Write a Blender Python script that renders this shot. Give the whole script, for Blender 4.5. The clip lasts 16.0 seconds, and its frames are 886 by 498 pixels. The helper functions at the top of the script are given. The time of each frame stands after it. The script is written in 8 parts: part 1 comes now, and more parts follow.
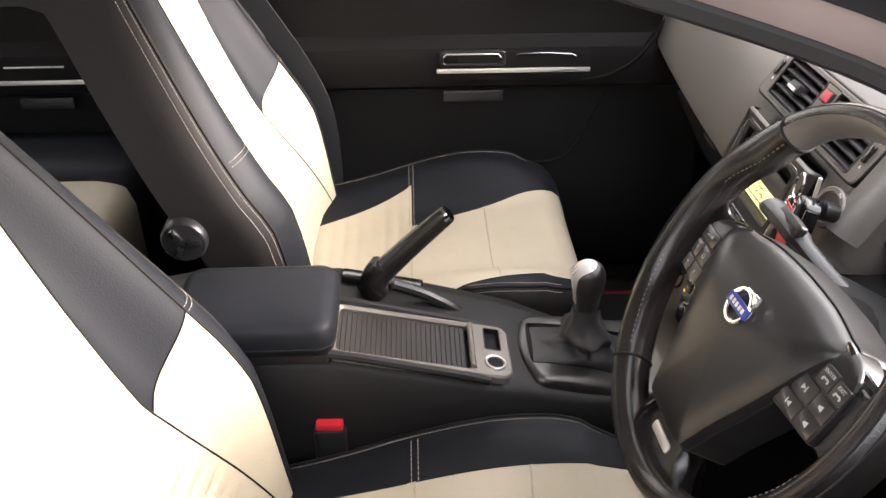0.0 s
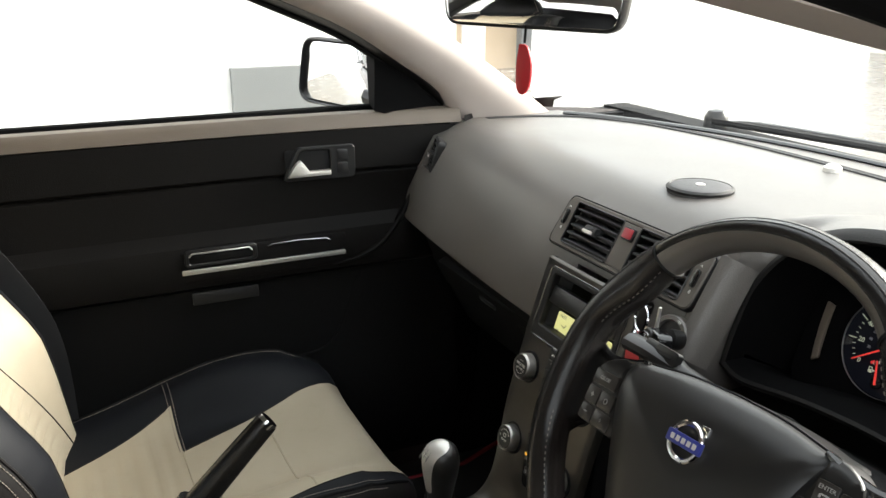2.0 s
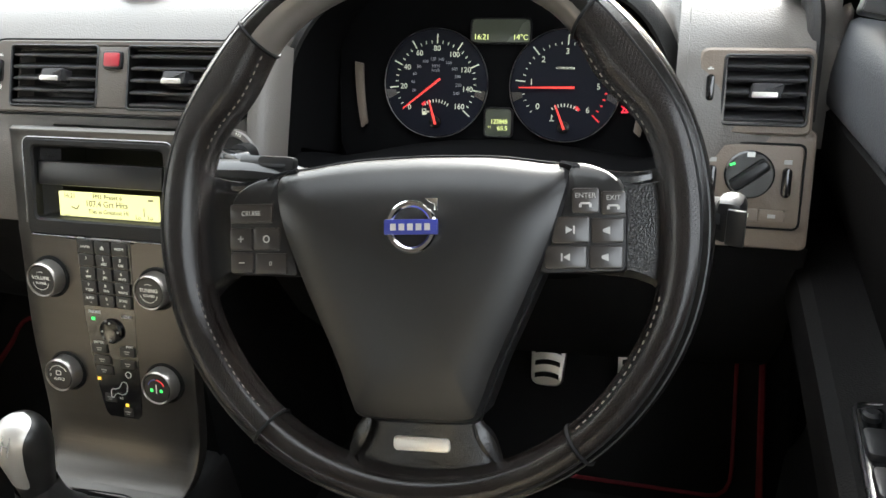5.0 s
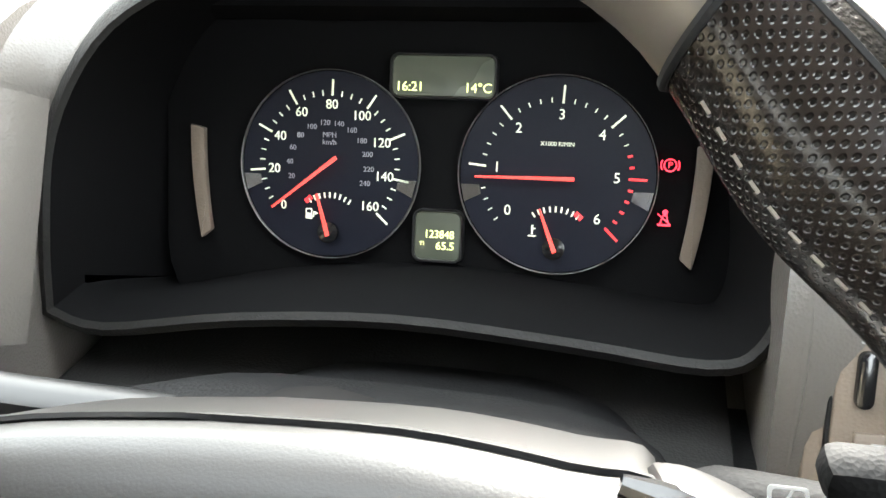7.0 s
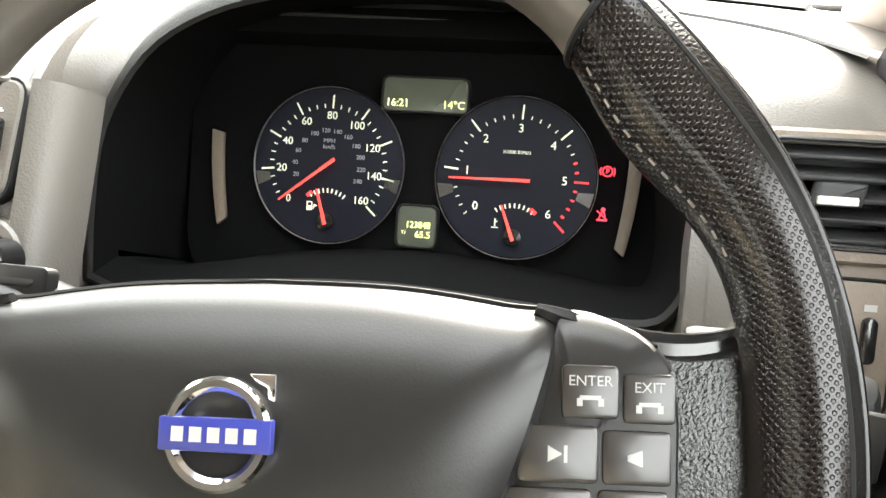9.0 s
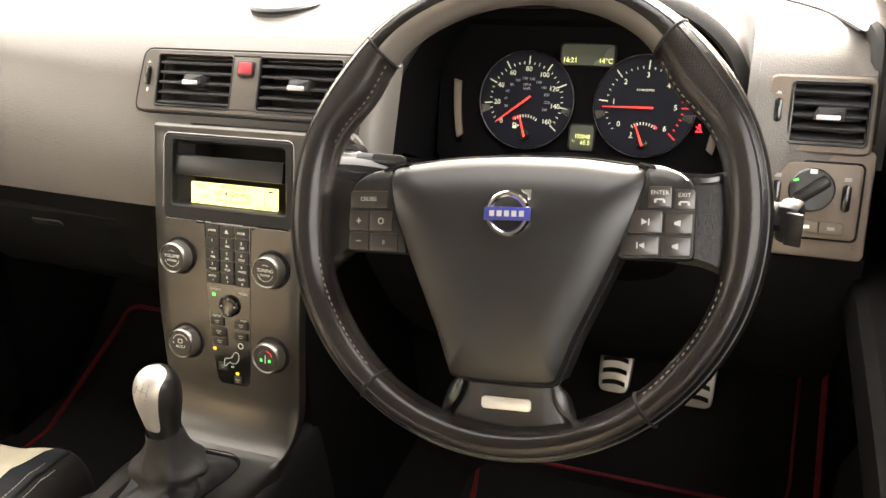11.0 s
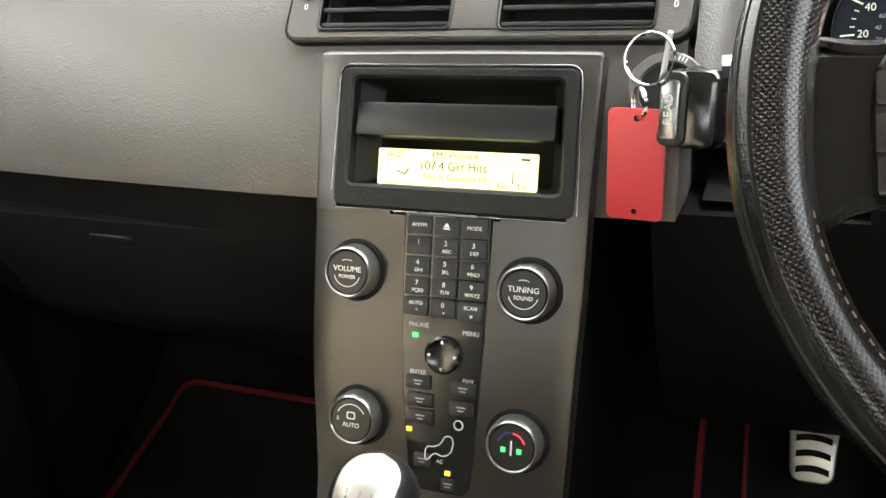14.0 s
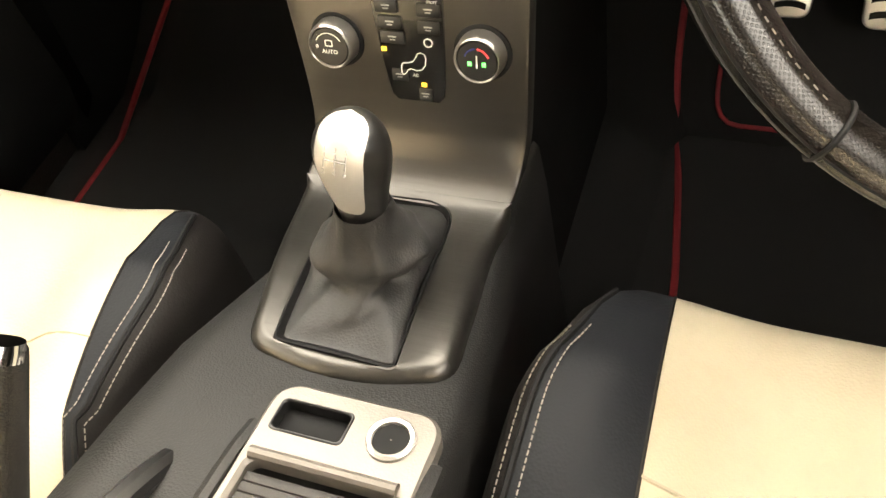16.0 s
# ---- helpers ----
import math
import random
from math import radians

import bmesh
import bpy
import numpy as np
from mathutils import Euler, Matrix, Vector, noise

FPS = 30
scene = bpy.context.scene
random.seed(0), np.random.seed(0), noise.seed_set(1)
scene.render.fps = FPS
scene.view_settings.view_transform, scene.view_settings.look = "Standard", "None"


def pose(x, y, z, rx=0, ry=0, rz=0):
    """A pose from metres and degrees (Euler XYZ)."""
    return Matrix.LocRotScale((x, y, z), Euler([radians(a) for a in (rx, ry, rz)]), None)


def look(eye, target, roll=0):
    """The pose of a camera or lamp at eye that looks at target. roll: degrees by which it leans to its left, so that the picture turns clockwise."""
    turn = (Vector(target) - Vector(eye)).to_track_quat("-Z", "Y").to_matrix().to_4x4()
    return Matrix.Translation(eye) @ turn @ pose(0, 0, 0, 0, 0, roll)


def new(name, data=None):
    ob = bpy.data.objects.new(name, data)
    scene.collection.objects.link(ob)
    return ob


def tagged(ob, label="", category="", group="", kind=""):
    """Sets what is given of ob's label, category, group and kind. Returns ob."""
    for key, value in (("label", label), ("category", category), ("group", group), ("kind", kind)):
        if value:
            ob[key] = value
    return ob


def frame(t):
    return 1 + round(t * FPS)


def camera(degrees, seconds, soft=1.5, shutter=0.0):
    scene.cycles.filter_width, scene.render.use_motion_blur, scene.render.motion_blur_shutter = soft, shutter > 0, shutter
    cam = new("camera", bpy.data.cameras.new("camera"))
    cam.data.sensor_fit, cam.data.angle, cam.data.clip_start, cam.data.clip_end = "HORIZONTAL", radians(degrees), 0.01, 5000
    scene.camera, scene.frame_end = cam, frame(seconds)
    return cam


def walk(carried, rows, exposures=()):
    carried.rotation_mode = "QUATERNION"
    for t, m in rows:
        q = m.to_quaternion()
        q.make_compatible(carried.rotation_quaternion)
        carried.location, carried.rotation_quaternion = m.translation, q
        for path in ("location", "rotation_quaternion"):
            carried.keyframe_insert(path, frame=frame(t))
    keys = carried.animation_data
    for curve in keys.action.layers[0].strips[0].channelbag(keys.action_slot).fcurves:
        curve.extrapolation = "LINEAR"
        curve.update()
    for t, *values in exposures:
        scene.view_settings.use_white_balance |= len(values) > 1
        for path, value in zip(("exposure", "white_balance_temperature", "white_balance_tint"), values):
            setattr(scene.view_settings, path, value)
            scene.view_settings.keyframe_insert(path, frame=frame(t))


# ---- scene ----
cam = camera(55.3, 16.0)
PATH = [
    (0, (0.899, -0.369, 1.097), (-0.794, -0.311, 0.034), -0.4),
    (0.5, (0.894, -0.413, 1.088), (-0.898, -0.288, 0.209), 0.1),
    (1, (0.848, -0.411, 1.083), (-1.008, -0.245, 0.358), 0.1),
    (1.5, (0.788, -0.434, 1.037), (-1.078, -0.08, 0.412), 0.3),
    (2, (0.774, -0.514, 1.032), (-0.933, 0.31, 0.394), 0.2),
    (2.5, (0.829, -0.566, 1.033), (-0.667, 0.529, 0.284), 0.3),
    (3, (0.88, -0.532, 1.019), (-0.456, 0.684, 0.161), 2.0),
    (3.2, (0.876, -0.512, 1.019), (-0.346, 0.811, 0.148), 3.9),
    (3.5, (0.783, -0.489, 0.98), (-0.167, 1.052, 0.131), 5.3),
    (3.7, (0.703, -0.499, 0.966), (-0.087, 1.125, 0.107), 3.4),
    (4, (0.605, -0.555, 0.965), (-0.045, 1.09, 0.031), -0.4),
    (4.2, (0.575, -0.586, 0.958), (-0.038, 1.065, 0.01), -1.9),
    (6.3, (0.468, -0.316, 0.917), (-0.026, 1.303, -0.156), -5.6),
    (6.5, (0.458, -0.269, 0.885), (-0.029, 1.378, -0.138), -5.0),
    (7, (0.441, -0.196, 0.837), (0.019, 1.543, -0.056), -2.3),
    (7.5, (0.419, -0.156, 0.809), (0.046, 1.643, 0.02), -0.7),
    (8, (0.417, -0.15, 0.808), (0.085, 1.654, 0.012), 0.3),
    (8.2, (0.42, -0.156, 0.808), (0.084, 1.66, 0.041), 0.5),
    (10.3, (0.536, -0.603, 0.946), (0.027, 1.13, 0.086), -2.5),
    (10.5, (0.539, -0.622, 0.956), (-0.004, 1.089, 0.073), -3.1),
    (11, (0.527, -0.638, 0.958), (-0.162, 0.997, 0.035), -4.2),
    (11.5, (0.43, -0.57, 0.898), (-0.516, 0.954, 0.013), -5.0),
    (12, (0.312, -0.476, 0.828), (-0.624, 1.126, 0.082), -3.9),
    (12.5, (0.234, -0.407, 0.786), (-0.537, 1.296, 0.076), -3.1),
    (13, (0.184, -0.387, 0.786), (-0.535, 1.358, 0.123), -3.6),
    (13.5, (0.175, -0.408, 0.78), (-0.515, 1.336, 0.086), -3.7),
    (14, (0.19, -0.442, 0.752), (-0.518, 1.287, 0.038), -3.3),
    (14.5, (0.221, -0.458, 0.736), (-0.505, 1.209, -0.098), -4.5),
    (15, (0.222, -0.437, 0.788), (-0.43, 1.039, -0.394), -8.0),
    (15.5, (0.224, -0.402, 0.823), (-0.391, 0.801, -0.652), -13.0),
    (16, (0.228, -0.426, 0.828), (-0.388, 0.628, -0.757), -15.1),
]
EXPOSURES = [(0.0, 2.55, 6600, 18), (0.5, 2.45, 6600, 16), (1.0, 2.35, 6600, 14), (1.5, 1.7, 6500, 11), (2.0, 1.35, 6400, 8), (2.5, 1.6, 6300, 8), (3.0, 2.0, 6200, 9), (3.5, 2.05, 6200, 8), (4.0, 1.95, 6200, 8), (6.5, 3.45, 6300, 7), (7.5, 3.5, 6400, 6), (8.0, 3.95, 6500, 6),
             (10.5, 2.45, 7200, 12), (11.0, 3.0, 7400, 14), (11.5, 3.5, 7400, 14), (12.0, 3.75, 6700, 10), (13.0, 3.05, 6400, 8), (14.0, 3.15, 6400, 7), (14.5, 3.5, 6800, 9), (15.0, 3.5, 7300, 11), (16.0, 3.8, 8000, 10)]
walk(cam, [(t, look(eye, target, roll)) for t, eye, target, roll in PATH], EXPOSURES)

# ---- world, sun, exposure ----
world = bpy.data.worlds.new("overcast_sky")
scene.world = world
world.use_nodes = True
wn = world.node_tree.nodes
wl = world.node_tree.links
wn.clear()
sky = wn.new("ShaderNodeTexSky")
sky.sky_type = "NISHITA"
sky.sun_disc = False
sky.sun_elevation = radians(22)
sky.sun_rotation = radians(4)
sky.dust_density = 4.0
sky.air_density = 1.6
soften = wn.new("ShaderNodeMix")
soften.data_type = "RGBA"
soften.inputs["Factor"].default_value = 0.65
wl.new(sky.outputs["Color"], soften.inputs["A"])
soften.inputs["B"].default_value = (11.0, 11.0, 11.0, 1)
back = wn.new("ShaderNodeBackground")
back.inputs["Strength"].default_value = 0.16
wout = wn.new("ShaderNodeOutputWorld")
wl.new(soften.outputs["Result"], back.inputs["Color"])
wl.new(back.outputs["Background"], wout.inputs["Surface"])

sun_data = bpy.data.lights.new("sun", "SUN")
sun_data.energy = 4.5
sun_data.angle = radians(32)
sun_data.color = (1.0, 0.96, 0.9)
sun = new("sun", sun_data)
sun.matrix_world = look((0.35, 5.0, 2.5), (0.0, 0.0, 0.4))

# ---- materials ----
def mat(name, base, rough=0.5, metal=0.0, grain=0.0, grain_scale=400.0, vary=0.12, vary_scale=6.0, coat=0.0,
        emit=None, emit_strength=0.0, dirt=None, dirt_amount=0.0, stretch=None, sheen=0.0, spec=0.5, rvary=0.1):
    """A principled surface with mottling, grain relief and uneven gloss."""
    m = bpy.data.materials.new(name)
    m.use_nodes = True
    nt = m.node_tree
    p = nt.nodes["Principled BSDF"]
    p.inputs["Metallic"].default_value = metal
    p.inputs["Specular IOR Level"].default_value = spec
    p.inputs["Coat Weight"].default_value = coat
    p.inputs["Coat Roughness"].default_value = 0.15
    p.inputs["Sheen Weight"].default_value = sheen
    co = nt.nodes.new("ShaderNodeTexCoord")
    mp = nt.nodes.new("ShaderNodeMapping")
    nt.links.new(co.outputs["Object"], mp.inputs["Vector"])
    if stretch:
        mp.inputs["Scale"].default_value = stretch
    n1 = nt.nodes.new("ShaderNodeTexNoise")
    n1.inputs["Scale"].default_value = vary_scale
    n1.inputs["Detail"].default_value = 5
    nt.links.new(mp.outputs["Vector"], n1.inputs["Vector"])
    ramp = nt.nodes.new("ShaderNodeMapRange")
    ramp.inputs["From Min"].default_value = 0.25
    ramp.inputs["From Max"].default_value = 0.75
    ramp.inputs["To Min"].default_value = 1 - vary
    ramp.inputs["To Max"].default_value = 1 + vary
    nt.links.new(n1.outputs["Fac"], ramp.inputs["Value"])
    mul = nt.nodes.new("ShaderNodeMix")
    mul.data_type = "RGBA"
    mul.blend_type = "MULTIPLY"
    mul.inputs["Factor"].default_value = 1
    mul.inputs["A"].default_value = (*base, 1)
    nt.links.new(ramp.outputs["Result"], mul.inputs["B"])
    colour = mul.outputs["Result"]
    if dirt:
        n3 = nt.nodes.new("ShaderNodeTexNoise")
        n3.inputs["Scale"].default_value = vary_scale * 4.7
        n3.inputs["Detail"].default_value = 8
        nt.links.new(mp.outputs["Vector"], n3.inputs["Vector"])
        r3 = nt.nodes.new("ShaderNodeMapRange")
        r3.inputs["From Min"].default_value = 0.55
        r3.inputs["From Max"].default_value = 0.8
        r3.inputs["To Max"].default_value = dirt_amount
        nt.links.new(n3.outputs["Fac"], r3.inputs["Value"])
        mx = nt.nodes.new("ShaderNodeMix")
        mx.data_type = "RGBA"
        nt.links.new(r3.outputs["Result"], mx.inputs["Factor"])
        nt.links.new(colour, mx.inputs["A"])
        mx.inputs["B"].default_value = (*dirt, 1)
        colour = mx.outputs["Result"]
    nt.links.new(colour, p.inputs["Base Color"])
    rr = nt.nodes.new("ShaderNodeMapRange")
    rr.inputs["To Min"].default_value = max(0.02, rough - rvary)
    rr.inputs["To Max"].default_value = min(1.0, rough + rvary)
    nt.links.new(n1.outputs["Fac"], rr.inputs["Value"])
    nt.links.new(rr.outputs["Result"], p.inputs["Roughness"])
    if grain:
        n2 = nt.nodes.new("ShaderNodeTexVoronoi" if grain_scale < 900 and not stretch else "ShaderNodeTexNoise")
        n2.inputs["Scale"].default_value = grain_scale
        nt.links.new(mp.outputs["Vector"], n2.inputs["Vector"])
        b = nt.nodes.new("ShaderNodeBump")
        b.inputs["Strength"].default_value = grain
        b.inputs["Distance"].default_value = 0.0006
        nt.links.new(n2.outputs[0], b.inputs["Height"])
        nt.links.new(b.outputs["Normal"], p.inputs["Normal"])
    if emit:
        p.inputs["Emission Color"].default_value = (*emit, 1)
        p.inputs["Emission Strength"].default_value = emit_strength
    return m


BLACK = mat("black_grained_plastic", (0.0115, 0.0112, 0.0112), 0.52, spec=0.28, grain=0.35, grain_scale=700)
SMOOTH = mat("smooth_black_plastic", (0.01, 0.01, 0.0105), 0.38)
GLOSS = mat("gloss_black_plastic", (0.008, 0.008, 0.0085), 0.16, coat=0.4)
SEALBLACK = mat("matt_black_seal", (0.0042, 0.0042, 0.0045), 0.85, spec=0.06)
RUBBER = mat("black_rubber", (0.007, 0.007, 0.0075), 0.7, spec=0.2)
DASHTOP = mat("soft_touch_grey_dash", (0.108, 0.099, 0.090), 0.34, grain=0.32, grain_scale=640, vary=0.08)
TAUPE = mat("taupe_grey_plastic", (0.15, 0.120, 0.094), 0.5, grain=0.3, grain_scale=620)
LOWER = mat("dark_lower_plastic", (0.0075, 0.0075, 0.0078), 0.66, spec=0.12, grain=0.3, grain_scale=600)
DOORDARK = mat("dark_door_vinyl", (0.0060, 0.0055, 0.0053), 0.58, spec=0.10, grain=0.4, grain_scale=600)
BEIGE = mat("beige_door_top_vinyl", (0.145, 0.118, 0.093), 0.55, grain=0.4, grain_scale=600)
PILLAR = mat("light_taupe_pillar_fabric", (0.42, 0.37, 0.34), 0.75, grain=0.3, grain_scale=900)
HEADLINER = mat("pale_headliner_cloth", (0.5, 0.47, 0.43), 0.9, grain=0.4, grain_scale=1100)
CREAM = mat("cream_leather", (0.44, 0.385, 0.285), 0.42, grain=0.28, grain_scale=480, vary=0.05, vary_scale=9, dirt=(0.36, 0.30, 0.205), dirt_amount=0.25)
LEATHER = mat("blue_black_leather", (0.0100, 0.0110, 0.0135), 0.52, spec=0.15, grain=0.2, grain_scale=480, vary=0.1)
SUEDE = mat("black_seat_side_leather", (0.0115, 0.0100, 0.0095), 0.62, spec=0.16, grain=0.22, grain_scale=480)
THREAD = mat("grey_stitch_thread", (0.3, 0.26, 0.22), 0.8)
WHEELHIDE = mat("worn_black_wheel_leather", (0.0075, 0.0070, 0.0066), 0.17, grain=0.5, grain_scale=900, vary=0.2, vary_scale=25)
PERF = mat("perforated_wheel_leather", (0.0110, 0.0082, 0.0070), 0.22, spec=0.42, grain=0.28, grain_scale=620, vary=0.2, vary_scale=30)
def perforate(m, pitch=0.0021):
    """Adds a grid of small punched holes to a surface, laid out by its UV map in metres."""
    nt = m.node_tree
    p = nt.nodes["Principled BSDF"]
    uv = nt.nodes.new("ShaderNodeUVMap")
    mp = nt.nodes.new("ShaderNodeMapping")
    mp.inputs["Rotation"].default_value = (0, 0, radians(45))
    nt.links.new(uv.outputs["UV"], mp.inputs["Vector"])
    v = nt.nodes.new("ShaderNodeTexVoronoi")
    v.voronoi_dimensions = "2D"
    v.inputs["Scale"].default_value = 1 / pitch
    v.inputs["Randomness"].default_value = 0.06
    nt.links.new(mp.outputs["Vector"], v.inputs["Vector"])
    r = nt.nodes.new("ShaderNodeMapRange")
    r.inputs["From Min"].default_value = 0.20
    r.inputs["From Max"].default_value = 0.36
    nt.links.new(v.outputs["Distance"], r.inputs["Value"])
    b = nt.nodes.new("ShaderNodeBump")
    b.inputs["Strength"].default_value = 1.0
    b.inputs["Distance"].default_value = 0.0006
    nt.links.new(r.outputs["Result"], b.inputs["Height"])
    nt.links.new(b.outputs["Normal"], p.inputs["Normal"])
    mx = nt.nodes.new("ShaderNodeMix")
    mx.data_type = "RGBA"
    mx.blend_type = "MULTIPLY"
    mx.inputs["Factor"].default_value = 0.85
    old = p.inputs["Base Color"].links[0].from_socket
    nt.links.new(old, mx.inputs["A"])
    nt.links.new(r.outputs["Result"], mx.inputs["B"])
    nt.links.new(mx.outputs["Result"], p.inputs["Base Color"])
    return m


perforate(PERF)
RIMTAUPE = mat("satin_taupe_rim_inlay", (0.1, 0.09, 0.08), 0.34, coat=0.25, vary=0.06)
PAD = mat("wheel_hub_vinyl", (0.0100, 0.0096, 0.0096), 0.36, spec=0.42, grain=0.08, grain_scale=1300)
ALU = mat("brushed_aluminium", (0.088, 0.083, 0.077), 0.36, metal=0.85, grain=0.25, grain_scale=220, vary=0.07, vary_scale=60, stretch=(0.06, 1, 1), rvary=0.06)
SATIN = mat("satin_silver_plastic", (0.66, 0.64, 0.60), 0.36, metal=0.7, vary=0.05)
CHROME = mat("chrome", (0.85, 0.85, 0.86), 0.08, metal=1.0, vary=0.02, rvary=0.03)
DARKCHROME = mat("dark_polished_metal", (0.3, 0.3, 0.31), 0.25, metal=1.0)
GRILLE = mat("black_speaker_mesh", (0.05, 0.05, 0.052), 0.6, grain=0.9, grain_scale=1400)
CARPET = mat("black_carpet", (0.009, 0.0088, 0.009), 0.95, spec=0.1, grain=1.0, grain_scale=1400, sheen=0.2)
MATCLOTH = mat("black_mat_carpet", (0.011, 0.0108, 0.011), 0.95, spec=0.1, grain=1.0, grain_scale=1200, sheen=0.25, dirt=(0.05, 0.047, 0.044), dirt_amount=0.10, vary_scale=14)
REDTRIM = mat("red_mat_binding", (0.26, 0.012, 0.02), 0.7)
REDCARD = mat("red_plastic_tag", (0.62, 0.045, 0.06), 0.4, vary=0.06)
REDPLASTIC = mat("red_plastic", (0.55, 0.02, 0.03), 0.35)
HAZARD = mat("red_hazard_button", (0.30, 0.025, 0.035), 0.4, emit=(0.9, 0.05, 0.07), emit_strength=0.01)
WHITEPAINT = mat("white_marking", (0.75, 0.75, 0.72), 0.5, vary=0.02)
GREYMARK = mat("grey_marking", (0.32, 0.32, 0.31), 0.5, vary=0.02)
DIALFACE = mat("blue_black_dial_face", (0.0055, 0.0065, 0.0125), 0.5, spec=0.2, vary=0.06)
DIALMARK = mat("lit_white_dial_marking", (0.72, 0.75, 0.6), 0.5, emit=(0.90, 0.97, 0.66), emit_strength=0.058, vary=0.02)
DIALDIM = mat("dim_grey_dial_marking", (0.28, 0.28, 0.30), 0.5, emit=(0.5, 0.5, 0.5), emit_strength=0.0125)
NEEDLE = mat("red_needle", (0.7, 0.03, 0.03), 0.4, emit=(1.0, 0.08, 0.06), emit_strength=0.188)
REDMARK = mat("red_dial_marking", (0.7, 0.03, 0.03), 0.4, emit=(1.0, 0.06, 0.08), emit_strength=0.113)
WARN = mat("red_warning_lamp", (0.6, 0.02, 0.03), 0.4, emit=(1.0, 0.03, 0.06), emit_strength=0.35)
LCDDARK = mat("grey_green_lcd", (0.040, 0.045, 0.036), 0.3, emit=(0.52, 0.60, 0.42), emit_strength=0.008)
KEYEDGE = mat("dull_silver_dial_ring", (0.30, 0.29, 0.27), 0.4, metal=0.7)
LCDTEXT = mat("lit_yellow_green_digits", (0.5, 0.55, 0.2), 0.5, emit=(0.85, 0.95, 0.32), emit_strength=0.237)
LCDLIT = mat("lit_yellow_display", (0.5, 0.5, 0.2), 0.3, emit=(0.93, 0.88, 0.36), emit_strength=0.25, vary=0.03)
LCDINK = mat("dark_display_ink", (0.03, 0.03, 0.02), 0.6)
LEDGREEN = mat("green_led", (0.05, 0.6, 0.1), 0.4, emit=(0.08, 1.0, 0.16), emit_strength=0.275)
LEDAMBER = mat("amber_led", (0.8, 0.35, 0.02), 0.4, emit=(1.0, 0.5, 0.05), emit_strength=0.325)
BLUE = mat("blue_emblem_enamel", (0.025, 0.033, 0.2), 0.3)
WALLWHITE = mat("white_painted_wall", (0.80, 0.79, 0.76), 0.75, vary=0.04, vary_scale=1.5)
PANELGREY = mat("pale_grey_panel", (0.22, 0.225, 0.22), 0.6, vary=0.05, vary_scale=2)
TARMAC = mat("wet_brown_grey_concrete", (0.21, 0.19, 0.165), 0.24, grain=0.6, grain_scale=160, vary=0.15, vary_scale=3, rvary=0.2)
PAINT = mat("wet_bronze_grey_car_paint", (0.040, 0.030, 0.027), 0.34, grain=0.8, grain_scale=260, coat=0.2, vary=0.2, vary_scale=25)
PAINT.node_tree.nodes["Principled BSDF"].inputs["Coat Roughness"].default_value = 0.04
YELLOWPAINT = mat("yellow_van_paint", (0.85, 0.48, 0.02), 0.3, coat=0.6, vary=0.03)
GLASSDARK = mat("dark_tinted_glass", (0.01, 0.012, 0.013), 0.05, coat=1.0)


def glass(name, tint, rough=0.0):
    m = bpy.data.materials.new(name)
    m.use_nodes = True
    nt = m.node_tree
    nt.nodes.remove(nt.nodes["Principled BSDF"])
    t = nt.nodes.new("ShaderNodeBsdfTransparent")
    t.inputs["Color"].default_value = (*tint, 1)
    g = nt.nodes.new("ShaderNodeBsdfGlossy")
    g.inputs["Roughness"].default_value = rough
    lw = nt.nodes.new("ShaderNodeLayerWeight")
    lw.inputs["Blend"].default_value = 0.12
    f = nt.nodes.new("ShaderNodeMath")
    f.operation = "MULTIPLY_ADD"
    f.inputs[1].default_value = 0.35
    f.inputs[2].default_value = 0.02
    nt.links.new(lw.outputs["Facing"], f.inputs[0])
    mx = nt.nodes.new("ShaderNodeMixShader")
    nt.links.new(f.outputs["Value"], mx.inputs["Fac"])
    nt.links.new(t.outputs["BSDF"], mx.inputs[1])
    nt.links.new(g.outputs["BSDF"], mx.inputs[2])
    nt.links.new(mx.outputs["Shader"], nt.nodes["Material Output"].inputs["Surface"])
    return m


PANE = glass("clear_window_glass", (0.93, 0.95, 0.94))
MIRROR = mat("mirror_glass", (0.9, 0.9, 0.9), 0.02, metal=1.0, vary=0.0, rvary=0.0)
DROP = mat("clear_water_drop", (0.03, 0.03, 0.03), 0.03, spec=0.9, coat=1.0, vary=0.0, rvary=0.0)


# ---- building tools ----
def thing(name, at, label, category, group="", kind=""):
    ob = new(name)
    ob.empty_display_size = 0.05
    ob.location = at
    return tagged(ob, label, category, group, kind)


def world_at(ob):
    m = Matrix.Identity(4)
    while ob:
        m = ob.matrix_parent_inverse @ (ob.matrix_basis @ m) if ob.parent else ob.matrix_basis @ m
        ob = ob.parent
    return m


def part(name, bm, material, parent=None, label="", sharp=35, kind=""):
    """Links a bmesh, given in world places, as one mesh object under a thing or part."""
    me = bpy.data.meshes.new(name)
    bmesh.ops.recalc_face_normals(bm, faces=bm.faces)
    bm.to_mesh(me)
    bm.free()
    me.materials.append(material)
    for p in me.polygons:
        p.use_smooth = True
    me.set_sharp_from_angle(angle=radians(sharp))
    ob = new(name, me)
    if parent:
        ob.parent = parent
        ob.matrix_parent_inverse = world_at(parent).inverted()
    return tagged(ob, label, kind=kind)


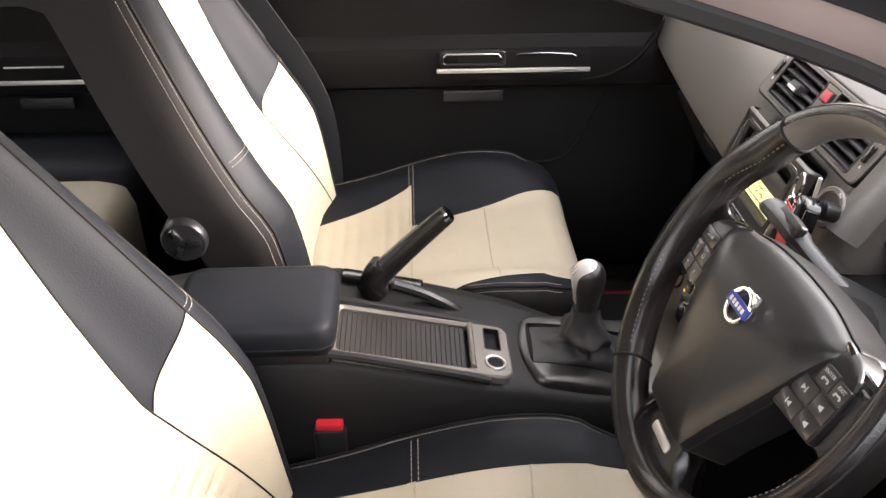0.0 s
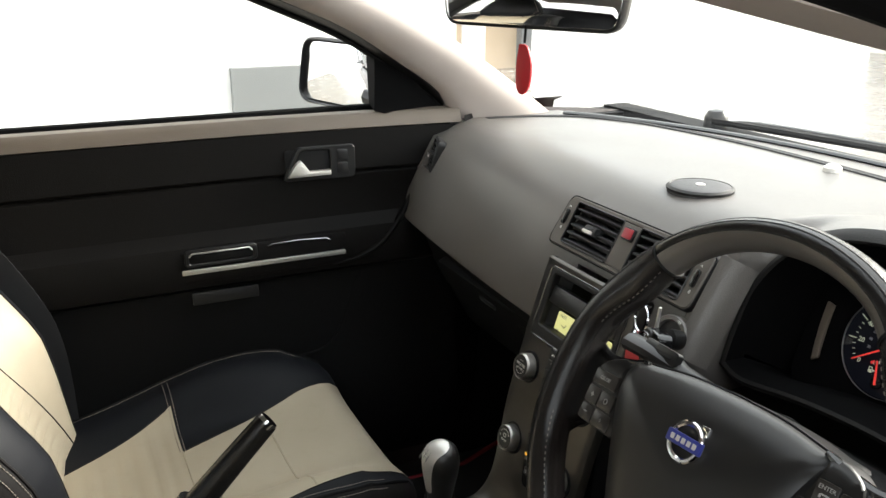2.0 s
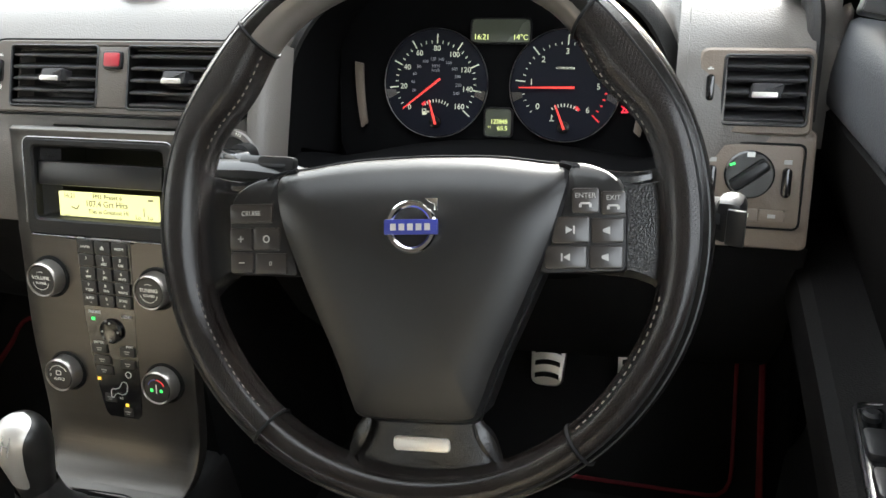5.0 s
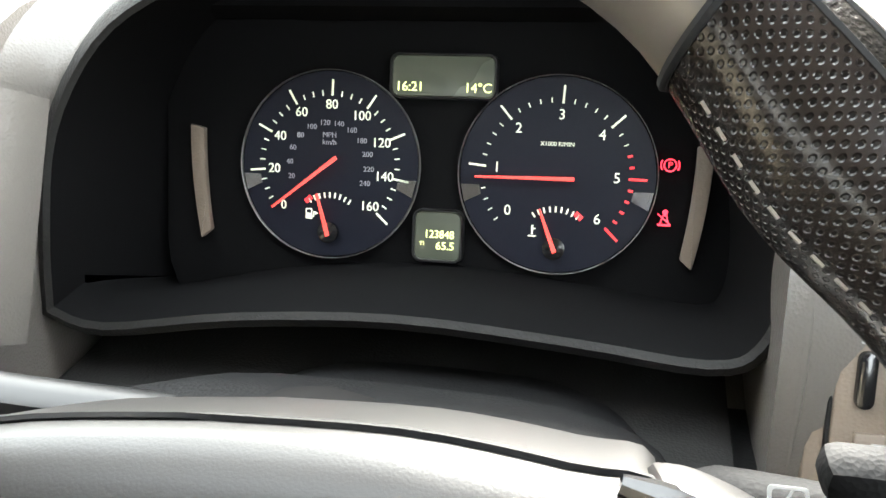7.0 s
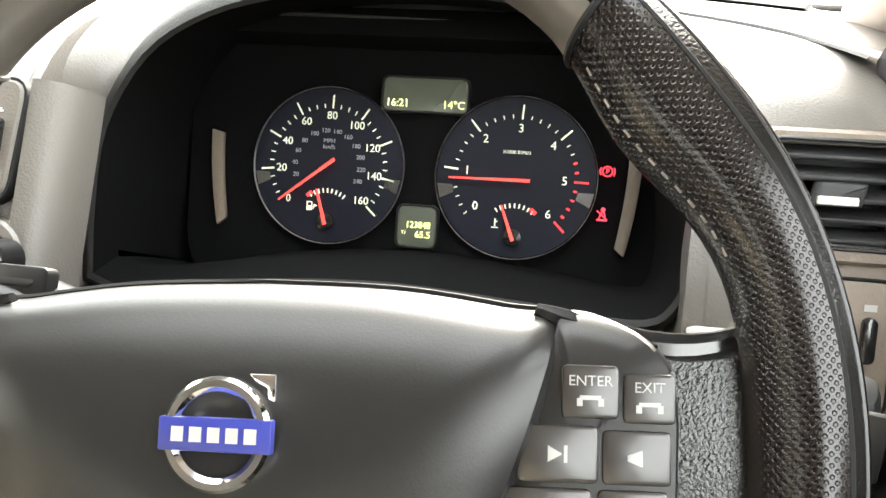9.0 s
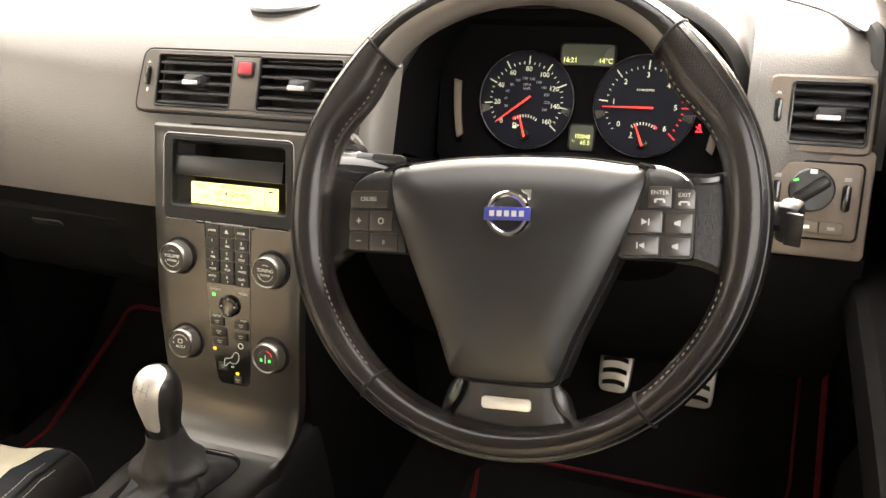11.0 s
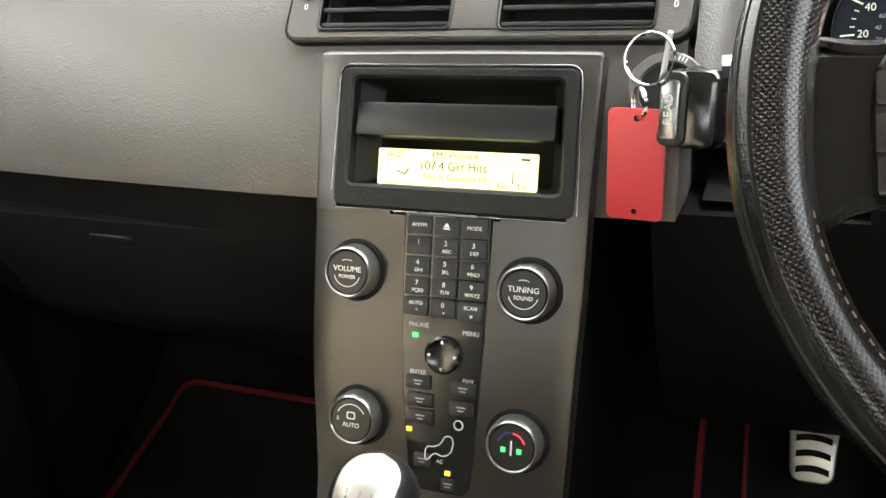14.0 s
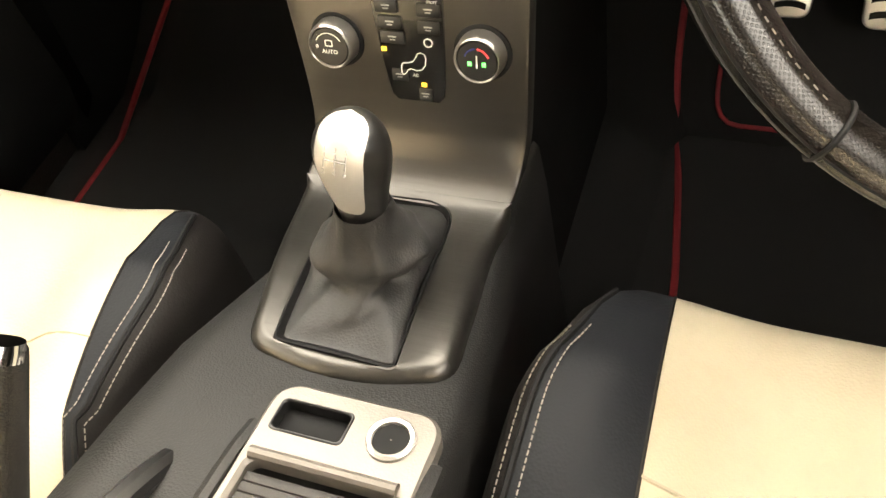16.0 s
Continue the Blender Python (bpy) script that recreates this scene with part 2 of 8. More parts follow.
def rings_bm(rings, closed=True, cap=True, bm=None):
    """Skins a row of rings of points; closed joins each ring's ends."""
    bm = bm or bmesh.new()
    vs = [[bm.verts.new(p) for p in r] for r in rings]
    n = len(rings[0])
    for a, b in zip(vs, vs[1:]):
        for i in range(n if closed else n - 1):
            j = (i + 1) % n
            bm.faces.new((a[i], a[j], b[j], b[i]))
    if cap and closed:
        bm.faces.new(vs[0][::-1])
        bm.faces.new(vs[-1])
    return bm


def smooth_line(points, per=6):
    """Catmull-Rom through points."""
    ps = [Vector(p) for p in points]
    out = []
    for i in range(len(ps) - 1):
        p0, p1, p2, p3 = ps[max(i - 1, 0)], ps[i], ps[i + 1], ps[min(i + 2, len(ps) - 1)]
        for k in range(per):
            t = k / per
            out.append(0.5 * ((2 * p1) + (p2 - p0) * t + (2 * p0 - 5 * p1 + 4 * p2 - p3) * t * t + (3 * p1 - p0 - 3 * p2 + p3) * t ** 3))
    return out + [ps[-1]]


def tube_bm(points, r, sides=8, bm=None, flat=1.0, cyclic=False):
    """A round rod along points. r may be a list."""
    ps = [Vector(p) for p in points]
    rs = r if isinstance(r, (list, tuple)) else [r] * len(ps)
    rings, side = [], None
    for i, p in enumerate(ps):
        if cyclic:
            d = ps[(i + 1) % len(ps)] - ps[i - 1]
        else:
            d = ps[min(i + 1, len(ps) - 1)] - ps[max(i - 1, 0)]
        d.normalize()
        if side is None:
            side = d.cross(Vector((0, 0, 1)))
            if side.length < 0.1:
                side = d.cross(Vector((1, 0, 0)))
        side = (side - d * side.dot(d)).normalized()
        up = side.cross(d)
        rings.append([p + (side * math.cos(a) + up * math.sin(a) * flat) * rs[i] for a in [math.tau * k / sides for k in range(sides)]])
    if cyclic:
        rings.append(rings[0])
        return rings_bm(rings, cap=False, bm=bm)
    return rings_bm(rings, bm=bm)


def axes_at(origin, right, up):
    """A panel's own axes: x to the right, y up along it, z out of it."""
    x = Vector(right).normalized()
    y = Vector(up).normalized()
    z = x.cross(y).normalized()
    y = z.cross(x)
    m = Matrix((x, y, z)).transposed().to_4x4()
    m.translation = origin
    return m


def rrect(w, h, r, n=5, cx=0.0, cy=0.0):
    """Outline of a rounded rectangle."""
    pts = []
    for sx, sy, a0 in ((1, 1, 0), (-1, 1, 90), (-1, -1, 180), (1, -1, 270)):
        for k in range(n + 1):
            a = radians(a0 + 90 * k / n)
            pts.append((cx + sx * (w / 2 - r) + r * math.cos(a), cy + sy * (h / 2 - r) + r * math.sin(a)))
    return pts


def rpoly(corners, r, n=5):
    """Outline with rounded corners; r one radius or one for each corner."""
    pts = []
    k = len(corners)
    for i in range(k):
        p, a, b = Vector(corners[i]), Vector(corners[i - 1]), Vector(corners[(i + 1) % k])
        rad = r[i] if isinstance(r, (list, tuple)) else r
        d1, d2 = (a - p).normalized(), (b - p).normalized()
        s, e = p + d1 * rad, p + d2 * rad
        for j in range(n + 1):
            t = j / n
            q = s * (1 - t) ** 2 + p * 2 * t * (1 - t) + e * t * t
            pts.append((q.x, q.y))
    return pts


def grow(outline, d):
    """Outline moved outward by d (inward: minus)."""
    ps = [Vector(p) for p in outline]
    area = sum(a.x * b.y - b.x * a.y for a, b in zip(ps, ps[1:] + ps[:1]))
    s = 1 if area > 0 else -1
    out = []
    n = len(ps)
    for i, p in enumerate(ps):
        a = p - ps[i - 1]
        b = ps[(i + 1) % n] - p
        if a.length < 1e-7:
            a = b
        if b.length < 1e-7:
            b = a
        na, nb = Vector((a.y, -a.x)).normalized(), Vector((b.y, -b.x)).normalized()
        v = na + nb
        v = v.normalized() * d * s / max(0.5, v.normalized().dot(na)) if v.length > 1e-6 else na * d
        out.append((p.x + v.x, p.y + v.y))
    return out


def slab_bm(outline, depth, M, bevel=0.001, lift=0.0, bm=None, dome=0.0):
    """A plate: outline in the panel's axes, its face at lift, its back depth below."""
    inner = grow(outline, -bevel)
    mid = grow(outline, -bevel * 0.3)
    rings = [[M @ Vector((x, y, lift - depth)) for x, y in outline], [M @ Vector((x, y, lift - bevel)) for x, y in outline],
             [M @ Vector((x, y, lift - bevel * 0.3)) for x, y in mid], [M @ Vector((x, y, lift)) for x, y in inner]]
    if dome:
        cx = sum(p[0] for p in inner) / len(inner)
        cy = sum(p[1] for p in inner) / len(inner)
        for f, k in ((0.75, 0.5), (0.45, 0.85), (0.15, 1.0)):
            rings.append([M @ Vector((cx + (x - cx) * f, cy + (y - cy) * f, lift + dome * k)) for x, y in inner])
    return rings_bm(rings, bm=bm)


def frame_bm(outer, inner, depth, M, bevel=0.001, lift=0.0, bm=None, inner_depth=None):
    """A plate with an opening; both outlines have the same number of points."""
    d2 = depth if inner_depth is None else inner_depth
    o2, i2 = grow(outer, -bevel), grow(inner, bevel)
    ring = lambda o, z: [M @ Vector((x, y, z)) for x, y in o]
    rings = [ring(outer, lift - depth), ring(outer, lift - bevel), ring(o2, lift), ring(i2, lift), ring(inner, lift - bevel), ring(inner, lift - d2)]
    bm = rings_bm(rings, cap=False, bm=bm)
    return bm


def turned_bm(profile, M, n=28, bm=None, cap=True):
    """A lathe: profile of (radius, height) turned about the panel's z."""
    rings = [[M @ Vector((r * math.cos(math.tau * k / n), r * math.sin(math.tau * k / n), z)) for k in range(n)] for r, z in profile]
    return rings_bm(rings, cap=cap, bm=bm)


def box_bm(size, M, bevel=0.002, bm=None, seg=2):
    own = bmesh.new()
    bmesh.ops.create_cube(own, size=1.0)
    for v in own.verts:
        v.co = Vector((v.co.x * size[0], v.co.y * size[1], v.co.z * size[2]))
    if bevel:
        bmesh.ops.bevel(own, geom=own.edges[:], offset=bevel, segments=seg, profile=0.5, affect="EDGES")
    bmesh.ops.transform(own, matrix=M, verts=own.verts[:])
    if bm is None:
        return own
    tmp = bpy.data.meshes.new("tmp")
    own.to_mesh(tmp)
    own.free()
    bm.from_mesh(tmp)
    bpy.data.meshes.remove(tmp)
    return bm


def carve(ob, boxes):
    """Cuts blocks, each a size and a pose, out of a body."""
    for size, M in boxes:
        me = bpy.data.meshes.new("cutter")
        bm = box_bm(size, M, 0)
        bmesh.ops.recalc_face_normals(bm, faces=bm.faces)
        bm.to_mesh(me)
        bm.free()
        tool = new("cutter", me)
        mod = ob.modifiers.new("carve", "BOOLEAN")
        mod.operation = "DIFFERENCE"
        mod.object = tool
        mod.solver = "EXACT"
        done = bpy.data.meshes.new_from_object(ob.evaluated_get(bpy.context.evaluated_depsgraph_get()))
        ob.modifiers.remove(mod)
        ob.data = done
        bpy.data.objects.remove(tool)
    ob.data.set_sharp_from_angle(angle=radians(40))
    return ob


def words_bm(text, size, M, bm=None, align="CENTER", wide=1.0, thick=0.0002, cx=0.0, cy=0.0):
    """Raised lettering on a panel."""
    cu = bpy.data.curves.new("words", "FONT")
    cu.body = text
    cu.size = size
    cu.align_x = align
    cu.align_y = "CENTER"
    cu.extrude = thick
    cu.resolution_u = 3
    tmp = bpy.data.objects.new("words", cu)
    scene.collection.objects.link(tmp)
    me = bpy.data.meshes.new_from_object(tmp)
    bpy.data.objects.remove(tmp)
    bpy.data.curves.remove(cu)
    me.transform(M @ Matrix.Translation((cx, cy, 0)) @ Matrix.Diagonal((wide, 1, 1, 1)))
    bm = bm or bmesh.new()
    bm.from_mesh(me)
    bpy.data.meshes.remove(me)
    return bm


def bar_bm(x0, y0, x1, y1, w, M, bm=None, lift=0.0003, w2=None):
    """A flat stroke on a panel."""
    d = Vector((x1 - x0, y1 - y0)).normalized()
    nrm = Vector((-d.y, d.x))
    w2 = w if w2 is None else w2
    pts = [(x0 + nrm.x * w / 2, y0 + nrm.y * w / 2), (x0 - nrm.x * w / 2, y0 - nrm.y * w / 2),
           (x1 - nrm.x * w2 / 2, y1 - nrm.y * w2 / 2), (x1 + nrm.x * w2 / 2, y1 + nrm.y * w2 / 2)]
    return rings_bm([[M @ Vector((x, y, 0)) for x, y in pts], [M @ Vector((x, y, lift)) for x, y in pts]], bm=bm)


def stitches_bm(points, r=0.0006, length=0.0045, gap=0.0022, bm=None):
    """A row of short raised stitches along a line."""
    bm = bm or bmesh.new()
    ps = [Vector(p) for p in points]
    run, i, pos = 0.0, 0, ps[0].copy()
    lens = [(b - a).length for a, b in zip(ps, ps[1:])]
    total = sum(lens)

    def at(s):
        for (a, b), l in zip(zip(ps, ps[1:]), lens):
            if s <= l:
                return a.lerp(b, s / l if l else 0)
            s -= l
        return ps[-1]

    s = 0.0
    while s + length < total:
        tube_bm([at(s), at(s + length / 2), at(s + length)], r, 4, bm)
        s += length + gap
    return bm

# ---- the yard round the car ----
def plain_box(name, x0, x1, y0, y1, z0, z1, material, label="", category="", kind="structure", bevel=0.0, parent=None):
    M = Matrix.Translation(((x0 + x1) / 2, (y0 + y1) / 2, (z0 + z1) / 2))
    ob = part(name, box_bm((x1 - x0, y1 - y0, z1 - z0), M, bevel), material, parent)
    return tagged(ob, label, category, kind=kind)


GROUND = -0.32
plain_box("ground", -60, 60, -60, 60, GROUND - 0.2, GROUND, TARMAC, "wet brown-grey concrete yard round the car", "ground")
plain_box("wall_west", -4.4, -4.15, -9, 1.95, GROUND, 4.2, WALLWHITE, "bright white painted wall beside the car", "wall")
# added backdrop: stands in for the overexposed white beyond the windscreen
plain_box("backdrop_north", -9, 9, 12.0, 12.25, GROUND, 2.2, WALLWHITE, "white backdrop added for the blown-out brightness ahead of the car", "wall")
plain_box("wall_panel", -4.15, -4.10, 0.51, 1.7, GROUND, 0.47, PANELGREY, "pale grey panel fixed along the white wall", "panel")

house = thing("house", (-12.5, 3.6, GROUND), "beige rendered house with pale door across the yard", "house")
plain_box("wall", -16.0, -9.5, 1.0, 5.6, GROUND, 5.0, mat("beige_render", (0.50, 0.39, 0.27), 0.85, vary=0.08, vary_scale=2, grain=0.5, grain_scale=120), kind="", parent=house)
plain_box("door", -9.52, -9.46, 4.70, 5.05, GROUND, 1.7, WALLWHITE, kind="", parent=house, bevel=0.01)
plain_box("window", -9.52, -9.46, 3.4, 4.3, 0.5, 1.5, WALLWHITE, kind="", parent=house, bevel=0.01)
plain_box("corner_post", -9.62, -9.36, 5.55, 5.72, GROUND, 5.0, mat("grey_corner_post", (0.16, 0.17, 0.18), 0.6), kind="", parent=house, bevel=0.02)

# ---- cabin shell ----
floor_bm = bmesh.new()
prof = [(-1.75, 0.02), (-1.0, 0.02), (-0.62, 0.0), (0.18, 0.0), (0.34, 0.02), (0.5, 0.14), (0.66, 0.34)]
line = smooth_line([(0, y, z) for y, z in prof], 5)
xs = [-0.74 + 1.48 * k / 16 for k in range(17)]
hump = lambda x: 0.10 * math.exp(-(x / 0.11) ** 4)
rings_bm([[(x, p.y, p.z + hump(x)) for p in line] for x in xs], closed=False, bm=floor_bm)
rings_bm([[(x, p.y, p.z - 0.05) for p in line] for x in xs], closed=False, bm=floor_bm)
tagged(part("floor", floor_bm, CARPET), "black carpeted car floor with centre tunnel", "floor", kind="structure")
plain_box("bulkhead", -0.76, 0.76, 0.62, 0.68, 0.0, 0.74, LOWER, "black bulkhead behind the dashboard", "bulkhead")
plain_box("rear_bulkhead", -0.76, 0.76, -1.82, -1.75, -0.05, 0.80, CARPET, "black bulkhead behind the rear seat", "bulkhead")
for s, nm in ((1, "kick_panel_east"), (-1, "kick_panel_west")):
    plain_box(nm, *(sorted((s * 0.685, s * 0.76))), 0.19, 0.66, -0.02, 0.735, LOWER, "black footwell side panel", "panel")
for s, nm in ((1, "sill_east"), (-1, "sill_west")):
    plain_box(nm, *(sorted((s * 0.70, s * 0.80))), -1.8, 0.66, -0.12, 0.06, PAINT, "bronze-grey painted door sill of the car", "sill", bevel=0.01)

# roof: outer skin and headliner
def roof_bm(lift, narrow):
    bm = bmesh.new()
    rows = []
    for k in range(19):
        u = -1 + 2 * k / 18
        row = []
        for y, z, half in ((-0.06, 1.035, 0.53), (-0.14, 1.065, 0.55), (-0.35, 1.098, 0.575), (-0.7, 1.115, 0.585), (-1.1, 1.108, 0.58), (-1.5, 1.07, 0.56), (-1.75, 1.01, 0.53)):
            row.append((u * (half - narrow), y - 0.05 * u * u, z - 0.045 * abs(u) ** 3 + lift))
        rows.append(row)
    rings_bm(rows, closed=False, bm=bm)
    rings_bm([[(x, y, z - 0.008) for x, y, z in r] for r in rows], closed=False, bm=bm)
    return bm


tagged(part("ceiling", roof_bm(0.0, 0.01), HEADLINER), "pale cloth headliner under the car roof", "ceiling", kind="structure")
tagged(part("roof_skin", roof_bm(0.028, -0.03), PAINT), "wet bronze-grey painted car roof panel", "roof", kind="structure")
part_glass = bmesh.new()
rows = []
for k in range(15):
    u = -1 + 2 * k / 14
    lo = Vector((u * 0.70, 0.62 - 0.17 * u * u, 0.752))
    hi = Vector((u * 0.545, -0.055 - 0.05 * u * u, 1.045 - 0.03 * u * u))
    rows.append([lo.lerp(hi, j / 8) + Vector((0, 0, 0.018 * math.sin(math.pi * j / 8))) for j in range(9)])
rings_bm(rows, closed=False, bm=part_glass)
ws = tagged(part("windscreen", part_glass, PANE), "clear curved car windscreen", "windscreen", kind="structure")
ws.visible_shadow = False
rear_bm = bmesh.new()
rings_bm([[Vector((u * 0.52, -1.76, 1.0)).lerp(Vector((u * 0.6, -2.05, 0.78)), j / 4) for j in range(5)] for u in [-1 + k / 4 for k in range(9)]], closed=False, bm=rear_bm)
rw = tagged(part("rear_window", rear_bm, PANE), "clear sloping rear window of the car", "window", kind="structure")
rw.visible_shadow = False
plain_box("parcel_shelf", -0.66, 0.66, -2.05, -1.72, 0.74, 0.78, CARPET, "black parcel shelf under the rear window", "shelf")
# cowl and bonnet ahead of the windscreen
cow = bmesh.new()
rows = []
for k in range(13):
    u = -1 + 2 * k / 12
    rows.append([(u * 0.74, 0.60 - 0.16 * u * u, 0.742), (u * 0.74, 0.70 - 0.14 * u * u, 0.725)])
rings_bm(rows, closed=False, bm=cow)
tagged(part("cowl", cow, SMOOTH), "black plastic cowl below the windscreen", "cowl", kind="structure")
bon = bmesh.new()
rows = []
for k in range(15):
    u = -1 + 2 * k / 14
    rows.append([(u * (0.74 - 0.07 * t * t), 0.70 - 0.14 * u * u + 0.95 * t * (1 - 0.1 * u * u), 0.722 - 0.035 * u * u - 0.16 * t - 0.14 * t * t) for t in [j / 8 for j in range(9)]])
rings_bm(rows, closed=False, bm=bon)
rings_bm([[(x, y, z - 0.012) for x, y, z in r] for r in rows], closed=False, bm=bon)
tagged(part("bonnet", bon, PAINT), "bronze-grey painted car bonnet ahead of the windscreen", "bonnet", kind="structure")


# A-pillars with their trim
def pillar(s):
    lower = [(-0.30, 1.022), (-0.208, 0.992), (-0.149, 0.958), (0.012, 0.869), (0.10, 0.815), (0.19, 0.755), (0.25, 0.715)]
    upper = [(-0.16, 1.055), (-0.06, 1.03), (0.06, 0.983), (0.20, 0.902), (0.30, 0.84), (0.41, 0.765), (0.47, 0.725)]
    if s > 0:
        lower = [(-0.37, 1.034), (-0.24, 1.005), (-0.14, 0.981), (-0.03, 0.928), (0.06, 0.878), (0.16, 0.822), (0.26, 0.765)]
        upper = [(-0.32, 1.080), (-0.14, 1.055), (-0.04, 1.022), (0.08, 0.975), (0.22, 0.890), (0.35, 0.805), (0.47, 0.725)]
    else:
        lower = [(-0.30, 1.035), (-0.21, 1.006), (-0.132, 0.976), (-0.018, 0.927), (0.076, 0.869), (0.165, 0.807), (0.215, 0.735)]
        upper = [(y, z - 0.010) for y, z in upper]
    rings = []
    for i, (a, b) in enumerate(zip(smooth_line([(0, *p) for p in lower], 4), smooth_line([(0, *p) for p in upper], 4))):
        t = i / 24
        xi = 0.555 + 0.10 * t - (0.028 if s > 0 else 0.0)
        rings.append([(s * (xi + 0.010), a.y, a.z), (s * (xi - 0.002), a.y * 0.85 + b.y * 0.15, a.z * 0.85 + b.z * 0.15),
                      (s * (xi - 0.012), (a.y + b.y) / 2, (a.z + b.z) / 2 ), (s * (xi + 0.002), a.y * 0.12 + b.y * 0.88, a.z * 0.12 + b.z * 0.88),
                      (s * (xi + 0.018), b.y, b.z), (s * (xi + 0.06), b.y + 0.01, b.z - 0.01), (s * (xi + 0.06), a.y, a.z)])
    nm = "a_pillar_east" if s > 0 else "a_pillar_west"
    return tagged(part(nm, rings_bm(rings), PILLAR, sharp=60), "light taupe windscreen pillar trim", "pillar trim", kind="structure")


pillar(1)
pillar(-1)
seal_line = smooth_line([(0.600, -0.80, 1.080), (0.603, -0.62, 1.075), (0.605, -0.55, 1.070), (0.605, -0.51, 1.0645), (0.605, -0.45, 1.056), (0.605, -0.40, 1.047), (0.605, -0.36, 1.038), (0.605, -0.32, 1.029), (0.606, -0.28, 1.019), (0.608, -0.235, 1.006), (0.612, -0.18, 0.982), (0.617, -0.13, 0.957), (0.625, -0.06, 0.920)], 4)
tagged(part("door_seal", tube_bm(seal_line, 0.007, 10), SEALBLACK), "matt black rubber seal round the driver door opening", "seal", kind="structure")


# B-pillars
def b_pillar(s):
    rings = []
    for k in range(9):
        t = k / 8
        z = 0.05 + 1.02 * t
        x = 0.685 - 0.085 * t ** 2
        w = 0.075
        y = -0.60 - (z - 0.40) * 0.22 - w
        rings.append([(s * (x + 0.06), y - w, z), (s * (x + 0.06), y + w, z), (s * (x + 0.005), y + w, z), (s * (x - 0.018), y + w * 0.6, z), (s * (x - 0.02), y - w * 0.6, z), (s * (x + 0.005), y - w, z)])
    nm = "b_pillar_east" if s > 0 else "b_pillar_west"
    return tagged(part(nm, rings_bm(rings), mat_pillar_low, sharp=50), "grey plastic door pillar trim", "pillar trim", kind="structure")


mat_pillar_low = mat("grey_pillar_plastic", (0.085, 0.085, 0.088), 0.5, grain=0.3, grain_scale=700)
b_pillar(1)
b_pillar(-1)

# ---- dashboard ----
dash = thing("dashboard", (0, 0.3, 0.55), "dark grey soft-touch dashboard with taupe face and black lower half", "dashboard")


def face_y(z, x):
    """How far ahead the upper face lies at a height, over the width."""
    base = [(0.57, 0.052), (0.63, 0.068), (0.68, 0.086), (0.713, 0.104), (0.745, 0.124)]
    y = base[0][1]
    for (z0, y0), (z1, y1) in zip(base, base[1:]):
        if z >= z0:
            y = y0 + (y1 - y0) * min(1, (z - z0) / (z1 - z0))
    return y + (0.032 if x < 0 else 0.042) * (abs(x) / 0.62) ** 2 + (0.13 * (0.745 - z) if x > 0.5 else 0.0)


def dash_top(x, y):
    """The height of the dashboard's upper surface."""
    return 0.768 - 0.05 * max(0, (y - 0.42)) - 0.012 * (abs(x) / 0.64) ** 3


def dash_section(x, recess=False):
    """Round the body at x: windscreen edge, crown, face, lower edge, underside."""
    far = 0.60 - 0.16 * (x / 0.7) ** 2
    pts = [(far, dash_top(x, far) - 0.02)]
    d = (0.032 if x < 0 else 0.042) * (abs(x) / 0.62) ** 2
    for t in (0.0, 0.2, 0.4, 0.6, 0.8, 0.94):
        y = far - 0.02 + (0.205 + d - far + 0.02) * t
        pts.append((y, dash_top(x, y)))
    if recess:
        pts += [(0.24, 0.764), (0.232, 0.757), (0.275, 0.735), (0.272, 0.70), (0.268, 0.66), (0.262, 0.62), (0.258, 0.59), (0.26, 0.585)]
    else:
        crown = dash_top(x, 0.19)
        pts += [(0.195 + d, crown - 0.0006), (0.176 + d, crown - 0.0035), (0.158 + d, crown - 0.0090), (0.142 + d, crown - 0.0175), (face_y(0.730, x), 0.730), (face_y(0.713, x), 0.713), (face_y(0.68, x), 0.68), (face_y(0.63, x), 0.63),
                (face_y(0.585, x), 0.585), (face_y(0.57, x) + 0.004, 0.5765)]
    pts += [(0.16, 0.568), (0.30, 0.55), (far, 0.60)]
    return [(x, y, z) for y, z in pts]


def dash_body(name, x0, x1, n, recess=False):
    xs = [x0 + (x1 - x0) * k / n for k in range(n + 1)]
    return part(name, rings_bm([dash_section(x, recess) for x in xs]), DASHTOP, dash, sharp=40)


CV = axes_at((0.0025, 0.0995, 0.711), (1, 0, 0), (0, 0.49, 0.872))
RV = axes_at((0.5665, 0.1365, 0.699), (1, 0, 0), (0, 0.30, 0.954))
PV = axes_at((-0.600, 0.130, 0.703), (0.93, -0.36, 0), (0, 0.30, 0.954))
main_top = tagged(dash_body("passenger_top", -0.665, 0.138, 34), "grey soft-touch dashboard top and face")
carve(main_top, [((0.222, 0.052, 0.09), CV @ Matrix.Translation((0.003, 0.001, 0.0))), ((0.052, 0.056, 0.09), PV), ((0.150, 0.088, 0.104), Matrix.Translation((0.0095, 0.07, 0.619)))])
dash_body("cluster_bay", 0.138, 0.505, 8, True)
carve(dash_body("driver_top", 0.505, 0.609, 10), [((0.060, 0.050, 0.09), RV @ Matrix.Translation((0.0075, 0.0015, 0)))])

GROOVE = mat("charcoal_dash_channel", (0.022, 0.021, 0.021), 0.6, spec=0.3, grain=0.3, grain_scale=600)
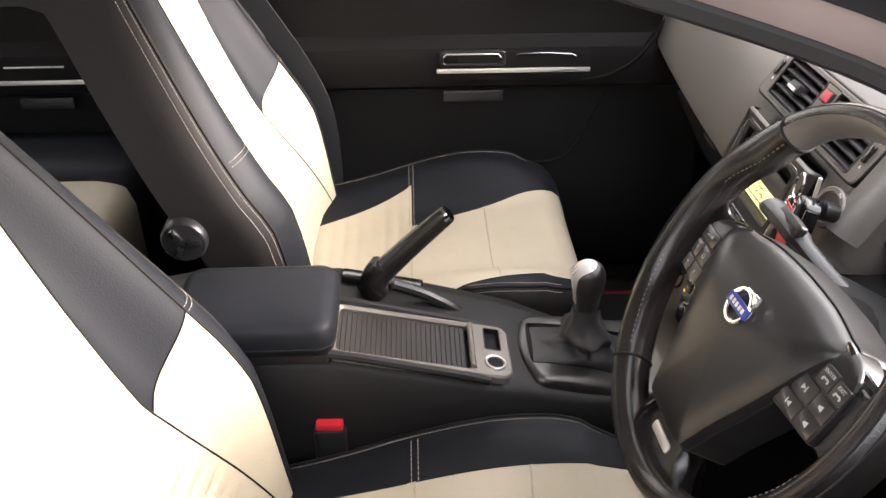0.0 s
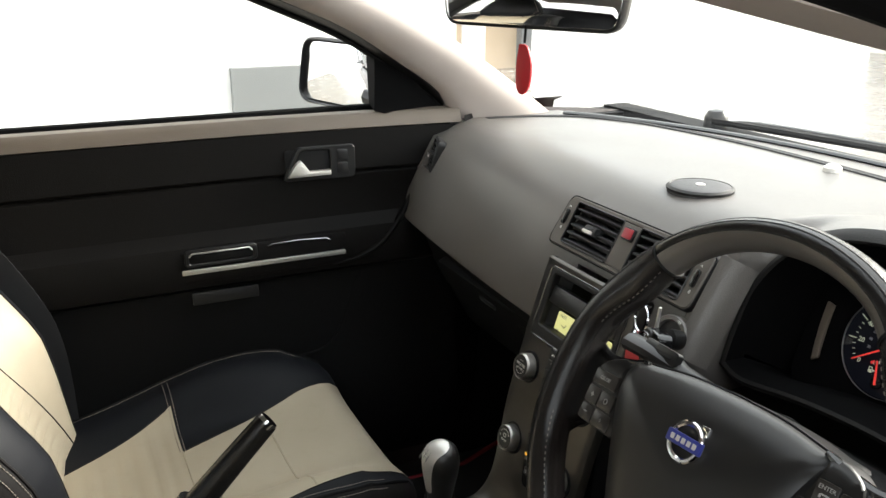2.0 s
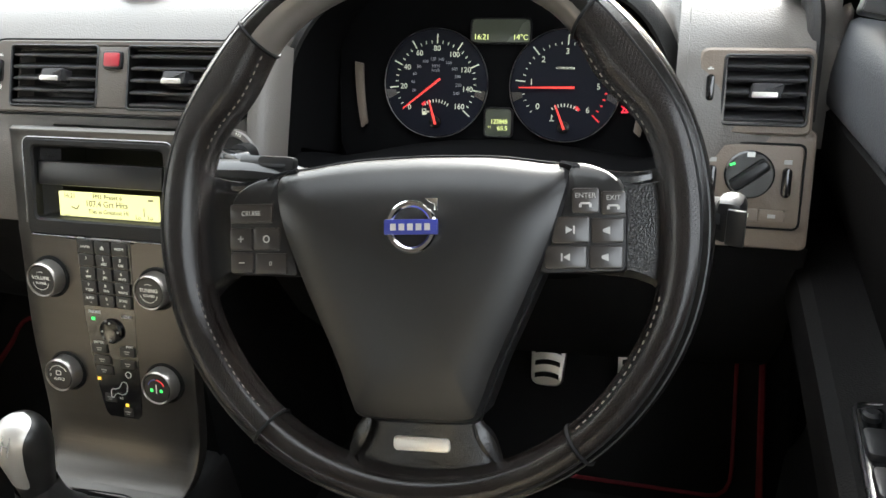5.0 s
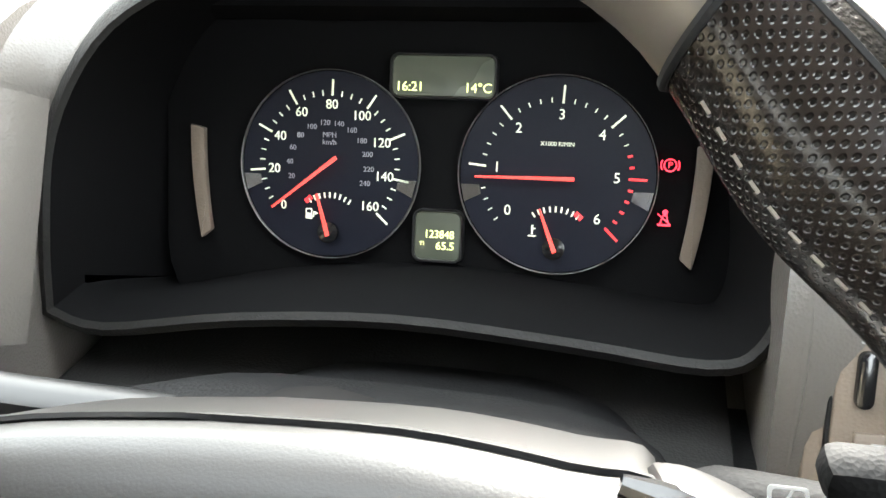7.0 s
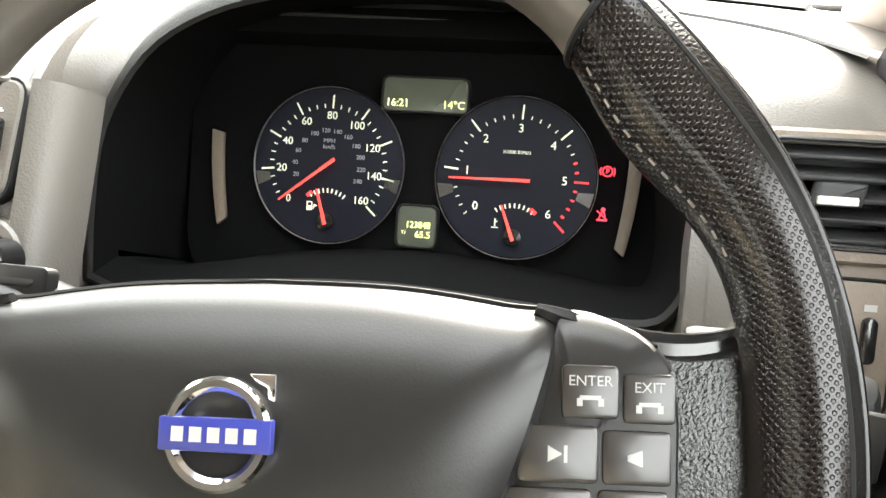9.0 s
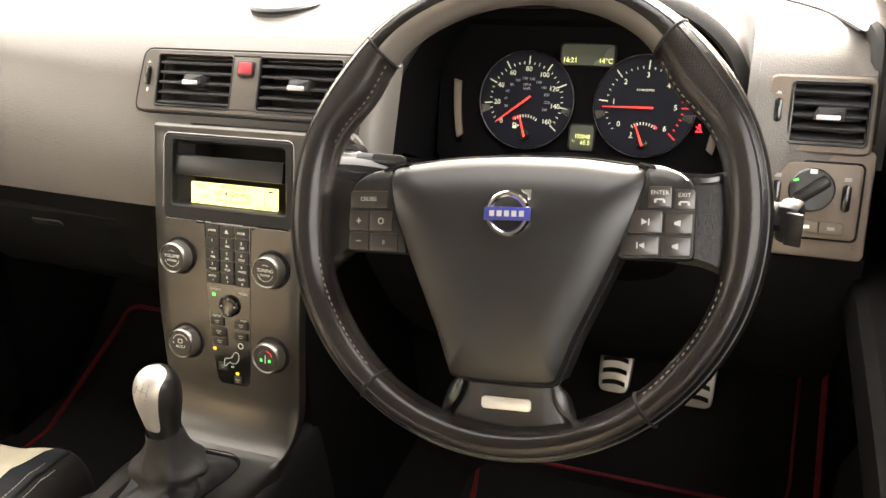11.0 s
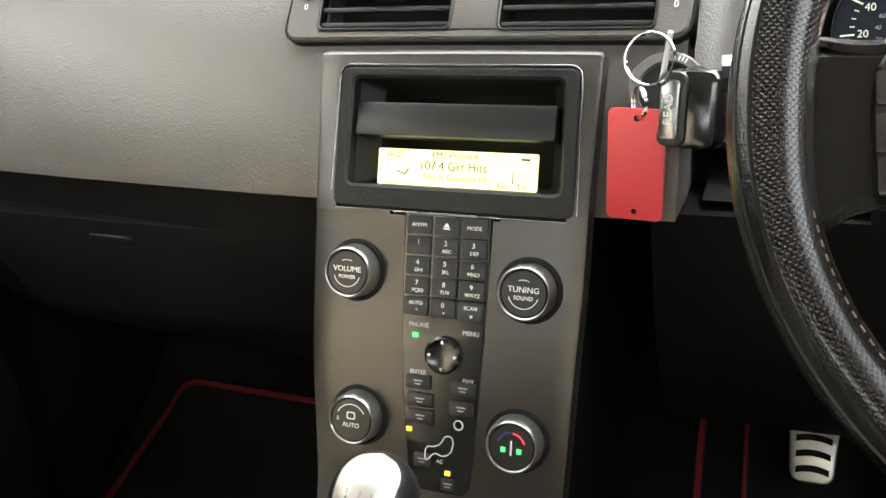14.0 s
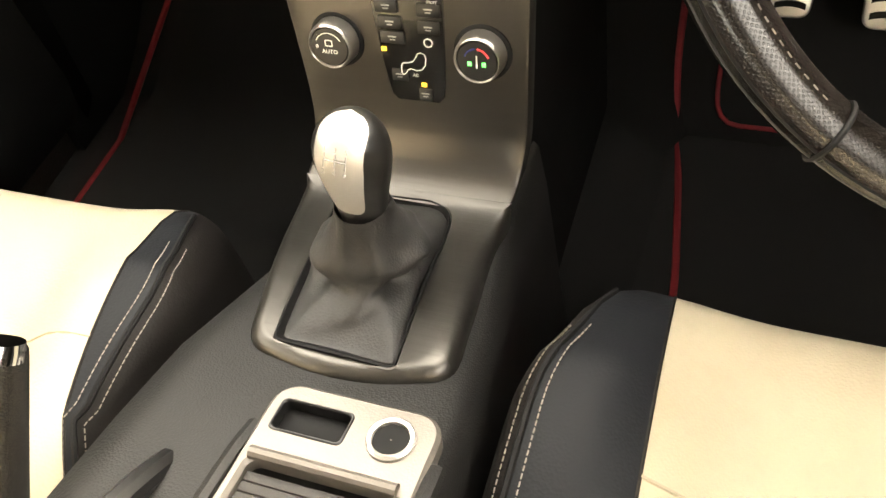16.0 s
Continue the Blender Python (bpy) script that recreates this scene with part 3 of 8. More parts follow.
# groove round the rear of the top, ahead of the windscreen vents
gv = [(-0.622, 0.25), (-0.60, 0.33), (-0.55, 0.405), (-0.46, 0.452), (-0.377, 0.473), (-0.20, 0.49), (0.0, 0.486), (0.13, 0.470), (0.241, 0.448), (0.33, 0.420), (0.414, 0.384), (0.48, 0.350), (0.527, 0.318), (0.566, 0.275), (0.588, 0.228), (0.599, 0.196)]
gl_ = smooth_line([(x, y, 0) for x, y in gv], 5)
rows = []
for a, b, c in zip([gl_[0]] + gl_[:-1], gl_, gl_[1:] + [gl_[-1]]):
    n = Vector((-(c - a).y, (c - a).x, 0)).normalized()
    rows.append([(b + n * w).to_tuple()[:2] + (dash_top((b + n * w).x, (b + n * w).y) + h,) for w, h in ((-0.0085, 0.0004), (-0.0072, 0.0022), (-0.0050, 0.0012), (0.0050, 0.0012), (0.0072, 0.0022), (0.0085, 0.0004))])
part("top_groove", rings_bm(rows, closed=False), GROOVE, dash, "dark channel round the dashboard top")
drop_line = smooth_line([(0.6035, 0.200, 0.7570), (0.6075, 0.188, 0.7530), (0.6090, 0.176, 0.7380), (0.6090, 0.163, 0.7100), (0.6085, 0.152, 0.6700)], 4)
part("corner_channel", tube_bm(drop_line, 0.0065, 8, flat=1.6), GROOVE, dash, "dark channel beside the corner vent")
rows = []
for y, xo, z in ((0.50, 0.660, 0.744), (0.44, 0.655, 0.752), (0.38, 0.652, 0.756), (0.32, 0.650, 0.758), (0.27, 0.648, 0.7575), (0.235, 0.645, 0.7545), (0.21, 0.641, 0.7490), (0.19, 0.636, 0.7415), (0.178, 0.631, 0.7330)):
    rows.append([(0.604, y, z + 0.0015), (0.614, y, z + 0.003), (xo - 0.012, y, z + 0.001), (xo - 0.004, y, z - 0.004), (xo, y + 0.002, z - 0.014), (xo, y + 0.004, z - 0.10), (0.604, y + 0.004, z - 0.10)])
part("dash_flank", rings_bm(rows), DASHTOP, dash, "grey dashboard end beside the driver door", sharp=50)

# lower half: knee panels and glove box
def lower_section(x):
    d = 0.03 * (abs(x) / 0.62) ** 2
    pts = [(0.085 + d, 0.572), (0.095 + d, 0.54), (0.112 + d, 0.50), (0.15 + d, 0.43), (0.21 + d, 0.36), (0.27 + d, 0.31), (0.40, 0.27), (0.46, 0.30), (0.46, 0.56)]
    return [(x, y, z) for y, z in pts]


part("lower_panel", rings_bm([lower_section(-0.655 + 0.56 * k / 12) for k in range(13)]), LOWER, dash, "black lower panel round the glove box")
part("lower_panel", rings_bm([lower_section(0.12 + 0.50 * k / 12) for k in range(13)]), LOWER, dash, "black lower panel under the wheel")
gm = axes_at((-0.36, 0.1415, 0.46), (1, 0, 0), (0, -0.477, 0.88))
lid = part("glove_box_lid", slab_bm(rrect(0.36, 0.15, 0.02), 0.02, gm, 0.003, lift=0.002), LOWER, dash)
part("latch", slab_bm(rrect(0.05, 0.012, 0.004), 0.006, gm @ Matrix.Translation((0, 0.05, 0.002)), 0.001, lift=0.002), SMOOTH, lid)
part("centre_tunnel_side", rings_bm([[(x, 0.00, 0.10), (x, 0.03, 0.56), (x, 0.30, 0.56), (x, 0.30, 0.10)] for x in (-0.062, 0.074)]), LOWER, dash)

# demister strip and windscreen edge
edge = [(u * 0.60, 0.565 - 0.155 * u * u, dash_top(u * 0.6, 0.56 - 0.15 * u * u) + 0.0025) for u in [-1 + k / 12 for k in range(25)]]
part("demister_strip", tube_bm(edge, 0.009, 6, flat=0.35), SMOOTH, dash)

# speaker disc and light sensor on the crown
sm = axes_at((-0.005, 0.216, dash_top(0, 0.216) + 0.0005), (1, 0, 0), (0, 1, 0))
sp = part("speaker_grille", turned_bm([(0.040, -0.004), (0.040, 0.002), (0.037, 0.0045), (0.026, 0.0058), (0.004, 0.0062)], sm, 36), GRILLE, dash, "round grey speaker grille")
part("rim", turned_bm([(0.041, 0.0), (0.0415, 0.003), (0.0378, 0.0052), (0.0372, 0.0042), (0.0385, 0.0)], sm, 36, cap=False), BLACK, sp)
part("badge", turned_bm([(0.006, 0.0058), (0.006, 0.007), (0.004, 0.0076)], sm, 16), SATIN, sp)
sens = axes_at((-0.009, 0.452, dash_top(0, 0.45)), (1, 0, 0), (0, 1, 0))
part("light_sensor", turned_bm([(0.013, 0.0), (0.012, 0.006), (0.007, 0.010), (0.002, 0.011)], sens, 18), SATIN, dash, "small pale sensor dome")


# ---- vents ----
VENTGREY = mat("matt_charcoal_vent_plastic", (0.024, 0.0235, 0.025), 0.45, spec=0.4)
VENTBEZEL = mat("charcoal_taupe_vent_plastic", (0.088, 0.077, 0.066), 0.5, grain=0.3, grain_scale=620)


def vent(parent, M, corners, knob_at=0.5, slats=5):
    """An outlet: dark well, level slats, a slider with a silver tab. corners: left, right, bottom, top."""
    x0, x1, y0, y1 = corners
    w, h = x1 - x0, y1 - y0
    cx, cy = (x0 + x1) / 2, (y0 + y1) / 2
    v = part("vent", frame_bm(rrect(w + 0.004, h + 0.004, 0.004, 3, cx, cy), rrect(w, h, 0.003, 3, cx, cy), 0.03, M, 0.0008, lift=0.001), SMOOTH, parent, "black air vent with level slats")
    part("well", slab_bm(rrect(w, h, 0.003, 3, cx, cy), 0.002, M, 0.0002, lift=-0.028), SMOOTH, v)
    for k in range(slats):
        yy = y0 + h * (k + 0.5) / slats
        S = M @ Matrix.Translation((cx, yy, -0.009)) @ Matrix.Rotation(radians(20), 4, "X")
        part("slat", box_bm((w - 0.001, 0.0032, 0.017), S, 0.0013, seg=2), VENTGREY, v)
    kx = x0 + w * knob_at
    tab = part("slider", slab_bm(rpoly([(kx - 0.013, cy - 0.0062), (kx + 0.011, cy - 0.0062), (kx + 0.0135, cy + 0.0062), (kx - 0.010, cy + 0.0062)], 0.002, 3), 0.014, M, 0.0022, lift=0.0065), VENTGREY, v)
    part("tab", slab_bm(rrect(0.0195, 0.0046, 0.0012, 3, kx - 0.001, cy - 0.0032), 0.004, M, 0.0008, lift=0.0082), SATIN, tab, "silver slider tab")
    return v


def thumbwheel(parent, M, x, y, mark=True):
    t = part("thumbwheel", slab_bm(rrect(0.0062, 0.021, 0.003, 3, x, y), 0.006, M, 0.0015, lift=0.0035), GLOSS, parent)
    mk = bmesh.new()
    for k in range(3):
        bar_bm(x - 0.003 + 0.0012 * k, y + 0.0145 + 0.0012 * (1 if k == 1 else 0), x - 0.003 + 0.0012 * k + 0.0022, y + 0.0145 + 0.0012 * (1 if k == 1 else 0), 0.0007, M, mk)
    part("open_mark", mk, WHITEPAINT, t)
    part("shut_mark", words_bm("0", 0.006, M, cx=x, cy=y - 0.0155), WHITEPAINT, t)
    return t


cvent = thing("centre_air_vents", (0, 0.1, 0.68), "taupe twin air vent panel with red hazard button", "air vent")
outer = rpoly([(-0.138, -0.034), (0.0, -0.034), (0.1365, -0.034), (0.1400, 0.0355), (0.0, 0.0355), (-0.1320, 0.0355)], [0.012, 0.001, 0.012, 0.012, 0.001, 0.012], 4)
inner = rpoly([(-0.110, -0.0265), (0.0, -0.0265), (0.1155, -0.0265), (0.1155, 0.0285), (0.0, 0.0285), (-0.110, 0.0285)], [0.003, 0.001, 0.003, 0.003, 0.001, 0.003], 4)
part("bezel", frame_bm(outer, inner, 0.03, CV, 0.002, lift=0.004), VENTBEZEL, cvent, "taupe plastic vent bezel")
part("vent_shoulder", rings_bm([[CV @ Vector((x, y, z)) for y in (-0.080, -0.060, -0.036, -0.012, 0.012, 0.037)] for x, z in ((0.1405, 0.0005), (0.1480, -0.0010), (0.1560, -0.0075), (0.1620, -0.0190), (0.1650, -0.0330))], closed=False), DASHTOP, dash, "grey dashboard shoulder beside the vents", sharp=80)
part("bridge", slab_bm(rrect(0.0345, 0.0560, 0.001, 2, 0.002, 0.001), 0.03, CV, 0.0006, lift=0.0042), VENTBEZEL, cvent)
part("shadow_gap", frame_bm(grow(outer, 0.0012), grow(outer, -0.0005), 0.03, CV, 0.0003, lift=0.0028), RUBBER, cvent)
CVF = CV @ Matrix.Translation((0, 0, 0.0045))
vent(cvent, CVF, (-0.110, -0.0155, -0.026, 0.0285), 0.52)
vent(cvent, CVF, (0.0195, 0.1155, -0.027, 0.0285), 0.52)
hz = part("hazard_button", slab_bm(rrect(0.0205, 0.0165, 0.003, 4, 0.003, 0.0165), 0.006, CVF, 0.0012, lift=0.003), SMOOTH, cvent)
part("lens", slab_bm(rrect(0.0165, 0.0125, 0.002, 4, 0.003, 0.0165), 0.003, CVF, 0.0008, lift=0.0042), HAZARD, hz, "red hazard warning lens")
thumbwheel(cvent, CVF, -0.1225, 0.005)
thumbwheel(cvent, CVF, 0.1275, 0.002)

# driver's corner vent with the lamp switch below
rvent = thing("corner_air_vent", (0.57, 0.14, 0.67), "taupe corner air vent beside the driver door", "air vent", "corner air vents")
part("bezel", frame_bm(rpoly([(-0.047, -0.0335), (0.0445, -0.0335), (0.0425, 0.034), (-0.044, 0.034)], 0.008, 4), rpoly([(-0.0235, -0.0245), (0.0385, -0.0245), (0.0385, 0.0275), (-0.0235, 0.0275)], 0.003, 4), 0.04, RV, 0.002, lift=0.002), TAUPE, rvent, "taupe vent bezel")
RVF = RV @ Matrix.Translation((0, 0, 0.0025))
vent(rvent, RVF, (-0.0235, 0.0385, -0.0245, 0.0275), 0.5)
thumbwheel(rvent, RVF, -0.0345, 0.003)

lamp = thing("lamp_switch", (0.57, 0.12, 0.60), "taupe lamp switch panel with round black knob", "switch panel")
LM = axes_at((0.5675, 0.1145, 0.6275), (1, 0, 0), (0, 0.30, 0.954))
part("surround", slab_bm(rrect(0.098, 0.098, 0.006, 4, 0, -0.003), 0.04, LM, 0.003, lift=-0.0015), TAUPE, lamp, "taupe dashboard corner surround")
part("gap", frame_bm(rrect(0.0835, 0.0705, 0.006, 4), rrect(0.080, 0.067, 0.005, 4), 0.01, LM, 0.0004, lift=0.0008), RUBBER, lamp)
part("plate", slab_bm(rrect(0.080, 0.067, 0.005, 4), 0.01, LM, 0.0015, lift=0.002), TAUPE, lamp, "taupe switch plate")
LF = LM @ Matrix.Translation((0, 0, 0.002))
dial = part("dial", turned_bm([(0.0195, -0.002), (0.0195, 0.002), (0.018, 0.0035), (0.003, 0.0035)], LF @ Matrix.Translation((0.0, 0.0095, 0)), 28), GLOSS, lamp)
part("grip", box_bm((0.034, 0.010, 0.014), LF @ Matrix.Translation((0.0, 0.0095, 0.008)) @ Matrix.Rotation(radians(38), 4, "Z"), 0.004), SMOOTH, dial, "silver-grey turning grip")
part("off_mark", words_bm("0", 0.006, LF @ Matrix.Translation((-0.0115, 0.003, 0.0037))), WHITEPAINT, dial)
part("lamp_mark", bar_bm(-0.003, 0.026, 0.003, 0.026, 0.004, LF @ Matrix.Translation((0, 0, 0.0037))), WHITEPAINT, dial)
part("green_mark", bar_bm(-0.0155, 0.017, -0.0115, 0.0185, 0.002, LF @ Matrix.Translation((0, 0, 0.0037))), LEDGREEN, dial)
for x in (-0.029, 0.0285):
    wh = part("thumbwheel", slab_bm(rrect(0.0075, 0.024, 0.0035, 3, x, 0.004), 0.006, LF, 0.0015, lift=0.004), GLOSS, lamp)
    mk = bmesh.new()
    bar_bm(x - 0.003, 0.0205, x + 0.003, 0.0205, 0.0035, LF, mk)
    part("symbol", mk, GREYMARK, wh)
for k, x in enumerate((-0.0215, -0.001, 0.0195)):
    b = part("button", slab_bm(rrect(0.0195, 0.0105, 0.001, 2, x, -0.0235), 0.006, LF, 0.0008, lift=0.002), TAUPE, lamp)
    part("symbol", bar_bm(x - 0.003, -0.0235, x + 0.003, -0.0235, 0.003, LF @ Matrix.Translation((0, 0, 0.002))), DIALMARK if k == 1 else GREYMARK, b)

# passenger's corner vent
pvent = thing("corner_air_vent", (-0.6, 0.14, 0.67), "black corner air vent beside the passenger door", "air vent", "corner air vents")
part("bezel", frame_bm(rrect(0.062, 0.062, 0.008, 4), rrect(0.048, 0.052, 0.003, 4), 0.04, PV, 0.002, lift=0.002), BLACK, pvent, "dark vent bezel")
vent(pvent, PV @ Matrix.Translation((0, 0, 0.0025)), (-0.024, 0.024, -0.026, 0.026), 0.5)

# ---- instrument cluster ----
clus = thing("instrument_cluster", (0.335, 0.22, 0.60), "black instrument cluster with two lit dials and red needles", "instrument cluster")
hood_in = [(0.146, 0.616), (0.148, 0.655), (0.157, 0.705), (0.185, 0.748), (0.225, 0.772), (0.275, 0.784), (0.335, 0.788), (0.40, 0.784), (0.445, 0.770), (0.480, 0.742), (0.500, 0.700),
           (0.507, 0.655), (0.500, 0.628), (0.480, 0.619), (0.42, 0.6235), (0.335, 0.6275), (0.25, 0.6215), (0.175, 0.610)]
loop = [p for p in smooth_line([(x, 0, z) for x, z in hood_in + hood_in[:1]], 4)][:-1]
flat = [(p.x, p.z) for p in loop]
lean = lambda z: 0.135 + (z - 0.62) * 0.24


def hood_ring(d, y, back_z=0.0, tilt=1.0):
    return [(x, y + (lean(z) - 0.135) * tilt, z + back_z) for x, z in grow(flat, d)]


lip_ring = hood_ring(0.0125, 0.150, 0, 1)
under = [i for i, p in enumerate(lip_ring) if p[2] < 0.640]
start = next(k for k, i in enumerate(under) if (i - 1) % len(lip_ring) not in under)
under = under[start:] + under[:start]
deep = [hood_ring(0.013, 0.215, -0.008, 0.5), hood_ring(0.0, 0.36, -0.045, 0.0)]
part("hood_underside", rings_bm([[r[i] for i in under] for r in [lip_ring] + deep], closed=False), RUBBER, clus, "dark underside of the hood")


def cowl_edge(q):
    """Where the cowl meets the dashboard, from the outer low corner over the top to the inner low corner."""
    d, crown = 0.042 * (0.508 / 0.62) ** 2, dash_top(0.512, 0.19)
    roll = ((0.142, 0.0175), (0.158, 0.0090), (0.176, 0.0035), (0.195, 0.0006))
    outer = [(0.513, face_y(z, 0.513) - 0.0004, z) for z in (0.588, 0.63, 0.68, 0.713, 0.730)] + [(0.513, y + d - 0.0002, crown - h + 0.0004) for y, h in roll]
    top = [(0.511, 0.27, 0), (0.490, 0.335, 0), (0.43, 0.372, 0), (0.335, 0.385, 0), (0.25, 0.375, 0), (0.185, 0.335, 0), (0.136, 0.25, 0)]
    crown = dash_top(0.132, 0.19)
    side = [(0.132, y + 0.0016, crown - h + 0.0005) for y, h in roll[::-1]] + [(0.132, face_y(z, 0.13) - 0.0006, z) for z in (0.730, 0.713, 0.68, 0.63, 0.588)]
    line = outer + [(x, y, dash_top(x, y) + 0.0006) for x, y, _ in top] + side
    k = q * (len(line) - 1)
    i = min(len(line) - 2, int(k))
    return Vector(line[i]).lerp(Vector(line[i + 1]), k - i)


# lip points from the outer low corner up, over and down, and where each meets the edge
first = min(range(len(lip_ring)), key=lambda i: (lip_ring[i][0] - 0.515) ** 2 + (lip_ring[i][2] - 0.632) ** 2)
final = min(range(len(lip_ring)), key=lambda i: (lip_ring[i][0] - 0.134) ** 2 + (lip_ring[i][2] - 0.612) ** 2)
step = -1 if lip_ring[first - 1][2] > lip_ring[first][2] else 1
chain = []
i = first
while i != final:
    chain.append(Vector(lip_ring[i]))
    i = (i + step) % len(lip_ring)
chain.append(Vector(lip_ring[final]))
run = [0.0]
for a, b in zip(chain, chain[1:]):
    run.append(run[-1] + (b - a).length)
rows = []
for p, r in zip(chain, run):
    q = r / run[-1]
    # quick over the upright sides, slow over the broad top
    e = cowl_edge(min(1, max(0, q + 0.060 * math.sin(2 * math.pi * q))))
    level = min(1, max(0, (p.z - 0.705) / 0.075))
    level = level * level * (3 - 2 * level)
    side_c = Vector((p.x + (0.004 if p.x > 0.33 else -0.004), e.y - 0.002, (p.z + e.z) / 2))
    top_c = Vector((p.x * 0.75 + e.x * 0.25, p.y + 0.07, p.z + 0.006))
    c = side_c.lerp(top_c, level)
    rows.append([p * (1 - t) ** 2 + c * 2 * t * (1 - t) + e * t * t for t in [k / 10 for k in range(11)]])
part("hood", rings_bm(rows, closed=False), DASHTOP, clus, "grey soft-touch hood flowing into the dashboard top", sharp=80)
HOODLIP = mat("charcoal_hood_lip", (0.0075, 0.0071, 0.0068), 0.6, spec=0.3, grain=0.3, grain_scale=620)
part("hood_lip", rings_bm([hood_ring(0.0125, 0.150, 0, 1), hood_ring(0.008, 0.1385, 0, 1), hood_ring(0.003, 0.1355, 0, 1), hood_ring(0.0, 0.1375, 0, 1)], cap=False), HOODLIP, clus, "charcoal rounded lip of the hood")
part("shroud", rings_bm([hood_ring(0.0005, 0.1372), hood_ring(-0.004, 0.160), [(x, y, z - 0.045 * max(0, 0.70 - z) / 0.08) for x, y, z in hood_ring(-0.016, 0.228, 0, 0.9)]], cap=False), SEALBLACK, clus, "matt black shroud inside the hood")
# added black sheet: hides the pale bay top so the hood's inside stays dark
part("bay_dark_cover", rings_bm([[(x, y, z) for x in (0.20, 0.29, 0.38, 0.47)] for y, z in ((0.252, 0.7440), (0.2385, 0.7508), (0.2285, 0.7560), (0.2385, 0.7662), (0.252, 0.7700))], closed=False), SEALBLACK, clus, "matt black sheet added to keep the bay above the dials dark")
part("column_surround", rings_bm([[(x, 0.098, 0.5785), (x, 0.13, 0.5795), (x, 0.165, 0.5815), (x, 0.196, 0.586)] for x in (0.150, 0.25, 0.35, 0.45, 0.494)], closed=False), HOODLIP, clus, "charcoal panel between the dials and the steering column")
CM = axes_at((0.3380, 0.226, 0.6688), (1, 0, 0), (0, 0.34, 0.94))
part("back_plate", slab_bm(rrect(0.335, 0.20, 0.05, 6), 0.01, CM, 0.001, lift=-0.006), SEALBLACK, clus)


def ticks(M, r0, r1, a0, a1, n, w, bm):
    for k in range(n):
        a = radians(a0 + (a1 - a0) * k / max(1, n - 1))
        bar_bm(r0 * math.cos(a), r0 * math.sin(a), r1 * math.cos(a), r1 * math.sin(a), w, M, bm)
    return bm


def gauge(name, cx, label):
    G = CM @ Matrix.Translation((cx, 0, 0))
    g = part(name, turned_bm([(0.0520, -0.004), (0.0520, 0.0), (0.001, 0.0)], G, 48), DIALFACE, clus, label)
    part("bezel_ring", turned_bm([(0.0532, -0.001), (0.0532, 0.0012), (0.0530, 0.0014), (0.0528, 0.0012), (0.0528, -0.001)], G, 56, cap=False), KEYEDGE, g, "thin silver dial ring")
    return g, G @ Matrix.Translation((0, 0, 0.0004))


def needle(M, r, ang, back, w=0.0016):
    a = radians(ang)
    c, s = math.cos(a), math.sin(a)
    return bar_bm(-back * c, -back * s, r * c, r * s, w * 1.3, M @ Matrix.Translation((0, 0, 0.0035)), lift=0.0012, w2=w * 0.6)


spd, SM = gauge("speedometer", -0.0635, "blue-black speedometer dial with white numerals")
# 0 at 218 degrees, 160 at -38 degrees
a_of = lambda v: 218.5 - v * 1.628
big = bmesh.new()
ticks(SM, 0.0385, 0.0475, a_of(20), a_of(160), 8, 0.0011, big)
ticks(SM, 0.0385, 0.0415, a_of(5), a_of(160), 32, 0.0007, big)
for v in range(20, 161, 20):
    a = radians(a_of(v))
    part("numeral", words_bm(str(v), 0.0074, SM, cx=0.0330 * math.cos(a), cy=0.0335 * math.sin(a)), DIALMARK, spd)
part("numeral", words_bm("0", 0.0070, SM, cx=0.036 * math.cos(radians(222)), cy=0.036 * math.sin(radians(222))), DIALMARK, spd)
part("tick_scale", big, DIALMARK, spd, "white speed tick scale", kind="stuff")
dim = bmesh.new()
for k, v in enumerate(range(20, 241, 20)):
    a = radians(a_of(v * 0.6214))
    words_bm(str(v), 0.0042, SM, dim, cx=0.0235 * math.cos(a), cy=0.0235 * math.sin(a))
words_bm("km/h", 0.0042, SM, dim, cx=0.0, cy=0.0125)
words_bm("MPH", 0.0042, SM, dim, cx=0.0, cy=0.0165)
part("small_scale", dim, DIALDIM, spd, "small grey inner scale", kind="stuff")
part("needle", needle(SM @ Matrix.Translation((0.004, 0.003, 0)), 0.046, 218, 0.002), NEEDLE, spd, "red pointer at rest")
fuel = bmesh.new()
FM = SM @ Matrix.Translation((0.001, -0.038, 0))
ticks(FM, 0.0195, 0.0225, 124, 56, 9, 0.0009, fuel)
frame_bm(rrect(0.0040, 0.0034, 0.0006, 2, -0.0122, 0.0112), rrect(0.0026, 0.0020, 0.0004, 2, -0.0122, 0.0112), 0.0004, FM, 0.0001, lift=0.0006, bm=fuel)
bar_bm(-0.0142, 0.0082, -0.0102, 0.0082, 0.0026, FM, fuel)
bar_bm(-0.0095, 0.0080, -0.0092, 0.0112, 0.0006, FM, fuel)
bar_bm(-0.0086, 0.0102, -0.0068, 0.0102, 0.0020, FM, fuel, w2=0.0003)
part("fuel_scale", fuel, DIALMARK, spd)
part("fuel_mark", bar_bm(-0.0145, 0.0165, -0.0110, 0.0195, 0.0028, FM), REDMARK, spd)
part("fuel_needle", needle(FM, 0.0225, 107, 0.002, 0.0018), NEEDLE, spd)
part("fuel_hub", turned_bm([(0.006, 0), (0.006, 0.003), (0.002, 0.004)], FM, 18), GLOSS, spd)

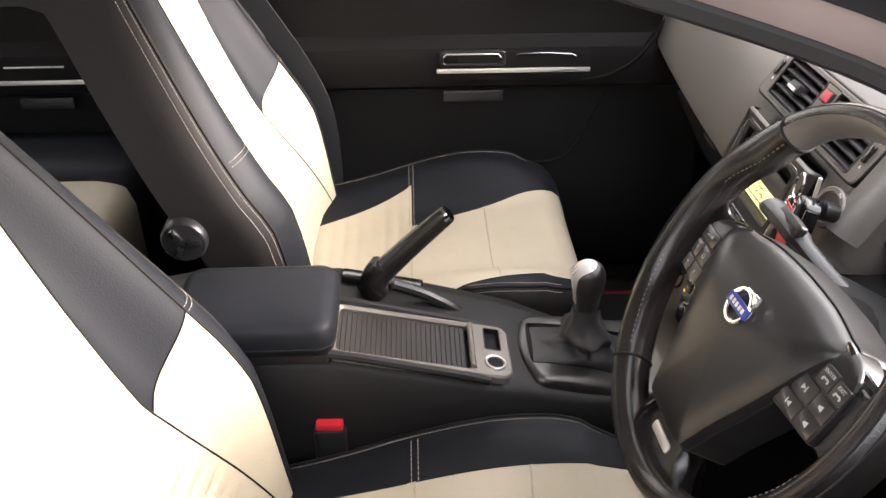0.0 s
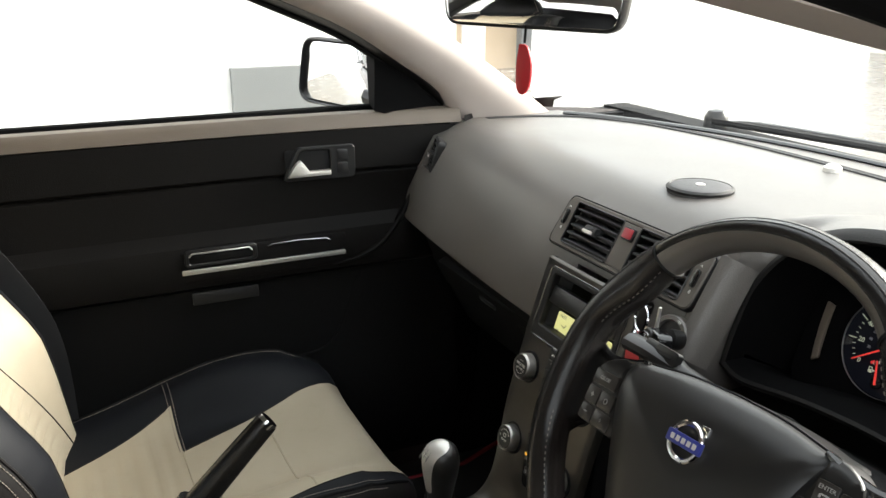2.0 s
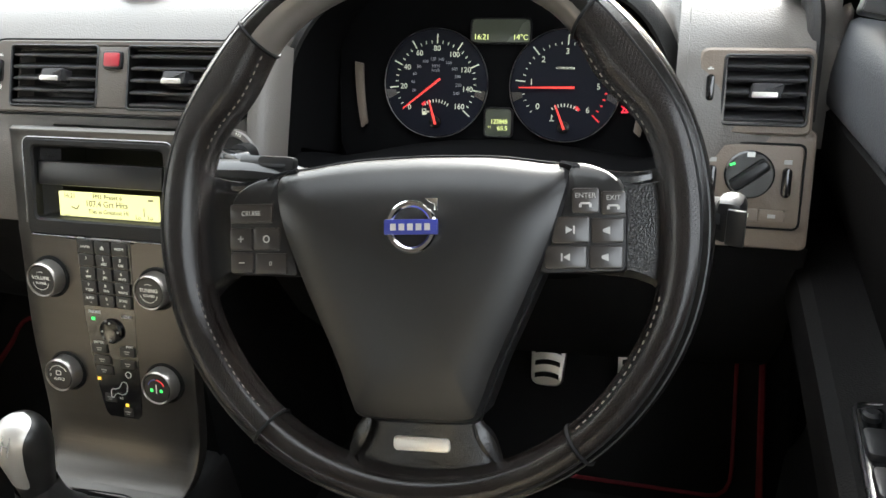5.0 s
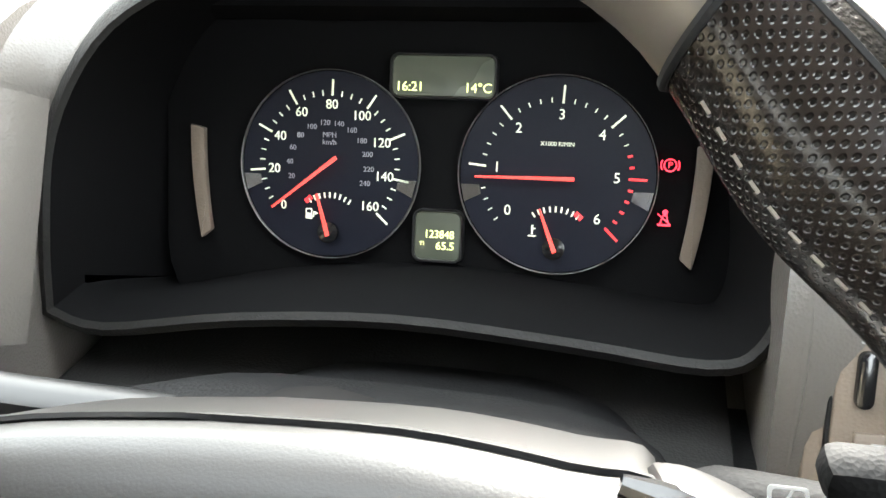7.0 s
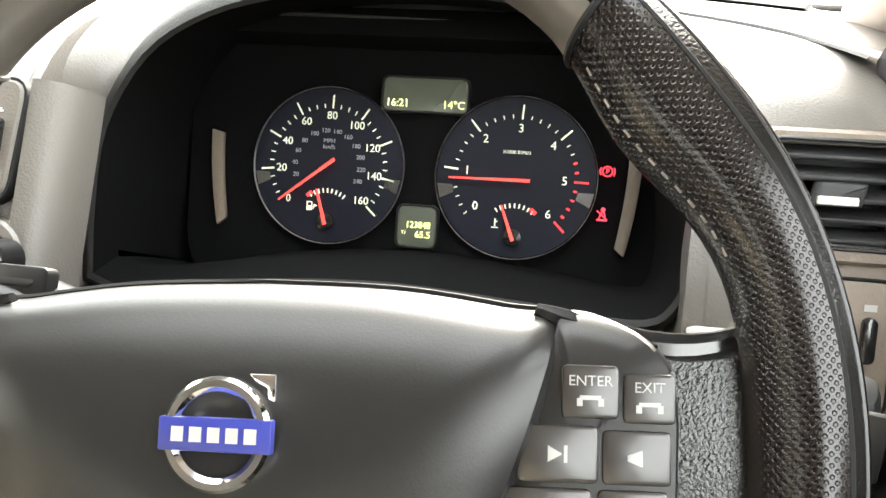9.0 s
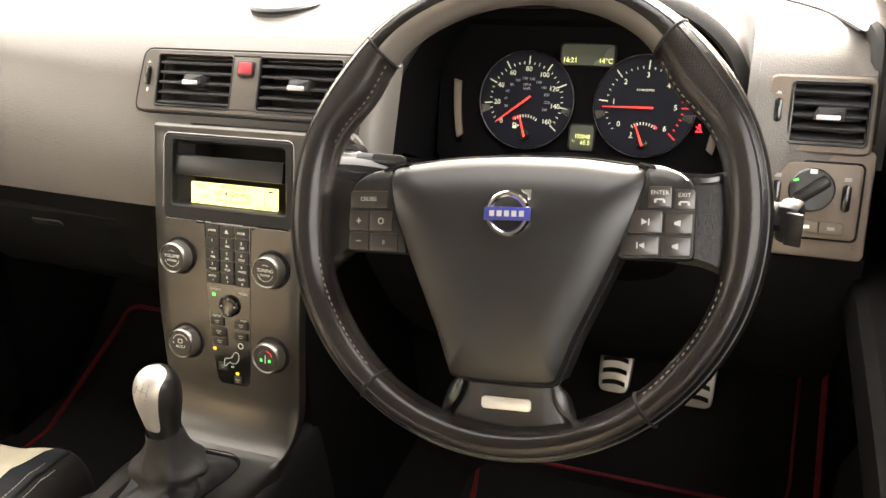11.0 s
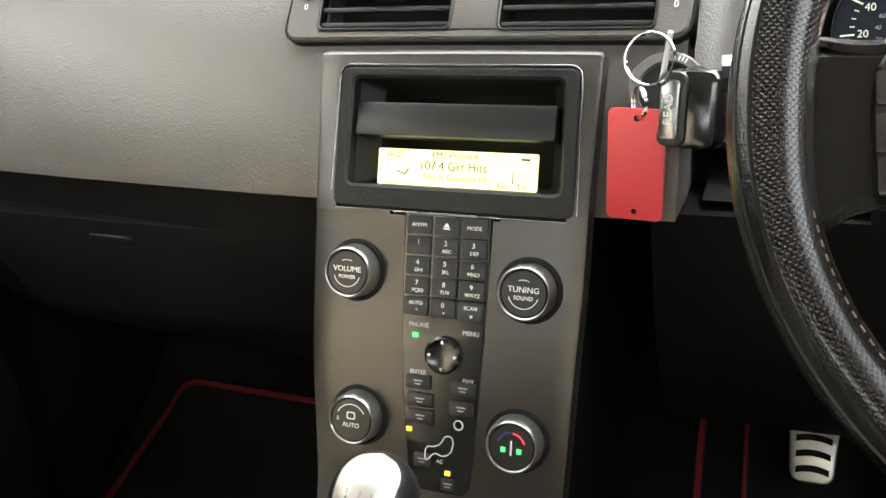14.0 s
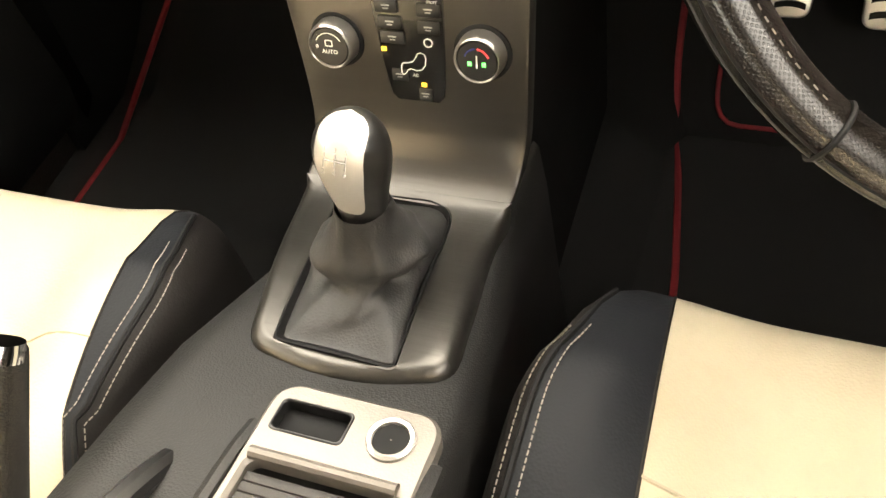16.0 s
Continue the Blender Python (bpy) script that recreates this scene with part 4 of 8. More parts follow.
tac, TM = gauge("rev_counter", 0.0640, "blue-black rev counter dial with white numerals")
b_of = lambda v: 218.6 - v * 43.8
big = bmesh.new()
for v in range(1, 5):
    a = radians(b_of(v))
    bar_bm(0.0380 * math.cos(a), 0.0380 * math.sin(a), 0.0475 * math.cos(a), 0.0475 * math.sin(a), 0.0011, TM, big)
ticks(TM, 0.0385, 0.0410, b_of(0), b_of(4.4), 23, 0.0006, big)
for v in range(0, 7):
    a = radians(b_of(v))
    part("numeral", words_bm(str(v), 0.0078, TM, cx=0.0320 * math.cos(a), cy=0.0320 * math.sin(a)), DIALMARK, tac)
part("lettering", words_bm("X1000 R/MIN", 0.0032, TM, cx=0.0, cy=0.0165), DIALMARK, tac)
part("tick_scale", big, DIALMARK, tac, "white rev tick scale", kind="stuff")
red = bmesh.new()
ticks(TM, 0.0385, 0.0410, b_of(4.6), b_of(6), 8, 0.0013, red)
for v in (5, 6):
    a = radians(b_of(v))
    bar_bm(0.0380 * math.cos(a), 0.0380 * math.sin(a), 0.0475 * math.cos(a), 0.0475 * math.sin(a), 0.0013, TM, red)
part("red_zone", red, REDMARK, tac)
part("needle", needle(TM @ Matrix.Translation((0.007, -0.0015, 0)), 0.050, 181, 0.003), NEEDLE, tac, "red pointer at idle")
HM = TM @ Matrix.Translation((0.001, -0.039, 0))
heat = ticks(HM, 0.0195, 0.0225, 124, 56, 9, 0.0009, bmesh.new())
bar_bm(-0.0120, 0.0068, -0.0120, 0.0118, 0.0009, HM, heat)
bar_bm(-0.0120, 0.0100, -0.0103, 0.0100, 0.0006, HM, heat)
bar_bm(-0.0142, 0.0060, -0.0098, 0.0060, 0.0007, HM, heat)
part("heat_scale", heat, DIALMARK, tac)
part("heat_mark", bar_bm(0.0105, 0.0195, 0.0140, 0.0165, 0.0028, HM), REDMARK, tac)
part("heat_needle", needle(HM, 0.0225, 112, 0.002, 0.0018), NEEDLE, tac)
part("heat_hub", turned_bm([(0.006, 0), (0.006, 0.003), (0.002, 0.004)], HM, 18), GLOSS, tac)
for g, G in ((spd, SM), (tac, TM)):
    for sgn in (-1, 1):
        a0 = 193 if sgn < 0 else -13
        a = radians(a0)
        part("silver_inlay", bar_bm(0.0415 * math.cos(a), 0.0415 * math.sin(a), 0.0515 * math.cos(a), 0.0515 * math.sin(a), 0.005, G, w2=0.010), DARKCHROME, g)

def lcd(name, cx, cy, w, h, label):
    L = CM @ Matrix.Translation((cx, cy, 0.0))
    d = part(name, slab_bm(rrect(w, h, 0.004, 4), 0.006, L, 0.0004, lift=0.0005), LCDDARK, clus, label)
    part("frame", frame_bm(rrect(w + 0.003, h + 0.003, 0.005, 4), rrect(w, h, 0.004, 4), 0.006, L, 0.0005, lift=0.0018), SMOOTH, d)
    return d, L @ Matrix.Translation((0, 0, 0.0008))


d1, L1 = lcd("upper_display", 0.0005, 0.0505, 0.0565, 0.0215, "small grey-green cluster display")
part("clock_digits", words_bm("16:21", 0.0072, L1, cx=-0.0185, cy=-0.006), LCDTEXT, d1, "lit yellow-green clock digits")
part("temperature_digits", words_bm("14°C", 0.0072, L1, cx=0.0195, cy=-0.0062), LCDTEXT, d1, "lit yellow-green temperature digits")
d2, L2 = lcd("trip_display", 0.0008, -0.0365, 0.0255, 0.0265, "small black trip display")
part("total_digits", words_bm("123848", 0.0062, L2, cx=0.001, cy=0.0008, wide=0.92), LCDTEXT, d2, "lit yellow-green total digits")
part("trip_digits", words_bm("65.5", 0.0062, L2, cx=0.0045, cy=-0.0055), LCDTEXT, d2, "lit yellow-green trip digits")
part("trip_name", words_bm("T1", 0.003, L2, cx=-0.0085, cy=-0.0045), LCDTEXT, d2)

W = CM @ Matrix.Translation((0.1225, 0.008, 0.0)) @ Matrix.Scale(0.82, 4)
bm = turned_bm([(0.0042, 0.0), (0.0042, 0.0008), (0.0034, 0.0008), (0.0034, 0.0)], W, 20, cap=False)
words_bm("P", 0.0056, W, bm, thick=0.0004)
for sg in (-1, 1):
    for k in range(4):
        a0, a1 = radians(-32 + 16 * k), radians(-16 + 16 * k)
        bar_bm(sg * 0.0057 * math.cos(a0), 0.0057 * math.sin(a0), sg * 0.0057 * math.cos(a1), 0.0057 * math.sin(a1), 0.0008, W, bm)
part("warning_lamp", bm, WARN, clus, "lit red parking brake lamp")
W = CM @ Matrix.Translation((0.1215, -0.0200, 0.0)) @ Matrix.Scale(0.78, 4)
bm = turned_bm([(0.0018, 0.0), (0.0018, 0.0006), (0.0004, 0.0006)], W @ Matrix.Translation((0.0003, 0.0046, 0)), 14)
bar_bm(-0.0010, 0.0024, -0.0030, -0.0040, 0.0009, W, bm)
bar_bm(0.0012, 0.0024, 0.0028, -0.0040, 0.0009, W, bm)
bar_bm(-0.0010, 0.0024, 0.0012, 0.0024, 0.0009, W, bm)
bar_bm(-0.0046, 0.0034, 0.0040, -0.0036, 0.0008, W, bm, lift=0.0006)
bar_bm(-0.0044, -0.0040, 0.0040, -0.0040, 0.0014, W, bm)
part("warning_lamp", bm, WARN, clus, "lit red seat belt lamp")
for sgn in (-1, 1):
    k = -0.0045 if sgn > 0 else 0.0
    outer = [((0.1485 + k - 0.0002 * j * j) * sgn, 0.020 - 0.011 * j) for j in range(7)]
    inner_edge = [((0.1400 + k - 0.00014 * j * j) * sgn, 0.018 - 0.0098 * j) for j in range(7)]
    strip = outer + inner_edge[::-1]
    part("side_inlay", slab_bm(rpoly(strip, 0.0005, 1), 0.004, CM, 0.0006, lift=0.0015), TAUPE, clus, "taupe side inlay beside the dial")

# ---- steering wheel ----
WM = axes_at((0.358, -0.088, 0.682), (1, 0, 0), (0, 0.482, 0.876)) @ Matrix.Rotation(radians(4.3), 4, "Z")
wheel = thing("steering_wheel", (0.358, -0.088, 0.682), "black leather steering wheel with silver spoke trim", "steering wheel")
RIM_OUT = 0.1830
WHEELTHREAD = mat("dull_grey_wheel_thread", (0.17, 0.15, 0.13), 0.8)


def rim_in(deg):
    """The rim's inner radius at an angle: thumb grips bulge inward beside the spokes."""
    a = (deg + 90) % 360 - 90
    a = a if a <= 90 else 180 - a
    grip = 0.0125 * math.exp(-((a - 37) / 13) ** 2) + 0.006 * math.exp(-((a - 2) / 22) ** 2) + 0.002 * math.exp(-((a + 35) / 15) ** 2)
    return 0.1575 - grip


def rim_point(deg, b, grow_by=0.0):
    a, q = radians(deg), radians(b)
    ri = rim_in(deg)
    mid, h = (RIM_OUT + ri) / 2, (RIM_OUT - ri) / 2 + grow_by
    r = mid + h * math.cos(q)
    return WM @ Vector((r * math.cos(a) - 0.0035, r * math.sin(a) + 0.002, (0.0195 + grow_by) * math.sin(q) + 0.0065))


def rim_skin(name, a0, a1, b0, b1, material, label="", m=10):
    """A stretch of rim skin between two angles round the wheel and two round its section."""
    n = max(4, int(abs(a1 - a0) / 2.5))
    rows = [[rim_point(a0 + (a1 - a0) * k / n, b0 + (b1 - b0) * j / m) for j in range(m + 1)] for k in range(n + 1)]
    ob = part(name, rings_bm(rows, closed=False), material, wheel, label, sharp=70)
    uv = ob.data.uv_layers.new(name="UVMap")
    for loop in ob.data.loops:
        k, j = divmod(loop.vertex_index, m + 1)
        uv.data[loop.index].uv = (radians((a1 - a0) * k / n) * 0.172, radians((b1 - b0) * j / m) * 0.0165)
    return ob


rim_skin("outer_rim", 0, 360, -135, 62, WHEELHIDE, "glossy worn black leather outer rim", 12)
rim_skin("upper_band", 49, 130.5, 62, 104, WHEELHIDE, "", 4)
rim_skin("upper_inlay", 49, 130.5, 105, 225, RIMTAUPE, "smooth taupe inlay on the upper rim")
rim_skin("side_grip", -52, 48.2, 64, 225, PERF, "perforated black leather grip", 14)
rim_skin("side_grip", 131.3, 232, 64, 225, PERF, "perforated black leather grip", 14)
rim_skin("lower_grip", 233, 307, 64, 225, PERF, "perforated black leather lower rim", 14)
part("rim_groove", tube_bm([rim_point(3 * k, 63, -0.0006) for k in range(120)], 0.0011, 6, cyclic=True), RUBBER, wheel)
part("rim_ridge", tube_bm([rim_point(3 * k, 40, -0.0003) for k in range(120)], 0.0008, 6, cyclic=True), SMOOTH, wheel)
for a in (48.6, 130.9, 232.5, 307.5):
    part("rim_seam", tube_bm([rim_point(a, 10 * k, 0.0003) for k in range(36)], 0.0012, 6, cyclic=True), RUBBER, wheel)
for a0, a1 in ((-50, -14), (194, 230), (20, 47), (132.5, 160)):
    part("stitching", stitches_bm([rim_point(a0 + (a1 - a0) * k / 30, 150 if a0 in (20, 132.5) else 140, 0.0002) for k in range(31)], 0.00042, 0.0026, 0.0028), WHEELTHREAD, wheel)

# hub pad, spokes
pad_outline = smooth_line([(0, 0.047, 0), (0.045, 0.0455, 0), (0.081, 0.0405, 0), (0.0990, 0.0362, 0), (0.0950, 0.012, 0), (0.0825, -0.022, 0), (0.068, -0.055, 0), (0.053, -0.088, 0), (0.044, -0.112, 0), (0.036, -0.122, 0), (0.0, -0.1235, 0)], 4)
half = [(p.x, p.y) for p in pad_outline]
outline = [(x - 0.003, y) for x, y in half + [(-x, y) for x, y in half[-2:0:-1]]]
hub_rings = []
for f, z in ((1.0, -0.030), (1.0, 0.006), (0.992, 0.013), (0.965, 0.018), (0.86, 0.0225), (0.6, 0.0255), (0.25, 0.027), (0.03, 0.0275)):
    cy = -0.03
    hub_rings.append([WM @ Vector((x * f, cy + (y - cy) * f, z - 0.018 * (max(0, (y - cy) * f - 0.026) / 0.05) ** 2)) for x, y in outline])
hub = part("hub_pad", rings_bm(hub_rings), PAD, wheel, "dark grey vinyl airbag pad")
part("pad_seam", tube_bm([WM @ Vector((x * 1.004, -0.03 + (y + 0.03) * 1.004, 0.0085 - 0.018 * (max(0, y + 0.004) / 0.05) ** 2)) for x, y in outline], 0.0012, 5, cyclic=True), RUBBER, wheel)


def spoke(s):
    """A side spoke from the pad to the rim, with its switch pack."""
    rings = []
    for t in range(9):
        u = t / 8
        x = s * (0.082 + 0.080 * u)
        top = 0.0360 - 0.012 * u + 0.020 * max(0, u - 0.6) ** 1.0
        bot = -0.0270 - 0.008 * u * u
        if u > 0.6:
            bot -= 0.10 * (u - 0.6) ** 2
        zf = 0.0085 - 0.006 * u
        mid = (top + bot) / 2
        rings.append([WM @ Vector(p) for p in ((x, top, zf - 0.018), (x, top + 0.001, zf - 0.006), (x, top - 0.004, zf), (x, mid, zf + 0.0005), (x, bot + 0.004, zf), (x, bot - 0.001, zf - 0.006), (x, bot, zf - 0.018))])
    sp = part("spoke", rings_bm(rings), WHEELHIDE, wheel, "glossy leather spoke")
    return sp


def key(parent, M, x, y, w, h, sym=None, material=None):
    k = part("key", slab_bm(rrect(w, h, 0.0015, 2, x, y), 0.005, M, 0.0008, lift=0.0012), material or SMOOTH, parent)
    if sym:
        bm = bmesh.new()
        F = M @ Matrix.Translation((x, y, 0.0012))
        if sym == "+":
            bar_bm(-0.0022, 0, 0.0022, 0, 0.0009, F, bm)
            bar_bm(0, -0.0022, 0, 0.0022, 0.0009, F, bm)
        elif sym == "-":
            bar_bm(-0.0022, 0, 0.0022, 0, 0.0009, F, bm)
        elif sym == "ring":
            turned_bm([(0.0026, 0.0), (0.0026, 0.0004), (0.0018, 0.0004), (0.0018, 0.0)], F, 14, bm, cap=False)
        elif sym in ("next", "prev"):
            g = 1 if sym == "next" else -1
            bar_bm(-0.0028 * g, 0, 0.0010 * g, 0, 0.0046, F, bm, w2=0.0004)
            bar_bm(0.0022 * g, -0.0024, 0.0022 * g, 0.0024, 0.0010, F, bm)
        elif sym == "horn":
            bar_bm(-0.0026, 0, 0.0016, 0, 0.0016, F, bm, w2=0.0048)
        elif sym == "phone":
            bar_bm(-0.003, 0.0014, 0.003, 0.0014, 0.0014, F, bm)
            bar_bm(-0.003, 0.001, -0.003, -0.0016, 0.0016, F, bm)
            bar_bm(0.003, 0.001, 0.003, -0.0016, 0.0016, F, bm)
        elif sym in ("ENTER", "EXIT"):
            words_bm(sym, 0.0042, F, bm, cy=0.0030)
            bar_bm(-0.003, -0.0016, 0.003, -0.0016, 0.0012, F, bm)
            bar_bm(-0.003, -0.0018, -0.003, -0.0040, 0.0016, F, bm)
            bar_bm(0.003, -0.0018, 0.003, -0.0040, 0.0016, F, bm)
        else:
            words_bm(sym, 0.0046, F, bm)
        part("symbol", bm, GREYMARK, k)
    return k


BRONZE = mat("dark_bronze_switch_plastic", (0.021, 0.018, 0.016), 0.32, coat=0.2, vary=0.08)
for s in (-1, 1):
    sp = spoke(s)
    B = WM @ Matrix.Translation((s * 0.1045 - 0.003, 0.0 if s > 0 else -0.003, 0.0125)) @ Matrix.Rotation(radians(s * 5), 4, "Y")
    ol = [(-0.0255, -0.0285), (0.0275, -0.0275), (0.0285, 0.0190), (0.0215, 0.0320), (0.0020, 0.0400), (-0.0055, 0.0395)]
    ol = rpoly(ol, [0.004, 0.004, 0.012, 0.010, 0.006, 0.003], 4)
    rings = []
    for f, z in ((1.0, -0.022), (1.0, -0.0030), (0.985, -0.0012), (0.955, -0.0002), (0.75, 0.0), (0.4, 0.0), (0.03, 0.0)):
        rings.append([B @ Vector((s * (0.002 + (x - 0.002) * f), 0.003 + (y - 0.003) * f, z - 22 * max(0, 0.003 + (y - 0.003) * f - 0.019) ** 2)) for x, y in ol])
    pack = part("switch_pack", rings_bm(rings), PAD, sp, "dark switch pack with white symbols")
    grids = ([(-0.0105, 0.0140, 0.0330, 0.0130, "CRUISE"), (-0.0185, -0.0030, 0.0175, 0.0150, "+"), (0.0015, -0.0030, 0.0200, 0.0150, "ring"), (-0.0180, -0.0190, 0.0175, 0.0140, "-"), (0.0045, -0.0195, 0.0240, 0.0140, "0")] if s < 0 else
             [(0.0030, 0.0160, 0.0160, 0.0150, "ENTER"), (0.0195, 0.0145, 0.0145, 0.0140, "EXIT"), (-0.0060, -0.0015, 0.0225, 0.0160, "next"), (0.0160, -0.0020, 0.0190, 0.0150, "horn"), (-0.0090, -0.0180, 0.0250, 0.0140, "prev"), (0.0150, -0.0180, 0.0195, 0.0140, "horn")])
    for x, y, kw, kh, t in grids:
        key(pack, B, x, y, kw, kh, t, BRONZE)
    # silver blade over the upper edge of the spoke
    blade = [WM @ Vector((s * (0.088 + 0.066 * t), 0.0395 - 0.0160 * math.sin(t * 1.6) + 0.012 * t ** 3, 0.0030 - 0.006 * t)) for t in [k / 10 for k in range(11)]]
    part("spoke_blade", tube_bm(blade, [0.0022 + 0.0026 * math.sin(math.pi * k / 10) ** 0.5 for k in range(11)], 8), GLOSS, wheel, "polished black upper spoke edge")

# lower spoke with badge plate
rings = []
for t in range(7):
    u = t / 6
    y = -0.112 - 0.048 * u
    w = 0.034 + 0.020 * u * u
    z = 0.009 - 0.004 * u
    rings.append([WM @ Vector(p) for p in ((-w, y, z - 0.02), (-w - 0.001, y, z - 0.004), (-w + 0.006, y, z), (w - 0.006, y, z), (w + 0.001, y, z - 0.004), (w, y, z - 0.02))])
low = part("lower_spoke", rings_bm(rings), WHEELHIDE, wheel)
for s in (-1, 1):
    q = [WM @ Vector((s * (0.036 + 0.014 * t), -0.122 - 0.026 * t, 0.0085 - 0.003 * t)) for t in [k / 6 for k in range(7)]]
    part("lower_blade", tube_bm(q, [0.003, 0.0055, 0.007, 0.0072, 0.0062, 0.005, 0.003], 10, flat=0.55), WHEELHIDE, wheel, "polished leather lower spoke edge")
part("badge_plate", slab_bm(rrect(0.038, 0.0095, 0.003, 4, -0.001, -0.1385), 0.004, WM, 0.001, lift=0.0085), SATIN, low, "silver badge plate")

# round emblem: ring, arrow stub and blue bar
EM = WM @ Matrix.Translation((0, 0.001, 0.0268))
em = part("emblem", turned_bm([(0.0165, 0.0), (0.0165, 0.003), (0.0155, 0.0042), (0.0135, 0.0042), (0.0122, 0.003), (0.0122, 0.0)], EM, 36, cap=False), CHROME, wheel, "round chrome emblem ring")
part("arrow", slab_bm([(0.0095, 0.0175), (0.0175, 0.0175), (0.0175, 0.0100), (0.0150, 0.0100), (0.0150, 0.0135), (0.0115, 0.0150)][::-1], 0.003, EM, 0.0005, lift=0.0042), CHROME, em)
part("bar", slab_bm(rrect(0.0340, 0.0095, 0.0006, 2), 0.003, EM, 0.0005, lift=0.0048), BLUE, em, "blue enamel bar")
bb = bmesh.new()
for k in range(5):
    bar_bm(-0.011 + 0.0055 * k - 0.0018, 0, -0.011 + 0.0055 * k + 0.0018, 0, 0.0042, EM @ Matrix.Translation((0, 0, 0.0048)), bb)
part("plain_bars", bb, SATIN, em)

# ---- steering column, stalks ----
col = thing("steering_column", (0.355, 0.06, 0.62), "black steering column shroud with two stalks", "steering column")
rings = []
for y, zc, w, h in ((-0.048, 0.644, 0.070, 0.018), (-0.040, 0.643, 0.088, 0.025), (-0.015, 0.640, 0.104, 0.032), (0.02, 0.632, 0.110, 0.037), (0.06, 0.606, 0.110, 0.040), (0.11, 0.565, 0.106, 0.042), (0.18, 0.53, 0.10, 0.045)):
    rings.append([(0.355 + w * abs(math.cos(a)) ** 0.6 * (1 if math.cos(a) > 0 else -1), y, zc + h * abs(math.sin(a)) ** 0.75 * (1 if math.sin(a) > 0 else -1)) for a in [math.tau * k / 28 for k in range(28)]])
part("shroud", rings_bm(rings), LOWER, col, "grained black shroud")
part("column_tube", tube_bm([(0.357, -0.06, 0.665), (0.357, -0.02, 0.648)], 0.045, 20), SEALBLACK, col)
# left stalk with lamp symbols
pts = [(0.30, 0.01, 0.660), (0.26, 0.0, 0.668), (0.225, -0.006, 0.674), (0.195, -0.010, 0.678), (0.164, -0.012, 0.678)]
ls = part("left_stalk", tube_bm(smooth_line(pts, 4), [0.010] * 8 + [0.0125] * 9, 10, flat=0.7), SMOOTH, col)
part("tip_plate", slab_bm(rrect(0.040, 0.010, 0.003, 3), 0.004, axes_at((0.205, -0.010, 0.6868), (1, 0, 0), (0, 0.8, 0.6)), 0.001, lift=0.001), SMOOTH, ls)
part("symbol_pad", slab_bm(rrect(0.03, 0.014, 0.003, 3), 0.008, axes_at((0.216, -0.010, 0.684), (1, 0, 0), (0, 0.5, 0.86)), 0.001, lift=0.003), SMOOTH, ls)
pts = [(0.41, 0.01, 0.655), (0.45, 0.0, 0.660), (0.49, -0.012, 0.668), (0.545, -0.028, 0.674)]
rs = part("right_stalk", tube_bm(smooth_line(pts, 4), [0.010] * 6 + [0.014] * 7, 12, flat=0.75), LOWER, col)
part("end_cap", box_bm((0.018, 0.022, 0.032), Matrix.Translation((0.548, -0.030, 0.673)) @ Matrix.Rotation(radians(-14), 4, "Z"), 0.0065), SMOOTH, rs, "black stalk end")
part("end_strip", box_bm((0.012, 0.003, 0.026), Matrix.Translation((0.551, -0.0425, 0.672)) @ Matrix.Rotation(radians(-14), 4, "Z"), 0.001), SMOOTH, rs)
part("toggle", box_bm((0.026, 0.016, 0.012), Matrix.Translation((0.505, -0.014, 0.688)), 0.005), LOWER, rs)
SY = axes_at((0.497, -0.020, 0.6815), (1, 0, 0), (0, 0.7, 0.7))
sb = bmesh.new()
for x in (-0.012, 0.004):
    frame_bm(rrect(0.010, 0.008, 0.001, 2, x, 0), rrect(0.008, 0.006, 0.001, 2, x, 0), 0.0005, SY, 0.0001, lift=0.001, bm=sb)
    bar_bm(x - 0.002, -0.002, x + 0.001, 0.003, 0.0007, SY @ Matrix.Translation((0, 0, 0.001)), sb)
part("wiper_symbols", sb, GREYMARK, rs)

# ---- ignition, keys and tag ----
IG = axes_at((0.1290, 0.070, 0.6530), (0.97, 0.1, 0), (0, 0.40, 0.915))
ign = thing("ignition_switch", (0.142, 0.08, 0.65), "round black ignition switch on the dashboard", "ignition")
part("dial_ring", turned_bm([(0.0235, -0.02), (0.0235, 0.003), (0.0220, 0.005), (0.0175, 0.005), (0.0165, 0.003), (0.0165, -0.006)], IG, 32, cap=False), DASHTOP, ign)
part("barrel", turned_bm([(0.0168, -0.006), (0.0168, 0.001), (0.002, 0.001)], IG, 24), SMOOTH, ign)
for a in (60, 66, 72, 200):
    part("marking", bar_bm(0.0185 * math.cos(radians(a)), 0.0185 * math.sin(radians(a)), 0.0215 * math.cos(radians(a)), 0.0215 * math.sin(radians(a)), 0.0007, IG @ Matrix.Translation((0, 0, 0.005))), WHITEPAINT, ign)
keys = thing("key_bunch", (0.13, 0.04, 0.64), "car key with steel rings hanging from the ignition", "keys")
part("key_blade", box_bm((0.003, 0.004, 0.030), Matrix.Translation((0.1300, 0.050, 0.676)) @ Matrix.Rotation(radians(8), 4, "Y"), 0.0006, seg=1), SATIN, keys)
KB = axes_at((0.1435, 0.0320, 0.6520), (0.95, -0.30, 0.03), (-0.07, 0.16, 0.98))
fob = part("fob", slab_bm(rrect(0.033, 0.043, 0.007, 5, 0.002, -0.001), 0.015, KB, 0.0035, lift=0.002), GLOSS, keys, "black key fob")
part("button_bed", slab_bm(rrect(0.0175, 0.041, 0.006, 5, -0.0065, -0.001), 0.006, KB, 0.002, lift=0.0045), SMOOTH, fob)
